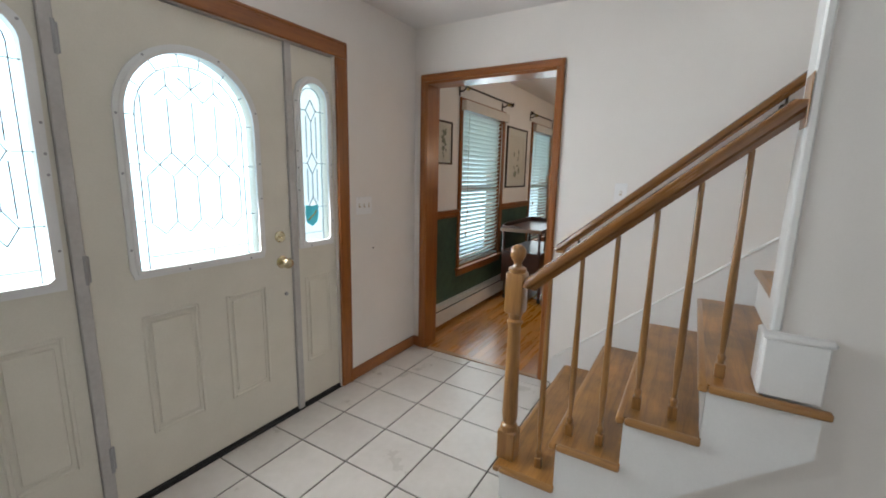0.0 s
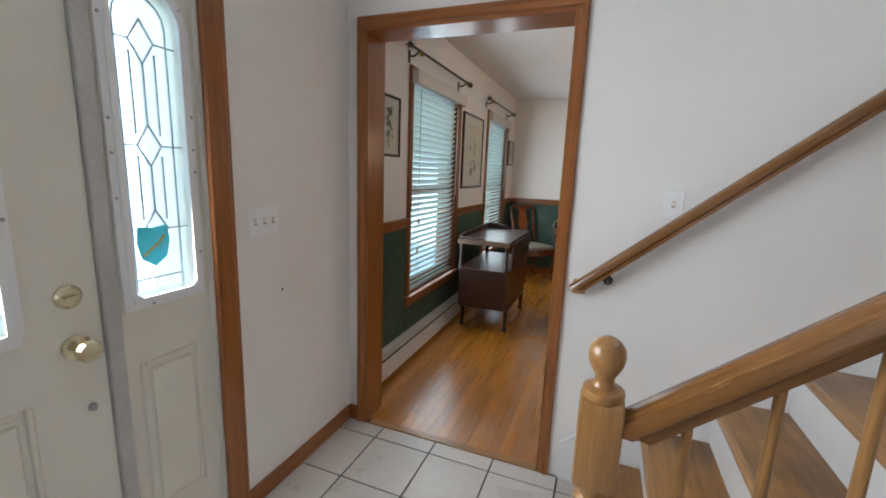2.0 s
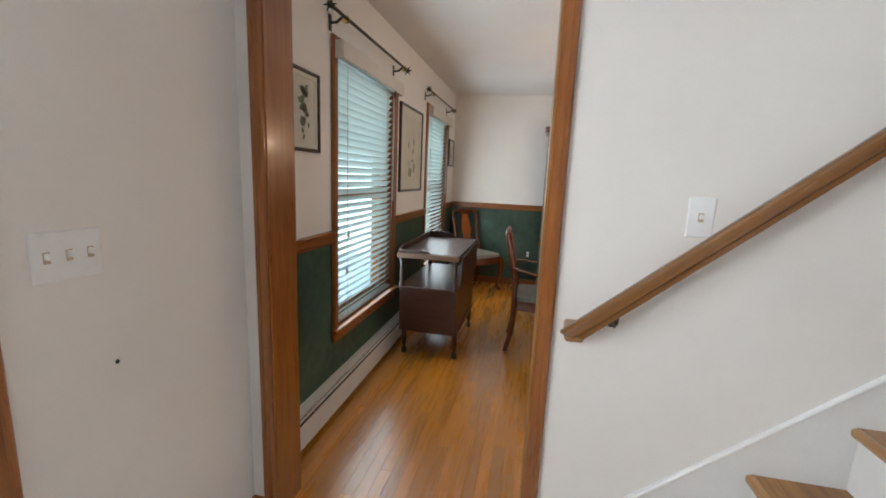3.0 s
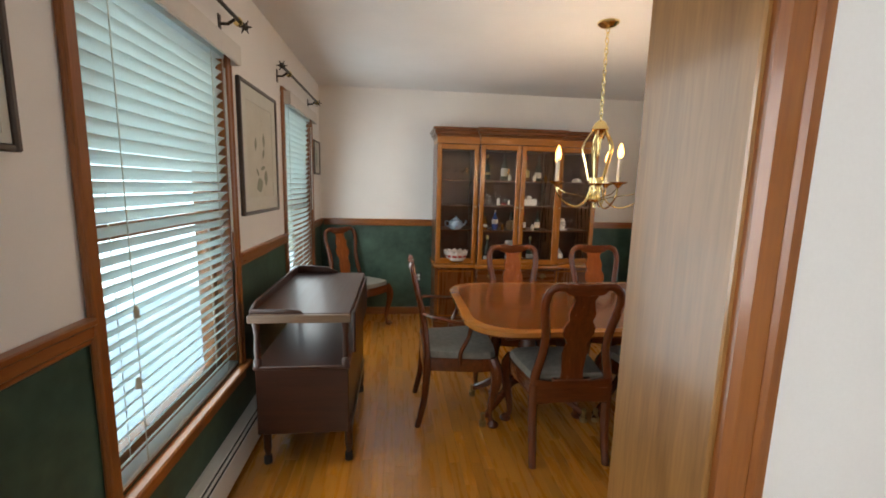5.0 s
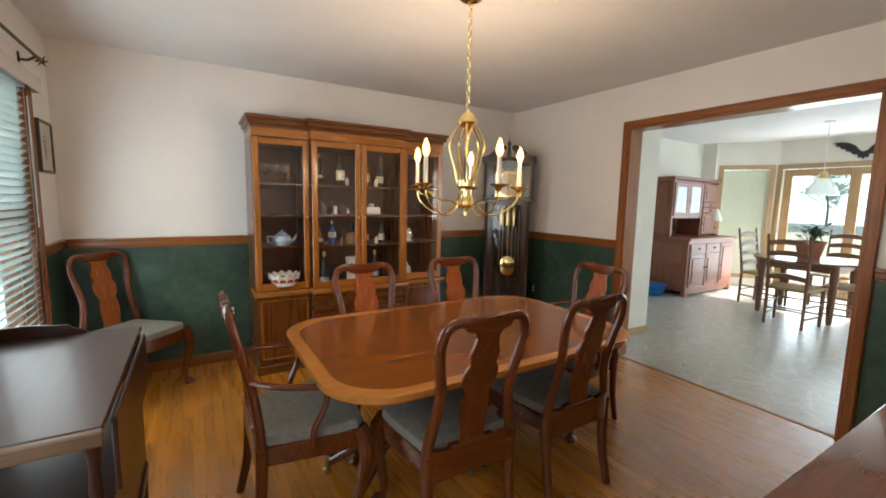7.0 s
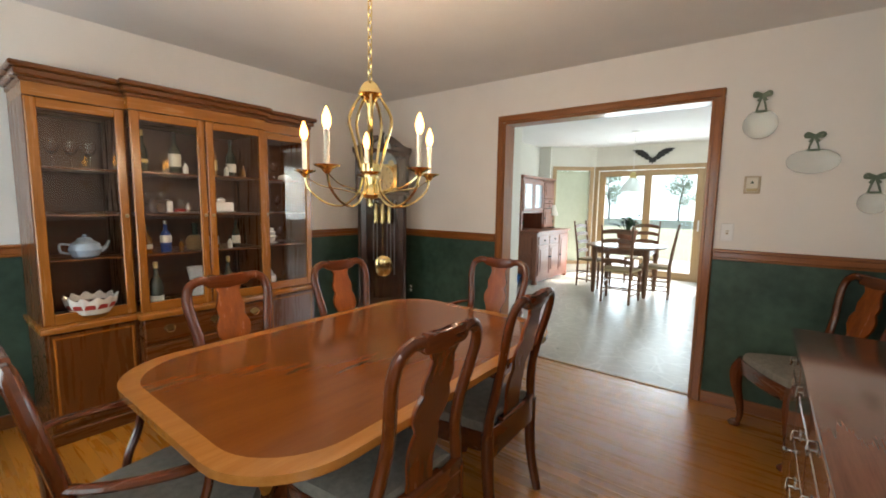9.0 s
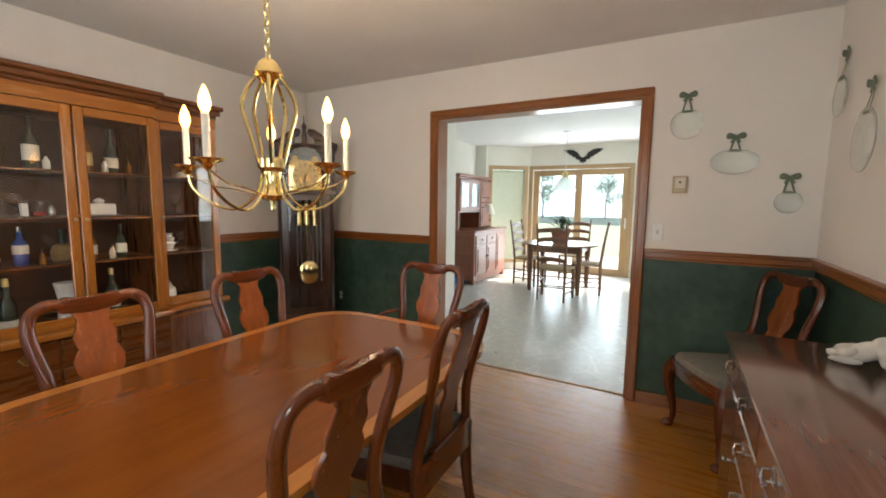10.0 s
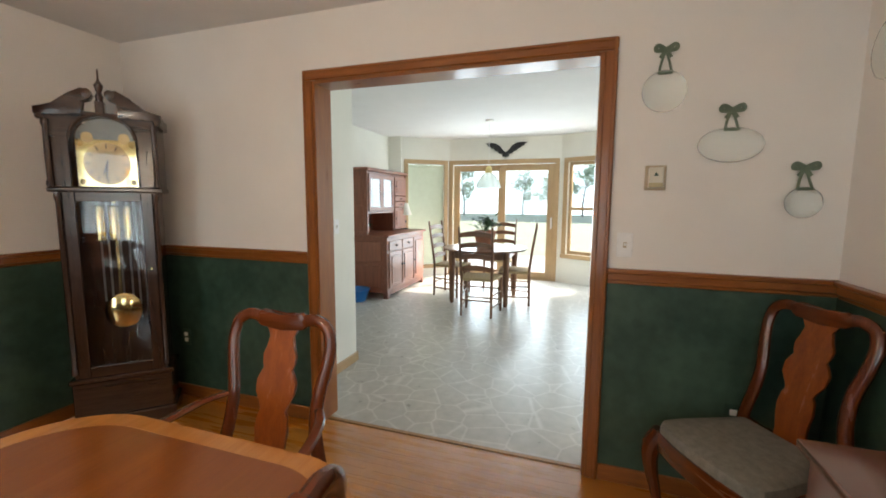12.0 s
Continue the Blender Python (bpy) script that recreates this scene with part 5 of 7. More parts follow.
    for x in (-0.83, -0.422, 0.404, 0.812):
        part("side_panel", B(x, x + 0.018, -0.43, 0, 0.665, 1.859), WALNUT["z"], h)
    return h


CX, CY = 0.52, YH - 0.012
china_cabinet(pose(CX, CY, 0))

# ---- what stands in the china cabinet ----
CHINA = material("white_china", (0.70, 0.69, 0.66), (0.78, 0.77, 0.74), 10, 0.15, 0, 0.0)
BLUEC = material("pale_blue_china", (0.24, 0.32, 0.42), (0.36, 0.45, 0.54), 14, 0.2, 0, 0.02)
REDC = material("red_china_band", (0.30, 0.03, 0.03), (0.42, 0.06, 0.05), 20, 0.2, 0, 0)
DKGLASS = material("dark_bottle_glass", (0.022, 0.028, 0.020), (0.045, 0.052, 0.036), 10, 0.06, 0, 0)
AMBER = material("amber_bottle_glass", (0.14, 0.06, 0.012), (0.22, 0.10, 0.02), 10, 0.08, 0, 0)
BLUEB = material("blue_bottle_glass", (0.03, 0.06, 0.20), (0.06, 0.11, 0.30), 10, 0.08, 0, 0)
LABEL = material("paper_label", (0.52, 0.50, 0.43), (0.64, 0.62, 0.54), 40, 0.7, 0, 0)
WICKER = material("wicker", (0.20, 0.12, 0.05), (0.36, 0.24, 0.11), 60, 0.8, 0, 0.8, dist=0.004)
SILVER = material("silver_plate", (0.60, 0.58, 0.54), (0.72, 0.70, 0.66), 10, 0.15, 1.0, 0.02)
GOLDF = material("gold_foil", (0.55, 0.38, 0.14), (0.68, 0.50, 0.22), 40, 0.3, 1.0, 0.1)


def bottle(x, y, z, hgt, r, body, cap, label, lab_mat=LABEL, lz=(0.17, 0.33)):
    h = thing("bottle", pose(x, y, z), label, "bottle", "bottles in the china cabinet")
    part("body", L([(r * 0.9, 0), (r, 0.008), (r, hgt * 0.52), (r * 0.8, hgt * 0.60), (r * 0.36, hgt * 0.70), (r * 0.32, hgt * 0.90)], 16), body, h)
    part("cap", L([(r * 0.38, hgt * 0.86), (r * 0.40, hgt * 0.98), (r * 0.3, hgt), (0, hgt)], 14), cap, h)
    part("label", L([(r * 1.015, hgt * lz[0]), (r * 1.02, hgt * lz[0] + 0.001), (r * 1.02, hgt * lz[1]), (r * 1.015, hgt * lz[1] + 0.001)], 16), lab_mat, h, "pale paper label")
    return h


def glassware(x, y, z, hgt, r, label, stem=True):
    p = [(r * 0.8, 0), (r * 0.75, 0.004), (0.005, 0.008), (0.004, hgt * 0.45), (r * 0.6, hgt * 0.52), (r, hgt * 0.75), (r * 0.9, hgt), (r * 0.86, hgt), (r * 0.95, hgt * 0.75), (r * 0.5, hgt * 0.55), (0, hgt * 0.53)] if stem else [(r * 0.8, 0), (r, hgt), (r * 0.94, hgt), (r * 0.75, 0.01), (0, 0.01)]
    ob = mesh_object("wine_glass" if stem else "tumbler", L(p, 14), GLASS)
    ob.matrix_basis = pose(x, y, z)
    ob.visible_shadow = False
    return tagged(ob, label, "glass", "glassware in the china cabinet")


S0, S1, S2, S3 = 0.666, 1.011, 1.261, 1.516
yc = CY - 0.33
bottle(0.215, yc, S3, 0.255, 0.030, DKGLASS, GOLDF, "tall slim dark spirit bottle on the top shelf", GOLDF, (0.22, 0.30))
bottle(0.385, yc - 0.03, S3, 0.265, 0.034, DKGLASS, DARK, "dark wine bottle with white label on shelf", LABEL, (0.16, 0.46))
bottle(0.620, yc - 0.02, S3, 0.255, 0.031, AMBER, REDC, "amber whisky bottle on the cabinet shelf", GOLDF, (0.14, 0.42))
bottle(0.745, yc - 0.02, S3, 0.260, 0.033, DKGLASS, DARK, "dark wine bottle on the cabinet shelf", LABEL, (0.12, 0.34))
bottle(0.315, yc - 0.01, S1, 0.205, 0.032, BLUEB, SILVER, "blue-bodied bottle with pale label", LABEL, (0.30, 0.52))
bottle(0.205, yc - 0.03, S1, 0.17, 0.027, AMBER, DARK, "small amber bottle on cabinet shelf")
bottle(0.62, yc, S1, 0.18, 0.029, AMBER, REDC, "amber bottle with cream label", LABEL, (0.15, 0.45))
bottle(0.765, yc - 0.02, S1, 0.20, 0.027, DKGLASS, DARK, "slim black bottle with white label", LABEL, (0.14, 0.42))
bottle(0.235, yc - 0.05, S0, 0.29, 0.036, DKGLASS, GOLDF, "champagne bottle with gold foil neck", LABEL, (0.05, 0.26))
bottle(0.70, yc - 0.02, S0, 0.28, 0.034, DKGLASS, GOLDF, "dark bottle with gold neck on lowest shelf")
bk = thing("wicker_flask", pose(0.495, yc, S1), "squat wicker-wrapped flask on the cabinet shelf", "bottle")
part("basket", L([(0.045, 0), (0.055, 0.01), (0.058, 0.06), (0.045, 0.09), (0.02, 0.10)], 18), WICKER, bk)
part("neck", L([(0.018, 0.095), (0.016, 0.15), (0.02, 0.16), (0.018, 0.185), (0, 0.186)], 14), DKGLASS, bk)
vs = tagged(mesh_object("white_vase", L([(0.038, 0), (0.046, 0.01), (0.044, 0.10), (0.040, 0.13), (0.052, 0.20), (0.056, 0.225), (0.050, 0.225), (0.040, 0.14), (0, 0.13)], 22), CHINA), "tall white china vase on the lowest shelf", "vase")
vs.matrix_basis = pose(0.49, yc, S0)
tp = thing("teapot", pose(-0.10, yc - 0.05, S1), "pale blue patterned china teapot on shelf", "teapot")
part("body", L([(0.035, 0), (0.06, 0.015), (0.075, 0.05), (0.065, 0.085), (0.04, 0.10)], 22), BLUEC, tp)
part("lid", L([(0.042, 0.098), (0.03, 0.115), (0.008, 0.122), (0.012, 0.132), (0, 0.138)], 18), BLUEC, tp)
part("spout", T([(0.065, 0, 0.04), (0.095, 0, 0.06), (0.110, 0, 0.095)], (0.016, 0.011, 0.009), 8), BLUEC, tp)
part("handle", T(smooth_curve([(-0.065, 0, 0.08), (-0.105, 0, 0.085), (-0.105, 0, 0.045), (-0.068, 0, 0.03)], 4), 0.006, 8), BLUEC, tp)
bw = thing("fluted_bowl", pose(-0.09, yc - 0.05, S0), "white bowl with fluted rim and red band", "bowl")
bm = bmesh.new()
rings = []
for r, z in ((0.05, 0), (0.075, 0.015), (0.098, 0.05), (0.112, 0.085), (0.122, 0.125), (0.112, 0.122), (0.09, 0.05), (0.05, 0.02)):
    rings.append([bm.verts.new((r * math.cos(a) * (1 + 0.05 * math.cos(12 * a) * (z > 0.06)), r * math.sin(a) * (1 + 0.05 * math.cos(12 * a) * (z > 0.06)), z + 0.010 * math.cos(12 * a) * (z > 0.1))) for a in [2 * math.pi * k / 72 for k in range(72)]])
for p, q in zip(rings, rings[1:]):
    for k in range(72):
        bm.faces.new((p[k], p[(k + 1) % 72], q[(k + 1) % 72], q[k]))
bm.faces.new(rings[0][::-1]), bm.faces.new(rings[-1])
part("bowl", bm, CHINA, bw)
part("red_band", L([(0.1055, 0.064), (0.109, 0.070), (0.1165, 0.088), (0.1120, 0.090)], 48), REDC, bw, "deep red painted band")
part("foot_band", L([(0.052, 0.001), (0.080, 0.016), (0.090, 0.033), (0.07, 0.03)], 36), AMBER, bw)
ck = thing("cheese_dome", pose(0.66, yc - 0.04, S2), "white china covered butter dish on plate", "dish")
part("plate", L([(0.05, 0), (0.095, 0.008), (0.098, 0.012), (0.05, 0.008), (0, 0.008)], 24), CHINA, ck)
part("cover", B(-0.07, 0.07, -0.045, 0.045, 0.010, 0.075, 0.012, seg=2), CHINA, ck)
part("finial", L([(0.02, 0.075), (0.03, 0.09), (0.012, 0.105), (0, 0.108)], 14), CHINA, ck)
sc = tagged(mesh_object("stacked_cups", L([(0.03, 0), (0.055, 0.01), (0.055, 0.015), (0.025, 0.02), (0.04, 0.055), (0.055, 0.06), (0.03, 0.07), (0.04, 0.095), (0.02, 0.11), (0.03, 0.125), (0, 0.13)], 20), CHINA), "stack of white china pieces on the shelf", "china")
sc.matrix_basis = pose(1.045, yc, S1)
gj = tagged(mesh_object("ginger_jar", L([(0.028, 0), (0.032, 0.01), (0.045, 0.06), (0.042, 0.10), (0.02, 0.12), (0.024, 0.13), (0.01, 0.14), (0.012, 0.152), (0, 0.156)], 20), CHINA), "white lidded porcelain jar on lowest shelf", "jar")
gj.matrix_basis = pose(1.02, yc - 0.02, S0)
for x, z in ((1.02, S3), (1.10, S3), (1.02, S2), (1.12, S2), (0.23, S2), (0.32, S2), (1.14, S1), (1.17, S0)):
    glassware(x, yc + 0.02, z, 0.13, 0.032, "clear stemmed glass on the cabinet shelf")
for x in (-0.20, -0.12, -0.04):
    glassware(x, yc, S3, 0.15, 0.036, "clear goblet on the top shelf")
for x in (0.24, 0.33, 0.40):
    glassware(x, yc - 0.06, S2, 0.09, 0.030, "short clear tumbler on the shelf", False)
pb = thing("glass_rack", pose(0.36, yc - 0.07, S2), "small set with white and red pieces", "box")
part("tray", B(-0.06, 0.06, -0.03, 0.03, 0, 0.010, 0.003), SILVER, pb)
part("packet", B(-0.045, -0.02, -0.015, 0.015, 0.010, 0.075, 0.002), CHINA, pb)
part("packet", B(0.0, 0.05, -0.015, 0.015, 0.010, 0.030, 0.002), REDC, pb)
for x, z in ((-0.16, S2), (0.02, S2)):
    sv = tagged(mesh_object("silver_dish", L([(0.04, 0), (0.075, 0.012), (0.08, 0.016), (0.04, 0.008), (0, 0.008)], 24), SILVER), "shallow silver dish on the shelf", "dish")
    sv.matrix_basis = pose(x, yc - 0.03, z)
for x, z, c in ((0.435, S3, CHINA), (0.695, S3, LABEL), (0.815, S3, AMBER), (0.44, S2, SILVER), (0.385, S1, AMBER), (0.70, S1, LABEL), (0.155, S3, DKGLASS)):
    mj = thing("miniature_bottle", pose(x, yc - 0.06, z), "small liqueur miniature standing among the bottles", "bottle", "miniatures in the china cabinet")
    part("body", L([(0.014, 0), (0.016, 0.004), (0.016, 0.045), (0.007, 0.058), (0.006, 0.070)], 12), c, mj)
    part("cap", L([(0.0075, 0.066), (0.0075, 0.080), (0, 0.081)], 10), DARK, mj)
dm = tagged(mesh_object("small_dome", L([(0.05, 0), (0.05, 0.01), (0.04, 0.03), (0.0, 0.045)], 18), LABEL), "small cream domed dish on shelf", "dish")
dm.matrix_basis = pose(1.16, yc - 0.03, S3)

# ---- longcase clock ----
clk = thing("grandfather_clock", pose(2.155, 6.570, 0, 0, 0, -45) @ Matrix.Diagonal((0.925, 1, 1.02, 1)), "dark cherry grandfather clock with brass dial and pendulum", "clock")
# faces -y, front at y 0
DIAL = material("ivory_dial", (0.52, 0.40, 0.19), (0.62, 0.49, 0.26), 20, 0.5, 0.15, 0)
CGLASS = glass("clock_glass")
part("plinth", B(-0.285, 0.285, -0.012, 0.270, 0, 0.09, 0.008), DARKW["x"], clk)
part("base", B(-0.265, 0.265, 0.005, 0.262, 0.09, 0.30, 0.006), DARKW["x"], clk)
part("base_cap", B(-0.278, 0.278, -0.008, 0.268, 0.30, 0.33, 0.008), DARKW["x"], clk)
part("back", B(-0.235, 0.235, 0.235, 0.255, 0.33, 1.80), DARKW["z"], clk)
for s in (-1, 1):
    a, b = sorted((s * 0.245, s * 0.225))
    part("side", B(a, b, 0.02, 0.255, 0.33, 1.42), DARKW["z"], clk)
    a, b = sorted((s * 0.225, s * 0.165))
    part("trunk_stile", B(a, b, 0.010, 0.035, 0.33, 1.40, 0.003), DARKW["z"], clk)
    col = part("column", L([(0.020, 0), (0.020, 0.03), (0.014, 0.04), (0.016, 0.4), (0.014, 0.98), (0.020, 1.0), (0.020, 1.03)], 14, Matrix.Translation((s * 0.242, 0.012, 0.36))), DARKW["z"], clk)
    a, b = sorted((s * 0.275, s * 0.255))
    part("hood_side", B(a, b, 0.005, 0.262, 1.42, 1.78), DARKW["z"], clk)
    a, b = sorted((s * 0.252, s * 0.170))
    part("hood_stile", B(a, b, 0.006, 0.03, 1.42, 1.78, 0.003), DARKW["z"], clk)
    part("hood_column", L([(0.020, 0), (0.020, 0.025), (0.014, 0.035), (0.016, 0.17), (0.014, 0.31), (0.020, 0.325), (0.020, 0.35)], 14, Matrix.Translation((s * 0.262, -0.010, 1.425))), DARKW["z"], clk)
    # swan-neck
    neck = [(s * 0.305, 0.0), (s * 0.305, 0.035), (s * 0.22, 0.055), (s * 0.15, 0.115), (s * 0.085, 0.150), (s * 0.045, 0.145), (s * 0.032, 0.118), (s * 0.048, 0.092), (s * 0.085, 0.085), (s * 0.092, 0.05), (s * 0.088, 0.02), (s * 0.088, 0.0)]
    part("swan_neck", P(neck, 0.06, Matrix.Translation((0, -0.03, 1.80)), 0.004), DARKW["x"], clk)
    part("cornice_return", B(*sorted((s * 0.300, s * 0.262)), -0.030, 0.265, 1.775, 1.835, 0.006), DARKW["y"], clk)
    part("rosette", L([(0.026, 0), (0.026, 0.008), (0.01, 0.014), (0, 0.014)], 16, Matrix.Translation((s * 0.056, -0.030, 1.922)) @ pose(0, 0, 0, 90)), DARKW["x"], clk)
part("trunk_rail", B(-0.165, 0.165, 0.010, 0.035, 0.33, 0.39, 0.003), DARKW["x"], clk)
part("trunk_rail", B(-0.165, 0.165, 0.010, 0.035, 1.345, 1.40, 0.003), DARKW["x"], clk)
part("waist_moulding", B(-0.285, 0.285, -0.015, 0.268, 1.395, 1.425, 0.008), DARKW["x"], clk)
ang = [radians(180 * k / 16) for k in range(17)]
spand = [(-0.262, 1.69), (-0.262, 1.83), (0.262, 1.83), (0.262, 1.69), (0.150, 1.69)] + [(0.150 * math.cos(a), 1.69 + 0.118 * math.sin(a)) for a in ang[1:-1]] + [(-0.150, 1.69)]
part("hood_arch", P(spand, 0.03, Matrix.Translation((0, 0.0, 0))), DARKW["x"], clk)
part("arch_moulding", T([(0.163 * math.cos(a), -0.004, 1.69 + 0.130 * math.sin(a)) for a in ang], 0.009, 8), DARKW["x"], clk)
part("hood_top", B(-0.285, 0.285, -0.01, 0.26, 1.81, 1.83), DARKW["x"], clk)
part("finial", L([(0.016, 0), (0.022, 0.03), (0.012, 0.05), (0.020, 0.07), (0.024, 0.09), (0.010, 0.11), (0.005, 0.125), (0.005, 0.165), (0, 0.18)], 14, Matrix.Translation((0, -0.005, 1.885))), DARKW["z"], clk)
part("finial_block", B(-0.022, 0.022, -0.025, 0.02, 1.82, 1.89, 0.004), DARKW["z"], clk)
dl = part("dial_plate", B(-0.150, 0.150, 0.055, 0.060, 1.43, 1.69), BRASS, clk, "engraved brass dial plate")
part("moon_arch", P([(0.150 * math.cos(a), 1.69 + 0.116 * math.sin(a)) for a in ang], 0.004, Matrix.Translation((0, 0.056, 0))), material("moon_dial_paint", (0.10, 0.14, 0.17), (0.28, 0.32, 0.32), 12, 0.4, 0, 0), dl)
for s in (-1, 1):
    part("moon_hump", L([(0.030, 0), (0.030, 0.002), (0, 0.002)], 20, Matrix.Translation((s * 0.092, 0.055, 1.70)) @ pose(0, 0, 0, 90)), DIAL, dl)
dm_ = Matrix.Translation((0, 0.055, 1.558)) @ pose(0, 0, 0, 90)
part("chapter_ring", L([(0.075, 0.001), (0.075, 0.005), (0.118, 0.005), (0.118, 0.001)], 40, dm_), DIAL, dl, "ivory chapter ring")
for k in range(12):
    a = radians(30 * k)
    part("numeral", B(-0.003, 0.003, -0.003, 0.0, 0.083, 0.108, m=Matrix.Translation((0, 0.0505, 1.558)) @ Matrix.Rotation(a, 4, "Y")), DARK, dl)
for ln, an in ((0.062, 200), (0.09, 185)):
    part("hand", B(-0.003, 0.003, -0.003, 0, -0.015, ln, m=Matrix.Translation((0, 0.047 - ln * 0.02, 1.558)) @ Matrix.Rotation(radians(an), 4, "Y")), DARK, dl)
for s in (-1, 1):
    for z in (1.455, 1.665):
        part("spandrel", L([(0.016, 0), (0.012, 0.003), (0, 0.004)], 8, Matrix.Translation((s * 0.128, 0.055, z)) @ pose(0, 0, 0, 90)), GOLDF, dl)
for s in (-1, 0, 1):
    w = part("weight", L([(0.0, 0), (0.008, 0.0), (0.029, 0.012), (0.030, 0.20), (0.026, 0.212), (0.008, 0.216), (0.004, 0.225)], 18, Matrix.Translation((s * 0.075, 0.10, 1.11))), BRASS, clk, "polished brass clock weight")
    part("cable", T([(s * 0.075, 0.10, 1.33), (s * 0.075, 0.10, 1.40)], 0.002, 6), STEEL, w)
pd = part("pendulum_rod", B(-0.008, 0.008, 0.118, 0.124, 0.70, 1.40), BRASS, clk)
part("pendulum_bob", L([(0.010, 0), (0.098, 0.004), (0.106, 0.010), (0.096, 0.016), (0.0, 0.024)], 36, Matrix.Translation((0.01, 0.122, 0.690)) @ pose(0, 0, 0, 90)), BRASS, pd, "round brass pendulum bob")
for k, x in enumerate((-0.10, -0.06, 0.0, 0.05, 0.09, 0.13)):
    part("chime_rod", L([(0.006, 0), (0.006, 0.62 + 0.03 * k)], 8, Matrix.Translation((x, 0.19, 1.36 - 0.62 - 0.03 * k))), STEEL, clk)
pn = part("trunk_pane", B(-0.166, 0.166, 0.020, 0.023, 0.388, 1.347), CGLASS, clk)
pn.visible_shadow = False
pn = part("hood_pane", P([(-0.17, 1.425), (0.17, 1.425), (0.17, 1.69)] + [(0.17 * math.cos(a), 1.69 + 0.118 * math.sin(a)) for a in ang[1:-1]] + [(-0.17, 1.69)], 0.003, Matrix.Translation((0, 0.016, 0))), CGLASS, clk)
pn.visible_shadow = False
part("keyhole", L([(0.008, 0), (0.006, 0.003), (0, 0.003)], 10, Matrix.Translation((0.195, 0.010, 0.95)) @ pose(0, 0, 0, 90)), BRASS, clk)

# ---- tea cart ----
cart = thing("tea_cart", Matrix(), "dark mahogany tea cart with galleried top and lower cabinet", "cart")
x0, x1, y0, y1 = -1.375, -0.915, 4.385, 5.325
WORN = wood("worn_pale_edge", (0.085, 0.042, 0.020), (0.19, 0.11, 0.058), "x", 0.45, 0.1)
part("top", B(x0, x1, y0 + 0.012, y1, 0.818, 0.836, 0.004), CARTW["y"], cart, "glossy dark top board")
part("front_edge", B(x0 - 0.004, x1 + 0.004, y0 - 0.012, y0 + 0.012, 0.795, 0.834, 0.004), WORN, cart, "worn pale front rail")
gal = P([(0, 0), (0.94, 0), (0.94, 0.035), (0.90, 0.05), (0.10, 0.04), (0.04, 0.03), (0, 0.012)], 0.014, Matrix.Translation((x0 + 0.014, y0 + 0.01, 0.836)) @ pose(0, 0, 0, 0, 0, 90), 0.003)
part("side_gallery", gal, CARTW["y"], cart)
gal = P([(0, 0), (0.28, 0), (0.27, 0.015), (0.24, 0.02), (0.22, 0.04), (0.10, 0.052), (0, 0.05)], 0.014, Matrix.Translation((x0 + 0.002, y1 - 0.016, 0.836)), 0.003)
part("end_gallery", gal, CARTW["x"], cart)
gal = P([(0, 0), (0.24, 0), (0.23, 0.012), (0.21, 0.016), (0.18, 0.02), (0, 0.022)], 0.012, Matrix.Translation((x0 + 0.002, y0 + 0.012, 0.836)), 0.003)
part("end_gallery", gal, CARTW["x"], cart)
for s, x in ((0, x0 + 0.025), (1, x1 - 0.025)):
    for y in (y0 + 0.03, y1 - 0.04):
        part("post", L([(0.020, 0.56), (0.020, 0.60), (0.013, 0.61), (0.016, 0.66), (0.012, 0.72), (0.016, 0.76), (0.020, 0.775), (0.022, 0.82)], 14, Matrix.Translation((x, y, 0))), CARTW["z"], cart)
        part("leg", L([(0.012, 0.05), (0.020, 0.09), (0.020, 0.22)], 12, Matrix.Translation((x, y + (0.09 if y < 5 else -0.05), 0))), CARTW["z"], cart)
        part("caster", L([(0.010, 0), (0.020, 0.004), (0.020, 0.045), (0.010, 0.052)], 12, Matrix.Translation((x, y + (0.09 if y < 5 else -0.05), 0))), DARK, cart)
part("shelf", B(x0 + 0.005, x1 - 0.005, y0 + 0.012, y1 - 0.02, 0.555, 0.575, 0.004), CARTW["y"], cart, "glossy lower shelf")
part("cabinet_body", B(x0 + 0.012, x1 - 0.012, y0 + 0.02, y1 - 0.03, 0.22, 0.555, 0.004), CARTW["x"], cart)
part("side_rail", B(x1 - 0.012, x1 - 0.002, y0 + 0.05, y1 - 0.06, 0.20, 0.24, 0.003), CARTW["y"], cart)
part("apron_rail", B(x1 - 0.035, x1 - 0.010, y0 + 0.03, y1 - 0.03, 0.79, 0.818, 0.003), CARTW["y"], cart)
part("far_rail", B(x0 + 0.02, x1 - 0.02, y1 - 0.05, y1 - 0.03, 0.79, 0.818, 0.003), CARTW["x"], cart)
part("drop_leaf", B(x1 + 0.002, x1 + 0.016, y0 + 0.10, y1 - 0.05, 0.60, 0.815, 0.004), CARTW["y"], cart, "hanging drop leaf")

# ---- sideboard ----
SB = {a: wood("sideboard_mahogany_" + a, (0.120, 0.044, 0.024), (0.200, 0.076, 0.043), a, 0.20, 0.9) for a in "xyz"}
sb = thing("sideboard", pose(0.90, YB + 0.006, 0) @ Matrix.Diagonal((1.05, 0.966, 1, 1)), "red-brown mahogany sideboard with drawers against the green wall", "sideboard")
part("top", B(-0.735, 0.735, 0.0, 0.505, 0.800, 0.824, 0.006, seg=2), SB["x"], sb, "polished sideboard top")
part("body", B(-0.715, 0.715, 0.0, 0.470, 0.10, 0.800), SB["z"], sb)
part("plinth", B(-0.720, 0.720, 0.0, 0.480, 0.0, 0.10, 0.006), SB["x"], sb)
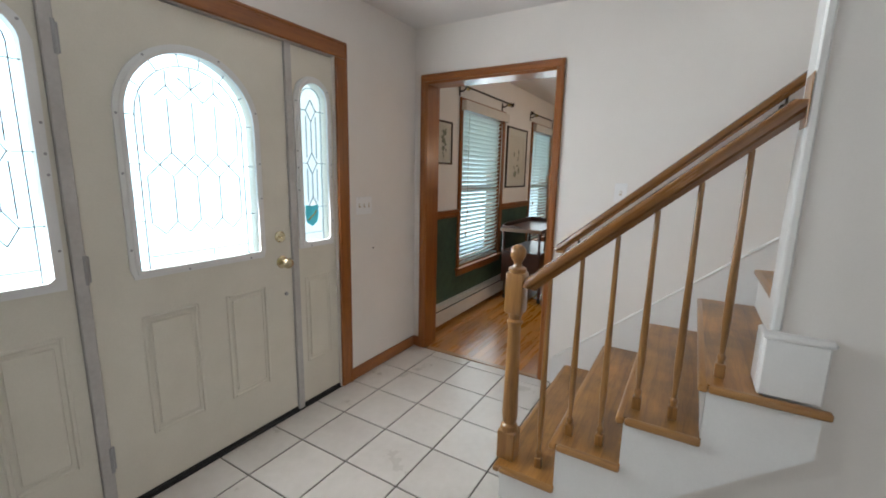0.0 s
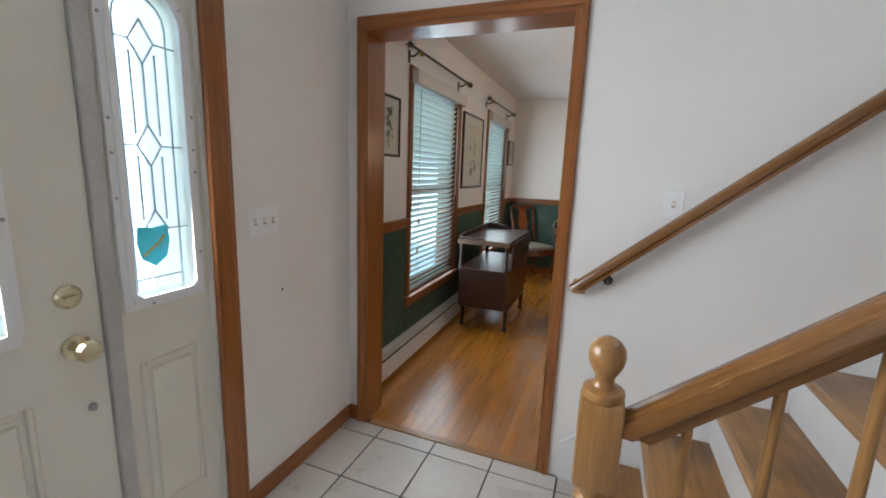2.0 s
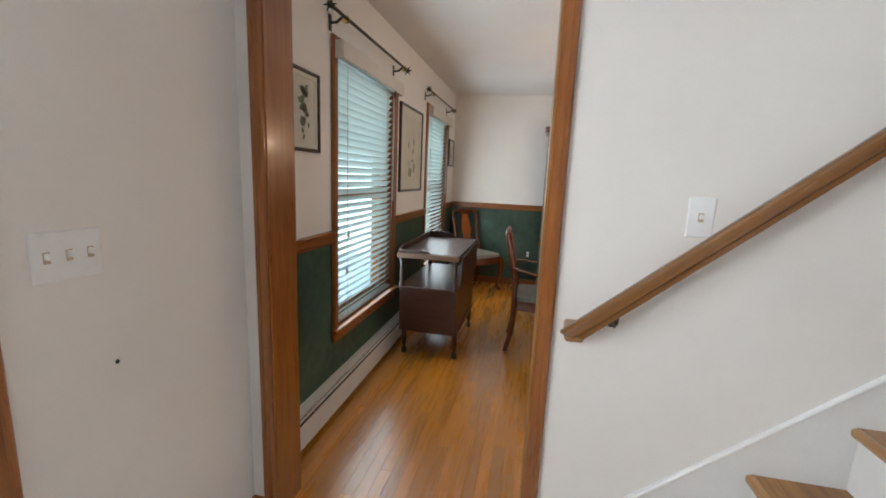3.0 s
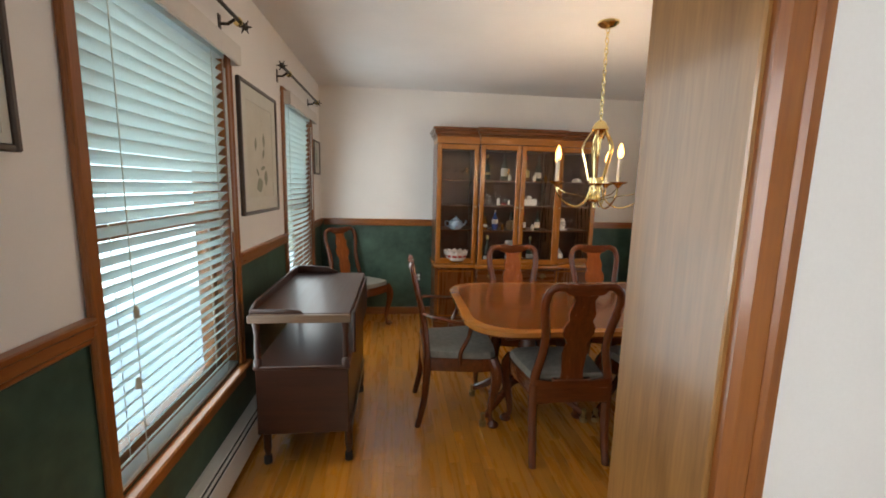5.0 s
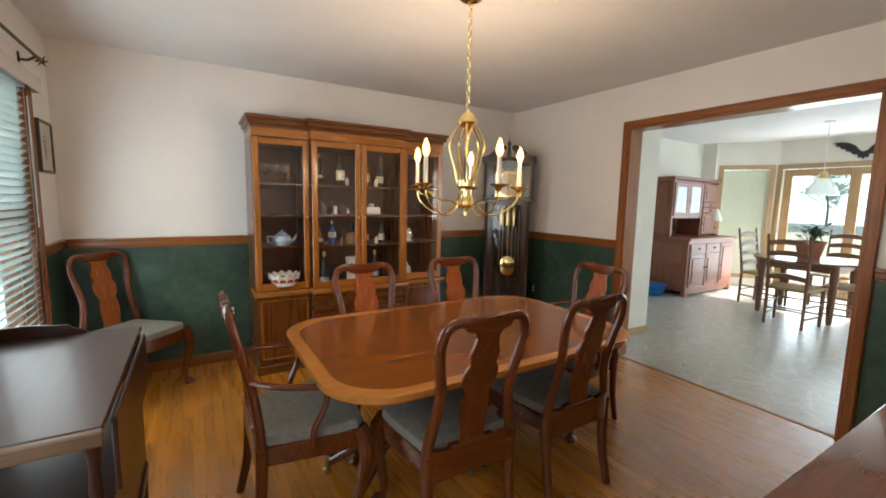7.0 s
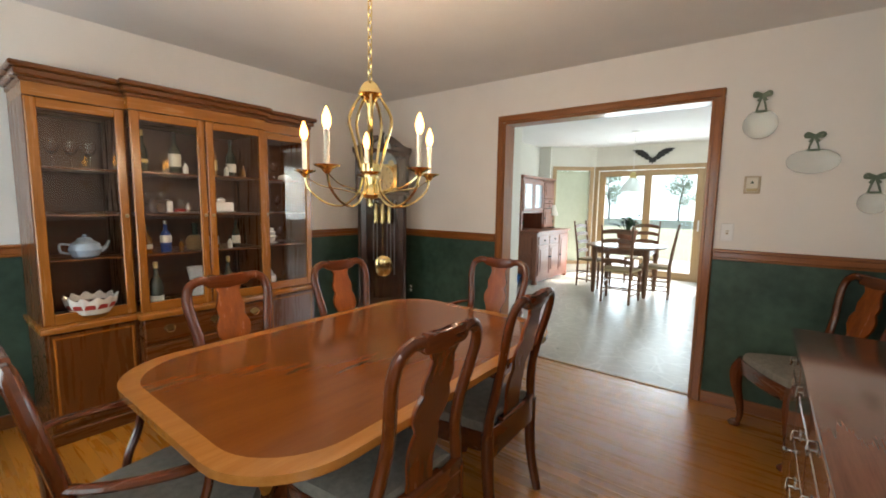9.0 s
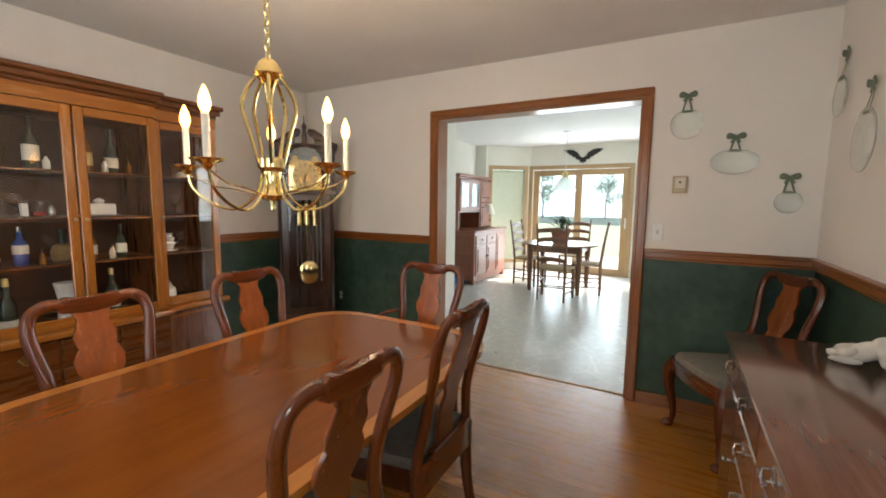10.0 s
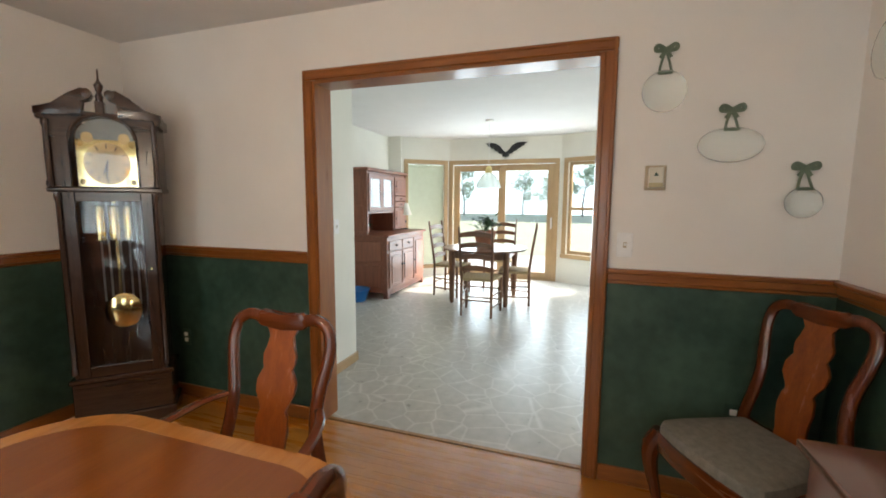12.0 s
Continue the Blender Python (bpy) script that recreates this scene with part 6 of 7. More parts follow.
PEWTER = material("pewter_pull", (0.36, 0.35, 0.33), (0.50, 0.49, 0.46), 20, 0.25, 1.0, 0.05)
turn = pose(0, 0, 0, 0, 0, 180)
cols = ((-0.71, -0.40), (-0.40, 0.0), (0.0, 0.40), (0.40, 0.71))
for ci, (a, b) in enumerate(cols):
    zs = ((0.655, 0.79), (0.11, 0.645)) if ci in (0, 3) else ((0.655, 0.79), (0.48, 0.645), (0.30, 0.47), (0.11, 0.29))
    for z0, z1 in zs:
        tall = z1 - z0 > 0.3
        dw = part("cupboard_door" if tall else "drawer", B(a + 0.006, b - 0.006, 0.468, 0.488, z0, z1, 0.005), SB["z"] if tall else SB["x"], sb)
        if not tall:
            bail_pull(dw, Matrix.Translation(((a + b) / 2, 0.488, (z0 + z1) / 2 + 0.01)) @ turn, PEWTER)
        else:
            part("knob", L([(0.006, 0), (0.005, 0.01), (0.012, 0.018), (0.010, 0.026), (0, 0.028)], 12, Matrix.Translation((a + 0.03 if ci == 3 else b - 0.03, 0.488, 0.40)) @ pose(0, 0, 0, -90)), PEWTER, dw)
FIG = material("white_bisque", (0.62, 0.60, 0.56), (0.74, 0.72, 0.68), 40, 0.55, 0, 0.3)
bm = bmesh.new()
for c, r, tilt in (((0.060, 0, 0.038), (0.034, 0.028, 0.027), 0), ((0.090, 0, 0.028), (0.022, 0.017, 0.013), 15), ((0.106, 0, 0.031), (0.006, 0.006, 0.005), 0),
                   ((0.012, 0, 0.046), (0.062, 0.034, 0.033), 28), ((-0.038, 0, 0.066), (0.044, 0.040, 0.042), 0), ((-0.048, 0.024, 0.030), (0.028, 0.018, 0.030), 0),
                   ((-0.048, -0.024, 0.030), (0.028, 0.018, 0.030), 0), ((0.062, 0.030, 0.012), (0.046, 0.013, 0.012), 0), ((0.062, -0.030, 0.012), (0.046, 0.013, 0.012), 0),
                   ((0.048, 0.028, 0.046), (0.014, 0.008, 0.020), -30), ((0.048, -0.028, 0.046), (0.014, 0.008, 0.020), -30), ((-0.058, 0, 0.110), (0.008, 0.008, 0.020), 20), ((-0.062, 0, 0.128), (0.012, 0.012, 0.011), 0)):
    bmesh.ops.create_uvsphere(bm, u_segments=14, v_segments=9, radius=1.0, matrix=Matrix.Translation(c) @ pose(0, 0, 0, 0, tilt, 0) @ Matrix.Diagonal((*r, 1)))
fg = tagged(mesh_object("animal_figurine", bm, FIG, 60), "white ceramic crouching puppy figurine on the sideboard", "figurine")
fg.matrix_basis = pose(1.435, 3.078, 0.8245, 0, 0, 78)

# ---- plates on the walls ----
RIBBON = material("green_ribbon", (0.09, 0.13, 0.09), (0.17, 0.21, 0.15), 50, 0.7, 0, 0.2)
PLW = material("clear_pressed_glass", (0.88, 0.91, 0.89), (0.93, 0.96, 0.94), 10, 0.10, 0, 0)
PLW.node_tree.nodes["Principled BSDF"].inputs["Transmission Weight"].default_value = 0.8
PLW.node_tree.nodes["Principled BSDF"].inputs["IOR"].default_value = 1.4


def wall_plate(m, rx, rz, hang, label, dots=False):
    """A plate in the x-z plane, facing -y, hung by a ribbon."""
    h = thing("wall_plate", m, label, "plate", "plates hung by ribbons")
    part("plate", L([(0.5, 0.004), (0.62, 0.006), (1.0, 0.022), (0.99, 0.026), (0.66, 0.012), (0.60, 0.010), (0, 0.011)], 36, pose(0, 0, 0, 90) @ Matrix.Diagonal((rx, rz, 1, 1))), PLW, h).visible_shadow = False
    part("rim", T([(rx * 0.985 * math.cos(radians(a)), -0.0245, rz * 0.985 * math.sin(radians(a))) for a in range(0, 361, 12)], 0.0022, 6), PLW, h)
    if dots:
        for a in range(0, 360, 24):
            part("dot", L([(0.004, 0), (0.003, 0.002), (0, 0.0025)], 8, Matrix.Translation((rx * 0.82 * math.cos(radians(a)), -0.021, rz * 0.82 * math.sin(radians(a)))) @ pose(0, 0, 0, 90)), SILVER, h)
    rb = part("ribbon", B(-0.028, 0.028, -0.028, -0.022, rz * 0.80, rz * 0.80 + 0.012, 0.002), RIBBON, h, "green hanging ribbon")
    for s in (-1, 1):
        part("strap", T([(s * 0.026, -0.024, rz * 0.82), (s * 0.016, -0.012, rz + hang * 0.4), (0, -0.008, rz + hang)], 0.006, 6, 0.25, (0, 1, 0)), RIBBON, rb)
        part("bow_loop", T(smooth_curve([(0, -0.010, rz + hang), (s * 0.034, -0.020, rz + hang + 0.016), (s * 0.040, -0.015, rz + hang - 0.002), (0, -0.010, rz + hang - 0.004)], 4), 0.010, 6, 0.4, (0, 1, 0)), RIBBON, rb)
        part("bow_tail", T([(0, -0.010, rz + hang), (s * 0.022, -0.012, rz + hang - 0.034)], 0.008, 6, 0.3, (0, 1, 0)), RIBBON, rb)
    return h


KW = lambda y, z: pose(XK, y, z, 0, 0, -90)
wall_plate(KW(3.67, 1.870), 0.088, 0.088, 0.09, "round clear glass plate hung by green ribbon")
wall_plate(KW(3.405, 1.632), 0.122, 0.072, 0.075, "oval clear glass platter hung by green ribbon")
wall_plate(KW(3.132, 1.392), 0.065, 0.062, 0.08, "small dotted glass plate hung by ribbon", True)
wall_plate(pose(2.42, YB, 1.93, 0, 0, 180), 0.095, 0.105, 0.11, "clear glass plate hung by long green ribbon")
wall_plate(pose(2.03, YB, 1.660, 0, 0, 180), 0.14, 0.14, 0.10, "large clear glass plate hung by green ribbon")

# ---- chandelier ----
ch = thing("chandelier", pose(0.556, 5.000, 0), "polished brass five-arm chandelier with lit candle bulbs", "chandelier")
part("canopy", L([(0.064, 2.438), (0.062, 2.428), (0.040, 2.412), (0.012, 2.405), (0.0, 2.404)], 28), BRASS, ch)
z = 2.405
links = 0
while z > 1.885:
    bmk = bmesh.new()
    pts = [(0.0095 * math.cos(a), 0, 0.020 * math.sin(a)) for a in [2 * math.pi * k / 10 for k in range(11)]]
    tube(bmk, pts, 0.0032, 6)
    lk = part("chain_link", bmk, BRASS, ch)
    lk.matrix_basis = Matrix.Translation((0, 0, z - 0.012)) @ Matrix.Rotation(radians(90 * (links % 2)), 4, "Z")
    z -= 0.030
    links += 1
part("crown", L([(0.006, 1.872), (0.018, 1.868), (0.034, 1.854), (0.043, 1.836), (0.050, 1.824), (0.052, 1.814), (0.046, 1.806), (0.034, 1.795), (0.020, 1.775), (0.014, 1.74), (0.010, 1.68), (0.012, 1.655), (0, 1.648)], 26), BRASS, ch)
for k in range(5):
    a = radians(51 + 36 + 72 * k)
    c, s = math.cos(a), math.sin(a)
    p = smooth_curve([(0.042 * c, 0.042 * s, 1.805), (0.080 * c, 0.080 * s, 1.745), (0.094 * c, 0.094 * s, 1.69), (0.070 * c, 0.070 * s, 1.60), (0.045 * c, 0.045 * s, 1.50)], 5)
    part("cage_rod", T(p, 0.0065, 8), BRASS, ch)
part("hub", L([(0.0, 1.352), (0.010, 1.353), (0.012, 1.365), (0.040, 1.370), (0.046, 1.384), (0.034, 1.40), (0.030, 1.44), (0.034, 1.47), (0.048, 1.485), (0.048, 1.515), (0.036, 1.522), (0, 1.522)], 26), BRASS, ch)
part("finial", L([(0, 1.325), (0.008, 1.330), (0.010, 1.340), (0.005, 1.355)], 12), BRASS, ch)
CANDLE = material("ivory_candle_sleeve", (0.66, 0.62, 0.52), (0.74, 0.70, 0.60), 30, 0.5, 0, 0.02)
FLAME = glow("lit_candle_bulb", (1.0, 0.46, 0.11), 4.5)
R_ARM = 0.298
for k in range(5):
    a = radians(51 + 72 * k)
    c, s = math.cos(a), math.sin(a)
    p = smooth_curve([(0.035 * c, 0.035 * s, 1.46), (0.06 * c, 0.06 * s, 1.385), (0.13 * c, 0.13 * s, 1.334), (0.21 * c, 0.21 * s, 1.350), (0.280 * c, 0.280 * s, 1.405), (R_ARM * c, R_ARM * s, 1.465)], 5)
    am = part("arm", T(p, 0.0052, 8), BRASS, ch)
    q = smooth_curve([(0.045 * c, 0.045 * s, 1.385), (0.13 * c, 0.13 * s, 1.405), (0.22 * c, 0.22 * s, 1.420), (R_ARM * c, R_ARM * s, 1.460)], 4)
    part("brace", T(q, 0.003, 6), BRASS, am)
    part("drip_pan", L([(0.008, 1.490), (0.016, 1.500), (0.020, 1.508), (0.046, 1.518), (0.050, 1.524), (0.046, 1.524), (0.018, 1.514), (0, 1.514)], 22, Matrix.Translation((R_ARM * c, R_ARM * s, -0.035))), BRASS, am, "brass drip pan")
    part("candle", L([(0.011, 1.514), (0.011, 1.652), (0.007, 1.656)], 14, Matrix.Translation((R_ARM * c, R_ARM * s, -0.035))), CANDLE, am, "ivory candle sleeve")
    part("bulb", L([(0.007, 1.654), (0.013, 1.665), (0.0175, 1.681), (0.016, 1.698), (0.010, 1.718), (0.003, 1.735), (0, 1.738)], 14, Matrix.Translation((R_ARM * c, R_ARM * s, -0.035))), FLAME, am, "lit flame-shaped bulb").visible_shadow = False
    bd = bpy.data.lights.new("candle_bulb_light", "POINT")
    bd.energy, bd.color, bd.shadow_soft_size = 2.75, (1.0, 0.74, 0.50), 0.015
    bo = new("candle_bulb_light", bd)
    bo.matrix_world = Matrix.Translation((0.556 + R_ARM * c, 5.000 + R_ARM * s, 1.655))

# ---- kitchen ----
PINE = {a: wood("red_pine_" + a, (0.16, 0.050, 0.026), (0.30, 0.105, 0.055), a, 0.4, 0.15) for a in "xyz"}
KGL = glass("kitchen_glass")


def wall_between(name, p, q, holes, mat, thick=0.12, top=KC):
    """A wall from p to q with rectangular openings (from, to, bottom, top), given along its length."""
    p, q = Vector((*p, 0)), Vector((*q, 0))
    d = (q - p)
    m = Matrix.Translation(p) @ Matrix.Rotation(math.atan2(d.y, d.x), 4, "Z")
    bm = bmesh.new()
    s = 0.0
    for a, b, z0, z1 in holes:
        box(bm, s, a, -thick, 0, 0, top, m=m)
        if z0 > 0:
            box(bm, a, b, -thick, 0, 0, z0, m=m)
        box(bm, a, b, -thick, 0, z1, top, m=m)
        s = b
    box(bm, s, d.length, -thick, 0, 0, top, m=m)
    setting(name, bm, mat, "cream painted kitchen wall", "wall")
    return m, d.length


# bay: facets run clockwise seen from above, so the room lies on the left of each
PA, PB, PC, PD = (7.9, 6.34), (7.9, 4.36), (7.34, 7.06), (7.42, 3.42)
mb, lb = wall_between("wall_bay_left", PA, PC, [(0.12, 0.80, 0.22, 2.05)], KWALL)
mc, lc = wall_between("wall_bay_middle", PB, PA, [(0.10, 1.92, 0.0, 2.05)], KWALL)
md, ld = wall_between("wall_bay_right", PD, PB, [(0.16, 0.92, 0.50, 2.05)], KWALL)
wall_boxes("wall_bay_jog", KWALL, [(7.30, 7.50, 7.06, 7.42, 0, KC)])
wall_boxes("wall_bay_return", KWALL, [(7.42, 7.54, 0.4, 3.44, 0, KC)])


def kitchen_trim(name, m, a, b, z0, z1, w=0.075):
    h = thing(name, m, "light oak window casing", "trim")
    h["kind"] = "structure"
    part("side", B(a - w, a, 0, 0.018, z0, z1, 0.004), KOAK_Z, h)
    part("side", B(b, b + w, 0, 0.018, z0, z1, 0.004), KOAK_Z, h)
    part("head", B(a - w, b + w, 0, 0.018, z1, z1 + w, 0.004), KOAK_X, h)
    if z0 > 0:
        part("sill", B(a - w - 0.01, b + w + 0.01, 0, 0.030, z0 - 0.07, z0, 0.004), KOAK_X, h)
    return h


kitchen_trim("window_casing_kitchen", mb, 0.12, 0.80, 0.22, 2.05)
kitchen_trim("window_casing_kitchen", md, 0.16, 0.92, 0.50, 2.05)
kitchen_trim("slider_casing", mc, 0.10, 1.92, 0.0, 2.05)
SHADE = material("pale_green_roller_shade", (0.60, 0.66, 0.52), (0.66, 0.72, 0.58), 12, 0.8, 0, 0.05)
rs = thing("roller_shade", mb, "pale green roller shade pulled down over the window", "shade")
part("cloth", B(0.122, 0.798, -0.045, -0.042, 0.24, 2.02), SHADE, rs)
part("roller", L([(0.018, 0.122), (0.018, 0.798)], 14, Matrix.Translation((0, -0.043, 2.02)) @ pose(0, 0, 0, 0, 90, 0)), SHADE, rs)
part("hem_bar", B(0.122, 0.798, -0.050, -0.038, 0.222, 0.245, 0.004), SHADE, rs)
sw = thing("kitchen_window", md, "double-hung light oak kitchen window in the bay", "window")
sw["kind"] = "structure"
for a, b, z0, z1 in ((0.16, 0.21, 0.50, 2.05), (0.87, 0.92, 0.50, 2.05), (0.21, 0.87, 0.50, 0.56), (0.21, 0.87, 1.25, 1.30), (0.21, 0.87, 2.0, 2.05)):
    part("sash", B(a, b, -0.09, -0.05, z0, z1, 0.003), KOAK_Z, sw)
pn = part("pane", B(0.21, 0.87, -0.072, -0.069, 0.56, 2.0), KGL, sw)
pn.visible_shadow = False
sd = thing("sliding_door", mc, "light oak framed sliding glass door to the garden", "door")
for k, (a, b, y) in enumerate(((0.10, 1.06, -0.045), (0.97, 1.92, -0.090))):
    lf = part("leaf", B(a, a + 0.115, y - 0.02, y + 0.02, 0.02, 2.04, 0.004), KOAK_Z, sd)
    part("stile", B(b - 0.115, b, y - 0.02, y + 0.02, 0.02, 2.04, 0.004), KOAK_Z, lf)
    part("rail", B(a + 0.115, b - 0.115, y - 0.02, y + 0.02, 0.02, 0.14, 0.004), KOAK_X, lf)
    part("rail", B(a + 0.115, b - 0.115, y - 0.02, y + 0.02, 1.93, 2.04, 0.004), KOAK_X, lf)
    pn = part("pane", B(a + 0.114, b - 0.114, y - 0.003, y, 0.139, 1.931), KGL, lf)
    pn.visible_shadow = False
part("sill_track", B(0.10, 1.92, -0.118, 0.0, 0.0, 0.02, 0.003), KOAK_X, sd)
part("handle", B(0.125, 0.15, -0.025, 0.02, 0.92, 1.12, 0.008), WHITE, sd, "pale door handle")

# vinyl floor with a broken-stone print
vin = bpy.data.materials.new("stone_print_vinyl")
vin.use_nodes = True
nt = vin.node_tree
bs = nt.nodes["Principled BSDF"]
tc = nt.nodes.new("ShaderNodeTexCoord")
vo = nt.nodes.new("ShaderNodeTexVoronoi")
vo.feature = "DISTANCE_TO_EDGE"
vo.inputs["Scale"].default_value = 5.0
ve = nt.nodes.new("ShaderNodeTexVoronoi")
ve.inputs["Scale"].default_value = 5.0
ns = nt.nodes.new("ShaderNodeTexNoise")
ns.inputs["Scale"].default_value, ns.inputs["Detail"].default_value = 14, 6
for n in (vo, ve, ns):
    nt.links.new(tc.outputs["Object"], n.inputs["Vector"])
r1 = nt.nodes.new("ShaderNodeValToRGB")
r1.color_ramp.elements[0].position, r1.color_ramp.elements[1].position = 0.0, 0.045
r1.color_ramp.elements[0].color, r1.color_ramp.elements[1].color = (0.56, 0.55, 0.515, 1), (0.425, 0.415, 0.382, 1)
nt.links.new(vo.outputs["Distance"], r1.inputs[0])
m1 = nt.nodes.new("ShaderNodeMix")
m1.data_type, m1.blend_type = "RGBA", "OVERLAY"
m1.inputs[0].default_value = 0.28
nt.links.new(r1.outputs[0], m1.inputs[6])
nt.links.new(ns.outputs[0], m1.inputs[7])
nt.links.new(m1.outputs[2], bs.inputs["Base Color"])
r2 = nt.nodes.new("ShaderNodeMapRange")
r2.inputs["To Min"].default_value, r2.inputs["To Max"].default_value = 0.25, 0.33
nt.links.new(ns.outputs[0], r2.inputs[0])
nt.links.new(r2.outputs[0], bs.inputs["Roughness"])
bp = nt.nodes.new("ShaderNodeBump")
bp.inputs["Strength"].default_value, bp.inputs["Distance"].default_value = 0.05, 0.001
nt.links.new(vo.outputs["Distance"], bp.inputs["Height"])
nt.links.new(bp.outputs[0], bs.inputs["Normal"])
setting("vinyl_kitchen", B(2.672, 7.92, 0.52, 7.3, 0.0005, 0.003), vin, "pale stone-patterned sheet vinyl", "floor")


def kitchen_hutch(m):
    """Faces -y, back at y 0; x 0..1.42."""
    h = thing("kitchen_hutch", m, "reddish pine hutch with panelled doors and open niche", "cabinet")
    part("lower_body", B(0.02, 1.40, -0.70, 0, 0.08, 0.875, 0.004), PINE["x"], h)
    for x in (0.02, 1.33):
        part("leg", B(x, x + 0.07, -0.705, -0.63, 0, 0.10, 0.004), PINE["z"], h)
        part("leg", B(x, x + 0.07, -0.07, 0, 0, 0.10, 0.004), PINE["z"], h)
    part("apron", P([(0.09, 0.10), (0.12, 0.05), (1.30, 0.05), (1.33, 0.10)], 0.02, Matrix.Translation((0, -0.70, 0))), PINE["x"], h)
    part("counter", B(0.0, 1.44, -0.735, 0, 0.875, 0.91, 0.008), PINE["x"], h)
    for z0, z1 in ((0.16, 0.47), (0.52, 0.82)):
        part("side_panel", B(0.010, 0.024, -0.62, -0.08, z0, z1, 0.010), PINE["z"], h)
    xs = ((0.06, 0.50), (0.50, 0.94), (0.94, 1.38))
    for i, (a, b) in enumerate(xs):
        if i < 2:
            dw = part("drawer", B(a + 0.01, b - 0.01, -0.718, -0.70, 0.68, 0.82, 0.006), PINE["x"], h)
            part("knob", L([(0.008, 0), (0.016, 0.018), (0.010, 0.026), (0, 0.027)], 10, Matrix.Translation(((a + b) / 2, -0.718, 0.75)) @ pose(0, 0, 0, 90)), DARK, dw)
        d = part("cupboard_door", B(a + 0.01, b - 0.01, -0.718, -0.70, 0.15, 0.66 if i < 2 else 0.82, 0.006), PINE["z"], h)
        part("panel", B(a + 0.07, b - 0.07, -0.726, -0.716, 0.21, 0.60 if i < 2 else 0.76, 0.008), PINE["z"], d)
        part("knob", L([(0.008, 0), (0.016, 0.018), (0.010, 0.026), (0, 0.027)], 10, Matrix.Translation((b - 0.035 if i == 0 else a + 0.035, -0.718, 0.45)) @ pose(0, 0, 0, 90)), DARK, d)
    # upper case with an open niche below glazed doors, drawers and small doors at one side
    for x in (0.02, 0.86, 1.33):
        part("upper_side", B(x, x + 0.03, -0.40, 0, 0.91, 1.80), PINE["z"], h)
    for z0, z1 in ((0.96, 1.32), (1.38, 1.74)):
        part("side_panel", B(0.010, 0.024, -0.34, -0.06, z0, z1, 0.010), PINE["z"], h)
    part("upper_back", B(0.05, 1.33, -0.02, 0, 0.91, 1.80), PINE["z"], h)
    for z in (1.20, 1.765):
        part("upper_shelf", B(0.05, 1.33, -0.39, -0.02, z, z + 0.03, 0.003), PINE["x"], h)
    part("cornice", B(-0.015, 1.375, -0.435, 0, 1.80, 1.85, 0.012), PINE["x"], h)
    for a, b in ((0.05, 0.455), (0.455, 0.86)):
        g = part("glazed_door", B(a + 0.003, a + 0.06, -0.418, -0.40, 1.235, 1.76, 0.004), PINE["z"], h)
        part("stile", B(b - 0.06, b - 0.003, -0.418, -0.40, 1.235, 1.76, 0.004), PINE["z"], g)
        part("rail", B(a + 0.06, b - 0.06, -0.418, -0.40, 1.235, 1.295, 0.004), PINE["x"], g)
        part("rail", B(a + 0.06, b - 0.06, -0.418, -0.40, 1.70, 1.76, 0.004), PINE["x"], g)
        part("pane", B(a + 0.058, b - 0.058, -0.411, -0.408, 1.293, 1.702), CABGLASS, g).visible_shadow = False
        part("knob", L([(0.008, 0), (0.014, 0.016), (0, 0.024)], 10, Matrix.Translation((b - 0.03 if a < 0.1 else a + 0.03, -0.418, 1.48)) @ pose(0, 0, 0, 90)), DARK, g)
    for z0, z1, nm in ((1.47, 1.76, "small_door"), (1.38, 1.46, "small_drawer"), (1.29, 1.37, "small_drawer"), (0.93, 1.28, "small_door")):
        d = part(nm, B(0.895, 1.328, -0.418, -0.40, z0, z1, 0.005), PINE["x"], h)
        if z1 - z0 > 0.2:
            part("panel", B(0.95, 1.275, -0.426, -0.416, z0 + 0.05, z1 - 0.05, 0.008), PINE["z"], d)
        part("knob", L([(0.008, 0), (0.014, 0.016), (0, 0.024)], 10, Matrix.Translation((1.11 if z1 - z0 < 0.2 else 0.92, -0.418, (z0 + z1) / 2)) @ pose(0, 0, 0, 90)), DARK, d)
    return h


kitchen_hutch(pose(5.66, 7.245, 0))
GREENP = material("potted_green_leaf", (0.025, 0.065, 0.018), (0.07, 0.14, 0.045), 20, 0.5, 0, 0.1)
TERRA = material("terracotta", (0.24, 0.085, 0.045), (0.34, 0.13, 0.07), 14, 0.8, 0, 0.15)


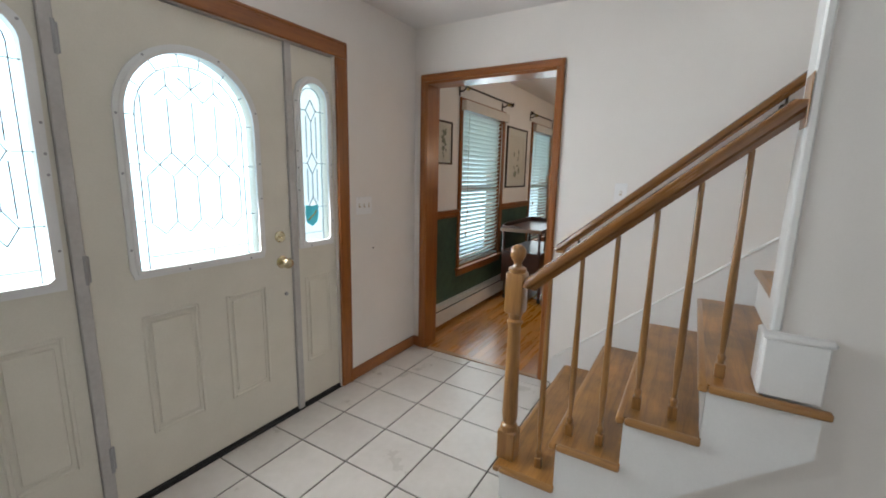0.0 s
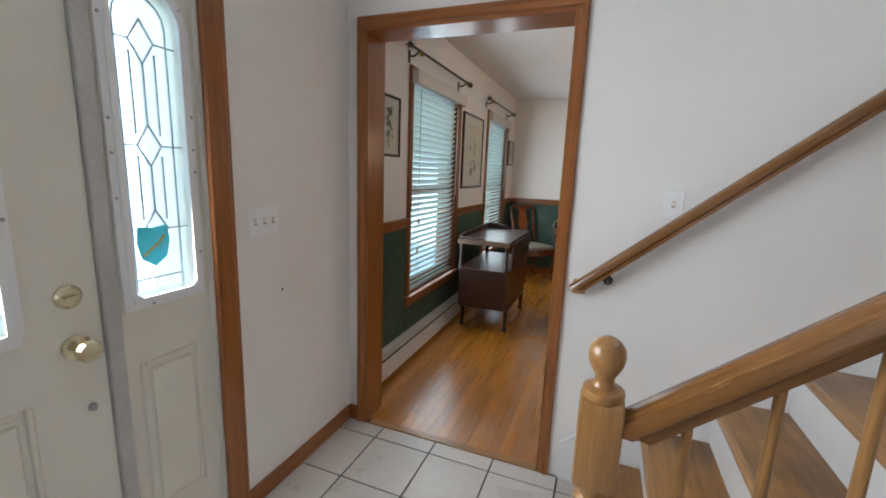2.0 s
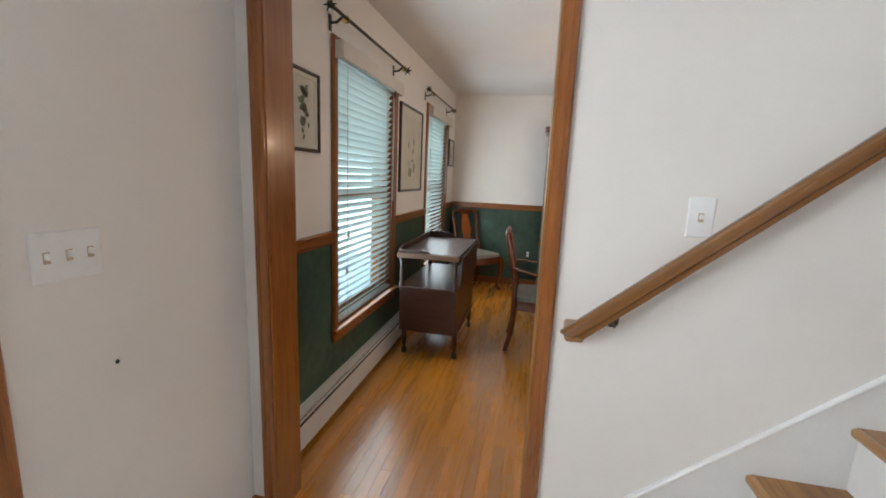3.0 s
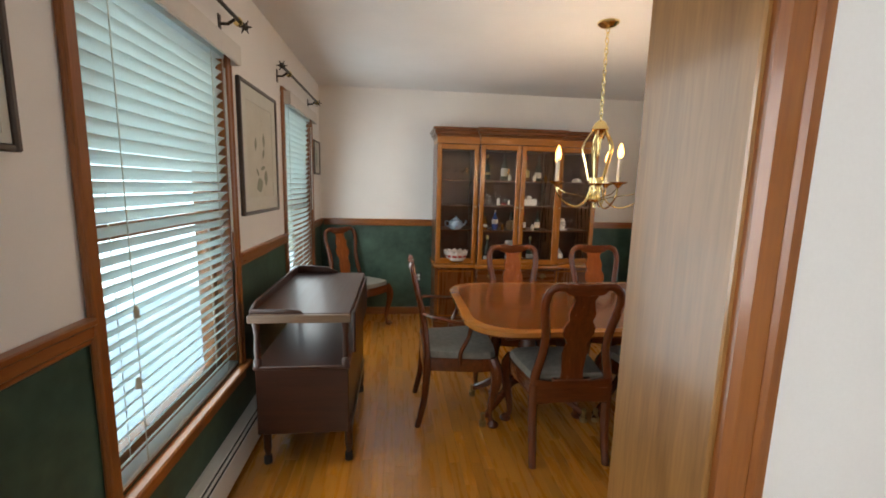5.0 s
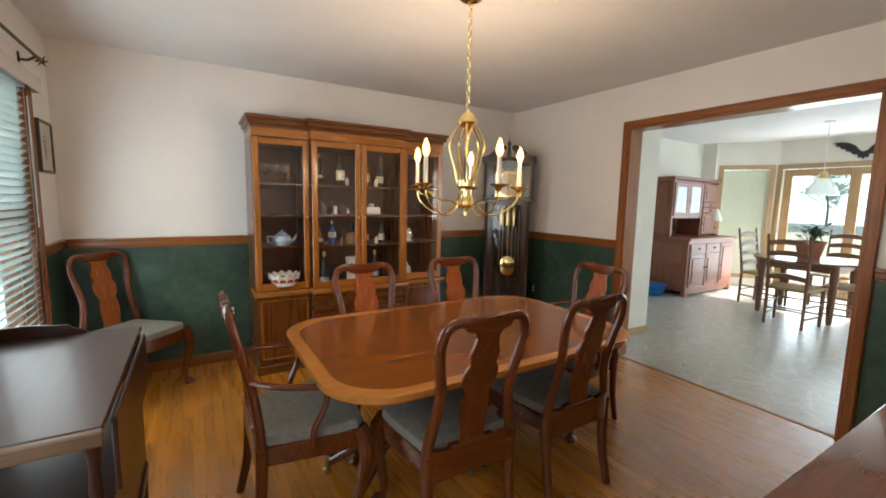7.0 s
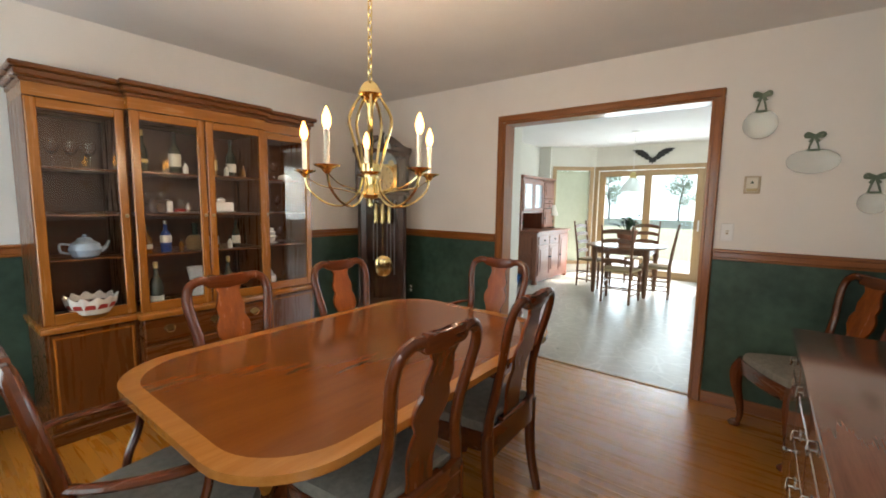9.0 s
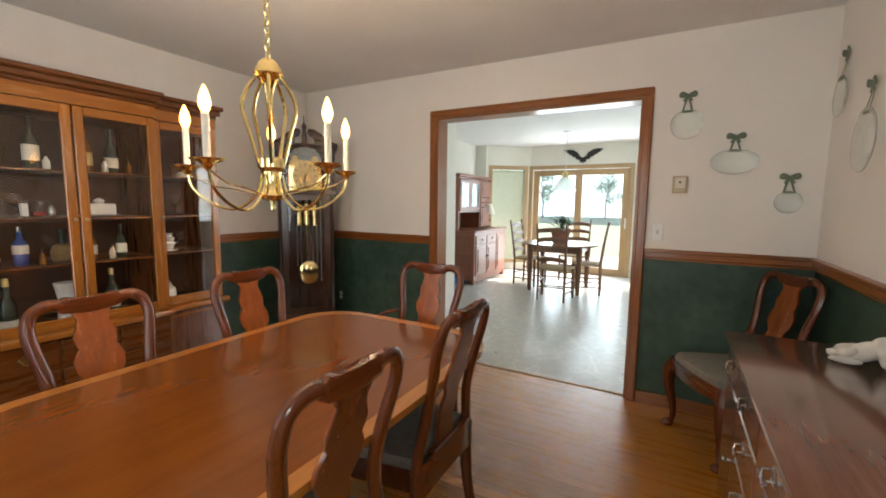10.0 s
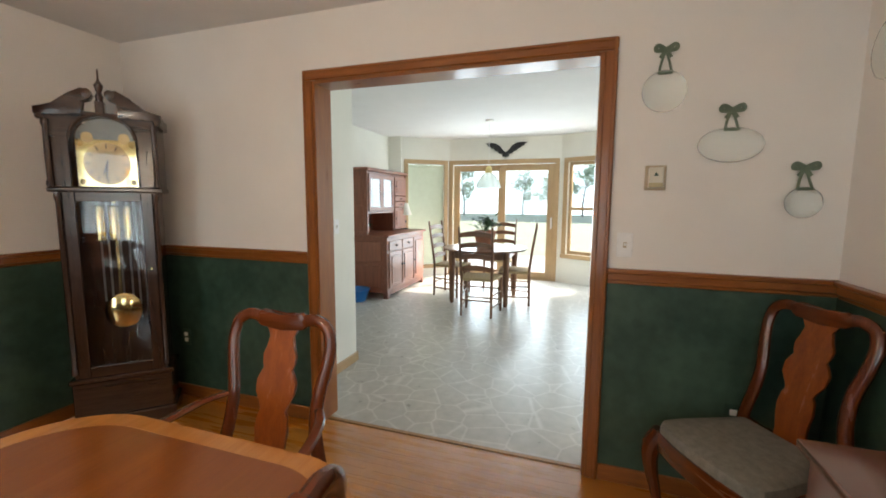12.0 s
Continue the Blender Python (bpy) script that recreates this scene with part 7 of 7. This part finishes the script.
def leafy_plant(m, n, spread, high, ln, pot, label, name="potted_plant"):
    h = thing(name, m, label, "plant")
    pr, ph, pm = pot
    part("pot", L([(pr * 0.7, 0), (pr * 0.95, ph * 0.85), (pr, ph * 0.86), (pr, ph), (pr * 0.88, ph), (pr * 0.8, ph * 0.85), (0, ph * 0.85)], 22), pm, h)
    rnd = random.Random(n)
    st, lf = bmesh.new(), bmesh.new()
    for k in range(n):
        a, t = rnd.uniform(0, 2 * math.pi), rnd.uniform(0.15, 1)
        tip = Vector((spread * t * math.cos(a), spread * t * math.sin(a), ph + high * rnd.uniform(0.35, 1.0) * (1.15 - 0.6 * t)))
        mid = Vector((tip.x * 0.4, tip.y * 0.4, ph + (tip.z - ph) * 0.75))
        tube(st, [(tip.x * 0.1, tip.y * 0.1, ph * 0.85), mid, tip], (0.004, 0.003, 0.001), 5)
        for j in range(5):
            p = mid.lerp(tip, j / 4)
            d = Vector((rnd.uniform(-1, 1), rnd.uniform(-1, 1), rnd.uniform(-0.3, 0.6))).normalized()
            w = d.cross(Vector((0, 0, 1))).normalized() * ln * 0.22
            q = [p, p + d * ln * 0.35 + w, p + d * ln * 0.7 + w * 0.8 - Vector((0, 0, 0.01)), p + d * ln - Vector((0, 0, 0.02)), p + d * ln * 0.7 - w * 0.8 - Vector((0, 0, 0.01)), p + d * ln * 0.35 - w]
            lf.faces.new([lf.verts.new(v) for v in q])
    part("stems", st, GREENP, h)
    part("foliage", lf, GREENP, h, "green leaves")
    return h


leafy_plant(pose(6.18, 5.27, 0.752), 26, 0.30, 0.26, 0.10, (0.16, 0.23, TERRA), "leafy plant in a terracotta pot on kitchen table")
tagged(leafy_plant(pose(6.02, 7.05, 0.911), 12, 0.12, 0.12, 0.08, (0.06, 0.07, TERRA), "small green plant in the hutch niche"), "", "plant")
lamp = thing("table_lamp", pose(6.98, 6.86, 0.911), "table lamp with pale shade on dark turned base", "lamp")
part("base", L([(0.07, 0), (0.07, 0.015), (0.02, 0.03), (0.03, 0.09), (0.045, 0.13), (0.02, 0.19), (0.012, 0.26)], 18), DARK, lamp)
part("shade", L([(0.13, 0.24), (0.065, 0.44), (0.063, 0.44), (0.127, 0.24)], 24), LABEL, lamp)
part("finial", L([(0.008, 0.44), (0.010, 0.46), (0, 0.47)], 10), BRASS, lamp)
BLUEP = material("blue_plastic", (0.01, 0.13, 0.42), (0.02, 0.19, 0.52), 12, 0.35, 0, 0)
bowl = tagged(mesh_object("blue_bowl", L([(0.13, 0), (0.15, 0.01), (0.20, 0.16), (0.205, 0.165), (0.195, 0.165), (0.14, 0.02), (0, 0.02)], 30), BLUEP), "blue plastic bowl on the kitchen floor", "bowl")
bowl.matrix_basis = pose(5.47, 6.93, 0.0031)

KT = {a: wood("kitchen_oak_" + a, (0.10, 0.042, 0.018), (0.20, 0.090, 0.040), a, 0.35, 0.3) for a in "xyz"}
kt = thing("kitchen_table", pose(6.18, 5.27, 0.003), "round brown oak kitchen table on four turned legs", "table")
part("tabletop", L([(0.54, 0.715), (0.575, 0.722), (0.58, 0.736), (0.572, 0.746), (0, 0.747)], 48), KT["x"], kt)
for sx in (-1, 1):
    for sy in (-1, 1):
        part("leg", L([(0.024, 0), (0.032, 0.05), (0.036, 0.20), (0.042, 0.40), (0.034, 0.50), (0.044, 0.53), (0.044, 0.715)], 14, Matrix.Translation((sx * 0.35, sy * 0.37, 0))), KT["z"], kt)
for a, b, c, d in ((-0.35, 0.35, -0.38, -0.36), (-0.35, 0.35, 0.36, 0.38), (-0.36, -0.34, -0.36, 0.36), (0.34, 0.36, -0.36, 0.36)):
    part("apron", B(a, b, c, d, 0.62, 0.715), KT["x"], kt)
RUSH = material("woven_rush", (0.26, 0.19, 0.10), (0.40, 0.31, 0.18), 40, 0.85, 0, 0.6, (1, 6, 1), dist=0.004)


def ladder_chair(m):
    """Faces +y."""
    h = thing("ladderback_chair", m, "brown wooden ladder-back kitchen chair with woven rush seat", "chair", "kitchen chairs")
    for s in (-1, 1):
        part("rear_post", T([(s * 0.185, -0.20, 0), (s * 0.185, -0.19, 0.45), (s * 0.195, -0.225, 0.75), (s * 0.20, -0.275, 1.06)], (0.016, 0.018, 0.017, 0.013), 8), KT["z"], h)
        part("finial", L([(0.010, 0), (0.016, 0.015), (0.010, 0.035), (0, 0.04)], 10, Matrix.Translation((s * 0.20, -0.275, 1.055))), KT["z"], h)
        part("front_leg", L([(0.014, 0), (0.019, 0.10), (0.017, 0.30), (0.020, 0.46)], 10, Matrix.Translation((s * 0.225, 0.19, 0))), KT["z"], h)
        for z in (0.12, 0.26):
            part("side_rung", T([(s * 0.185, -0.195, z), (s * 0.225, 0.19, z)], 0.010, 8), KT["y"], h)
    for z in (0.15, 0.29):
        part("front_rung", T([(-0.225, 0.19, z), (0.225, 0.19, z)], 0.010, 8), KT["x"], h)
    part("back_rung", T([(-0.185, -0.195, 0.20), (0.185, -0.195, 0.20)], 0.010, 8), KT["x"], h)
    for z, y in ((0.58, -0.205), (0.72, -0.222), (0.86, -0.243), (0.99, -0.264)):
        o = [(-0.185, 0.0), (-0.10, 0.012), (0, 0.018), (0.10, 0.012), (0.185, 0.0), (0.185, 0.055), (0.10, 0.072), (0, 0.080), (-0.10, 0.072), (-0.185, 0.055)]
        part("back_slat", P(o, 0.012, Matrix.Translation((0, y - 0.006, z - 0.03))), KT["x"], h)
    part("seat", slab([(-0.20, -0.20), (0.20, -0.20), (0.245, 0.21), (-0.245, 0.21)], 0.435, 0.470, 0.012), RUSH, h, "woven rush seat")
    return h


kc = ladder_chair(pose(5.43, 5.15, 0.003, 0, 0, -90))
copy_thing(kc, pose(6.33, 5.80, 0.003, 0, 0, 172))
copy_thing(kc, pose(6.14, 4.83, 0.003, 0, 0, 6))
copy_thing(kc, pose(7.12, 5.22, 0.003, 0, 0, 90))
pen = thing("pendant_lamp", pose(6.30, 5.26, 0), "clear ribbed glass pendant lamp over kitchen table", "lamp")
part("ceiling_cup", L([(0.06, KC - 0.001), (0.055, KC - 0.02), (0.01, KC - 0.03), (0, KC - 0.03)], 18), WHITE, pen)
part("cord", T([(0, 0, KC - 0.03), (0, 0, 1.88)], 0.004, 6), WHITE, pen)
part("cap", L([(0.012, 1.885), (0.045, 1.86), (0.055, 1.79), (0.05, 1.785)], 18), BRASS, pen)
SHG = glass("ribbed_shade_glass", 0.25, (0.95, 1.0, 0.97), 1.4)
SHG.node_tree.nodes["Principled BSDF"].inputs["Transmission Weight"].default_value = 0.45
part("shade", L([(0.05, 1.79), (0.09, 1.76), (0.15, 1.66), (0.175, 1.575), (0.171, 1.575), (0.146, 1.66), (0.086, 1.757), (0.047, 1.787)], 28), SHG, pen, "clear glass shade").visible_shadow = False
EAG = material("black_cast_metal", (0.010, 0.010, 0.010), (0.03, 0.03, 0.03), 30, 0.5, 0.3, 0.3)
wing = [(0.0, 0.0), (0.05, 0.03), (0.10, 0.10), (0.18, 0.15), (0.28, 0.165), (0.37, 0.15), (0.31, 0.125), (0.33, 0.105), (0.26, 0.09), (0.27, 0.065), (0.20, 0.05), (0.20, 0.02), (0.14, 0.01), (0.12, -0.03), (0.06, -0.035), (0.055, -0.09), (0.02, -0.075), (0.0, -0.11)]
eo = wing + [(-x, z) for x, z in wing[::-1][1:-1]]
eg = tagged(mesh_object("eagle_plaque", P(eo, 0.03, pose(7.899, 5.31, 2.255, 0, 0, -90) @ pose(0, -0.03, 0)), EAG), "black spread-wing metal eagle plaque above sliding door", "wall decoration")

# ---- outside ----
GRASS = material("lawn", (0.27, 0.30, 0.20), (0.36, 0.39, 0.28), 1.5, 0.9, 0, 0.5, fine=40, dist=0.02)
setting("ground", B(-400, 400, -400, 400, -0.55, -0.45), GRASS, "lawn round the house reaching to the horizon", "ground")
# added slab: its pale blue makes the view through the blinds bright
PALE_SLAB = material("pale_blue_slab", (0.40, 0.46, 0.50), (0.50, 0.56, 0.60), 5, 0.6, 0, 0.1, (1, 10, 1))
setting("porch_floor", B(-4.0, -1.81, -6, 13, -0.44, -0.20), PALE_SLAB, "pale slab added over the lawn to brighten the window view", "ground")
DECK = material("weathered_deck", (0.50, 0.48, 0.45), (0.62, 0.60, 0.56), 6, 0.7, 0, 0.2, (1, 8, 1))
dk = thing("deck", Matrix(), "pale weathered wooden deck outside the sliding door", "deck")
for k in range(26):
    part("board", B(8.03 + 0.145 * k, 8.03 + 0.145 * k + 0.138, 2.6, 8.0, -0.11, -0.07, 0.004), DECK, dk)
part("frame", B(8.04, 11.75, 2.65, 7.95, -0.46, -0.111), DECK, dk)
BARK = material("bark", (0.16, 0.14, 0.12), (0.26, 0.24, 0.21), 10, 0.9, 0, 0.8, (1, 1, 0.2), dist=0.02)
FOL = material("tree_foliage", (0.16, 0.22, 0.14), (0.26, 0.32, 0.22), 3, 0.7, 0, 0.1, vary=0.2)
ft = FOL.node_tree
ftl, fmx = ft.nodes.new("ShaderNodeBsdfTranslucent"), ft.nodes.new("ShaderNodeMixShader")
ftl.inputs["Color"].default_value = (0.46, 0.56, 0.40, 1)
fmx.inputs[0].default_value = 0.6
ft.links.new(ft.nodes["Principled BSDF"].outputs[0], fmx.inputs[1])
ft.links.new(ftl.outputs[0], fmx.inputs[2])
ft.links.new(fmx.outputs[0], ft.nodes["Material Output"].inputs["Surface"])


def tree(x, y, high, seed, label):
    rnd = random.Random(seed)
    h = thing("tree", pose(x, y, -0.46), label, "tree", "garden trees")
    tr = bmesh.new()
    top = Vector((rnd.uniform(-0.4, 0.4), rnd.uniform(-0.4, 0.4), high * 0.8))
    tube(tr, [(0, 0, 0), (0.03, 0.02, high * 0.25), top * 0.6, top], (high * 0.018, high * 0.015, high * 0.009, 0.02), 10)
    lf = bmesh.new()
    for k in range(16):
        z = high * rnd.uniform(0.28, 0.8)
        a = rnd.uniform(0, 2 * math.pi)
        r = high * 0.30 * (1.1 - z / high)
        tip = Vector((r * 1.4 * math.cos(a), r * 1.4 * math.sin(a), z + high * rnd.uniform(0.05, 0.2)))
        root = Vector((top.x * z / top.z, top.y * z / top.z, z))
        tube(tr, [root, root.lerp(tip, 0.5) + Vector((0, 0, 0.1)), tip], (high * 0.006, high * 0.0035, 0.008), 6)
        for j in range(90):
            c = root.lerp(tip, rnd.uniform(0.35, 1.1)) + Vector((rnd.gauss(0, 1), rnd.gauss(0, 1), rnd.gauss(0, 0.8))) * high * 0.055
            d = Vector((rnd.gauss(0, 1), rnd.gauss(0, 1), rnd.gauss(0, 1))).normalized() * high * rnd.uniform(0.012, 0.024)
            w = d.orthogonal().normalized() * d.length * 0.6
            lf.faces.new([lf.verts.new(p) for p in (c - d, c + w, c + d, c - w)])
    part("trunk", tr, BARK, h)
    part("crown", lf, FOL, h)
    return h


for i, (x, y, hg) in enumerate(((54, 19, 7), (56, 11.5, 6), (55, 4.0, 7), (57, 26, 8), (56, -3.0, 7), (58, 8.0, 6))):
    tree(x, y, hg, 40 + i, "leafy garden tree beyond the lawn")
# plain emissive sheets added outside, their glow stands in for overbright daylight
FRONT_GLOW = glow("front_backdrop_glow", (0.66, 0.88, 1.0), 0.90)
GARDEN_GLOW = glow("garden_backdrop_glow", (0.82, 0.94, 1.0), 0.82)
setting("backdrop_garden", B(62, 62.5, -40, 60, -0.45, 26), GARDEN_GLOW, "plain glowing backdrop added beyond the garden for a bright distance", "backdrop")
setting("backdrop_front_yard", B(-4.2, -4.0, -7, 14, -0.45, 6), FRONT_GLOW, "plain glowing backdrop added before the house in place of daylight", "backdrop")

# ---- floor pieces ----
TP = 0.312
tile_bm = B(-TP / 2 + 0.0038, TP / 2 - 0.0038, -TP / 2 + 0.0038, TP / 2 - 0.0038, -0.006, 0.0, 0.0015)
tiles = bpy.data.objects["floor_foyer"]
tile_mesh = None
for i in range(-3, 11):
    for j in range(-13, 4):
        cx, cy = -0.598 + TP * (i + 0.5), 1.775 + TP * (j + 0.5)
        xa, xb, ya, yb = max(cx - TP / 2, -1.45), min(cx + TP / 2, 2.59), max(cy - TP / 2, -2.05), min(cy + TP / 2, YA - 0.006)
        if xb - xa < 0.03 or yb - ya < 0.03:
            continue
        if xb - xa > TP - 0.001 and yb - ya > TP - 0.001:
            if tile_mesh is None:
                o = part("tile", tile_bm, TILE, tiles)
                tile_mesh = o.data
            else:
                o = new("tile", tile_mesh)
                o.parent = tiles
            o.matrix_basis = pose(cx, cy, 0.0)
        else:
            part("tile", B(xa + 0.0038, xb - 0.0038, ya + 0.0038, yb - 0.0038, -0.006, 0.0, 0.0015), TILE, tiles)
rnd = random.Random(12)
sub = bpy.data.objects["subfloor_dining"]
SW = 0.0572
x, near, rest = -1.50, 0, bmesh.new()
strip_meshes = {}
while x < 2.64:
    y = YA + 0.04 - rnd.uniform(0, 0.6)
    while y < YH:
        ln = rnd.choice((0.45, 0.6, 0.75, 0.9, 1.1))
        ya, yb = max(y, YA + 0.042), min(y + ln, YH - 0.001)
        y += ln
        if yb - ya < 0.02:
            continue
        w = min(SW, 2.638 - x)
        if near < 300 and (x < 1.5 or 3.3 < yb < 5.6):
            key = round(yb - ya, 2)
            full = w > SW - 0.001 and ya > YA + 0.1 and yb < YH - 0.01
            if full and key in strip_meshes:
                o = new("floor_strip", strip_meshes[key])
                o.parent = sub
            else:
                o = part("floor_strip", B(-w / 2 + 0.00025, w / 2 - 0.00025, -(yb - ya) / 2 + 0.00025, (yb - ya) / 2 - 0.00025, -0.006, 0.0, 0.0004), PLANK, sub)
                if full:
                    strip_meshes[key] = o.data
            o.matrix_basis = pose(x + w / 2, (ya + yb) / 2, 0)
            near += 1
        else:
            box(rest, x + 0.00025, x + w - 0.00025, ya + 0.00025, yb - 0.00025, -0.006, 0.0)
    x += SW
r_ = part("floor_strips_far", rest, PLANK, sub, "oak floor strips")
r_["kind"] = "stuff"
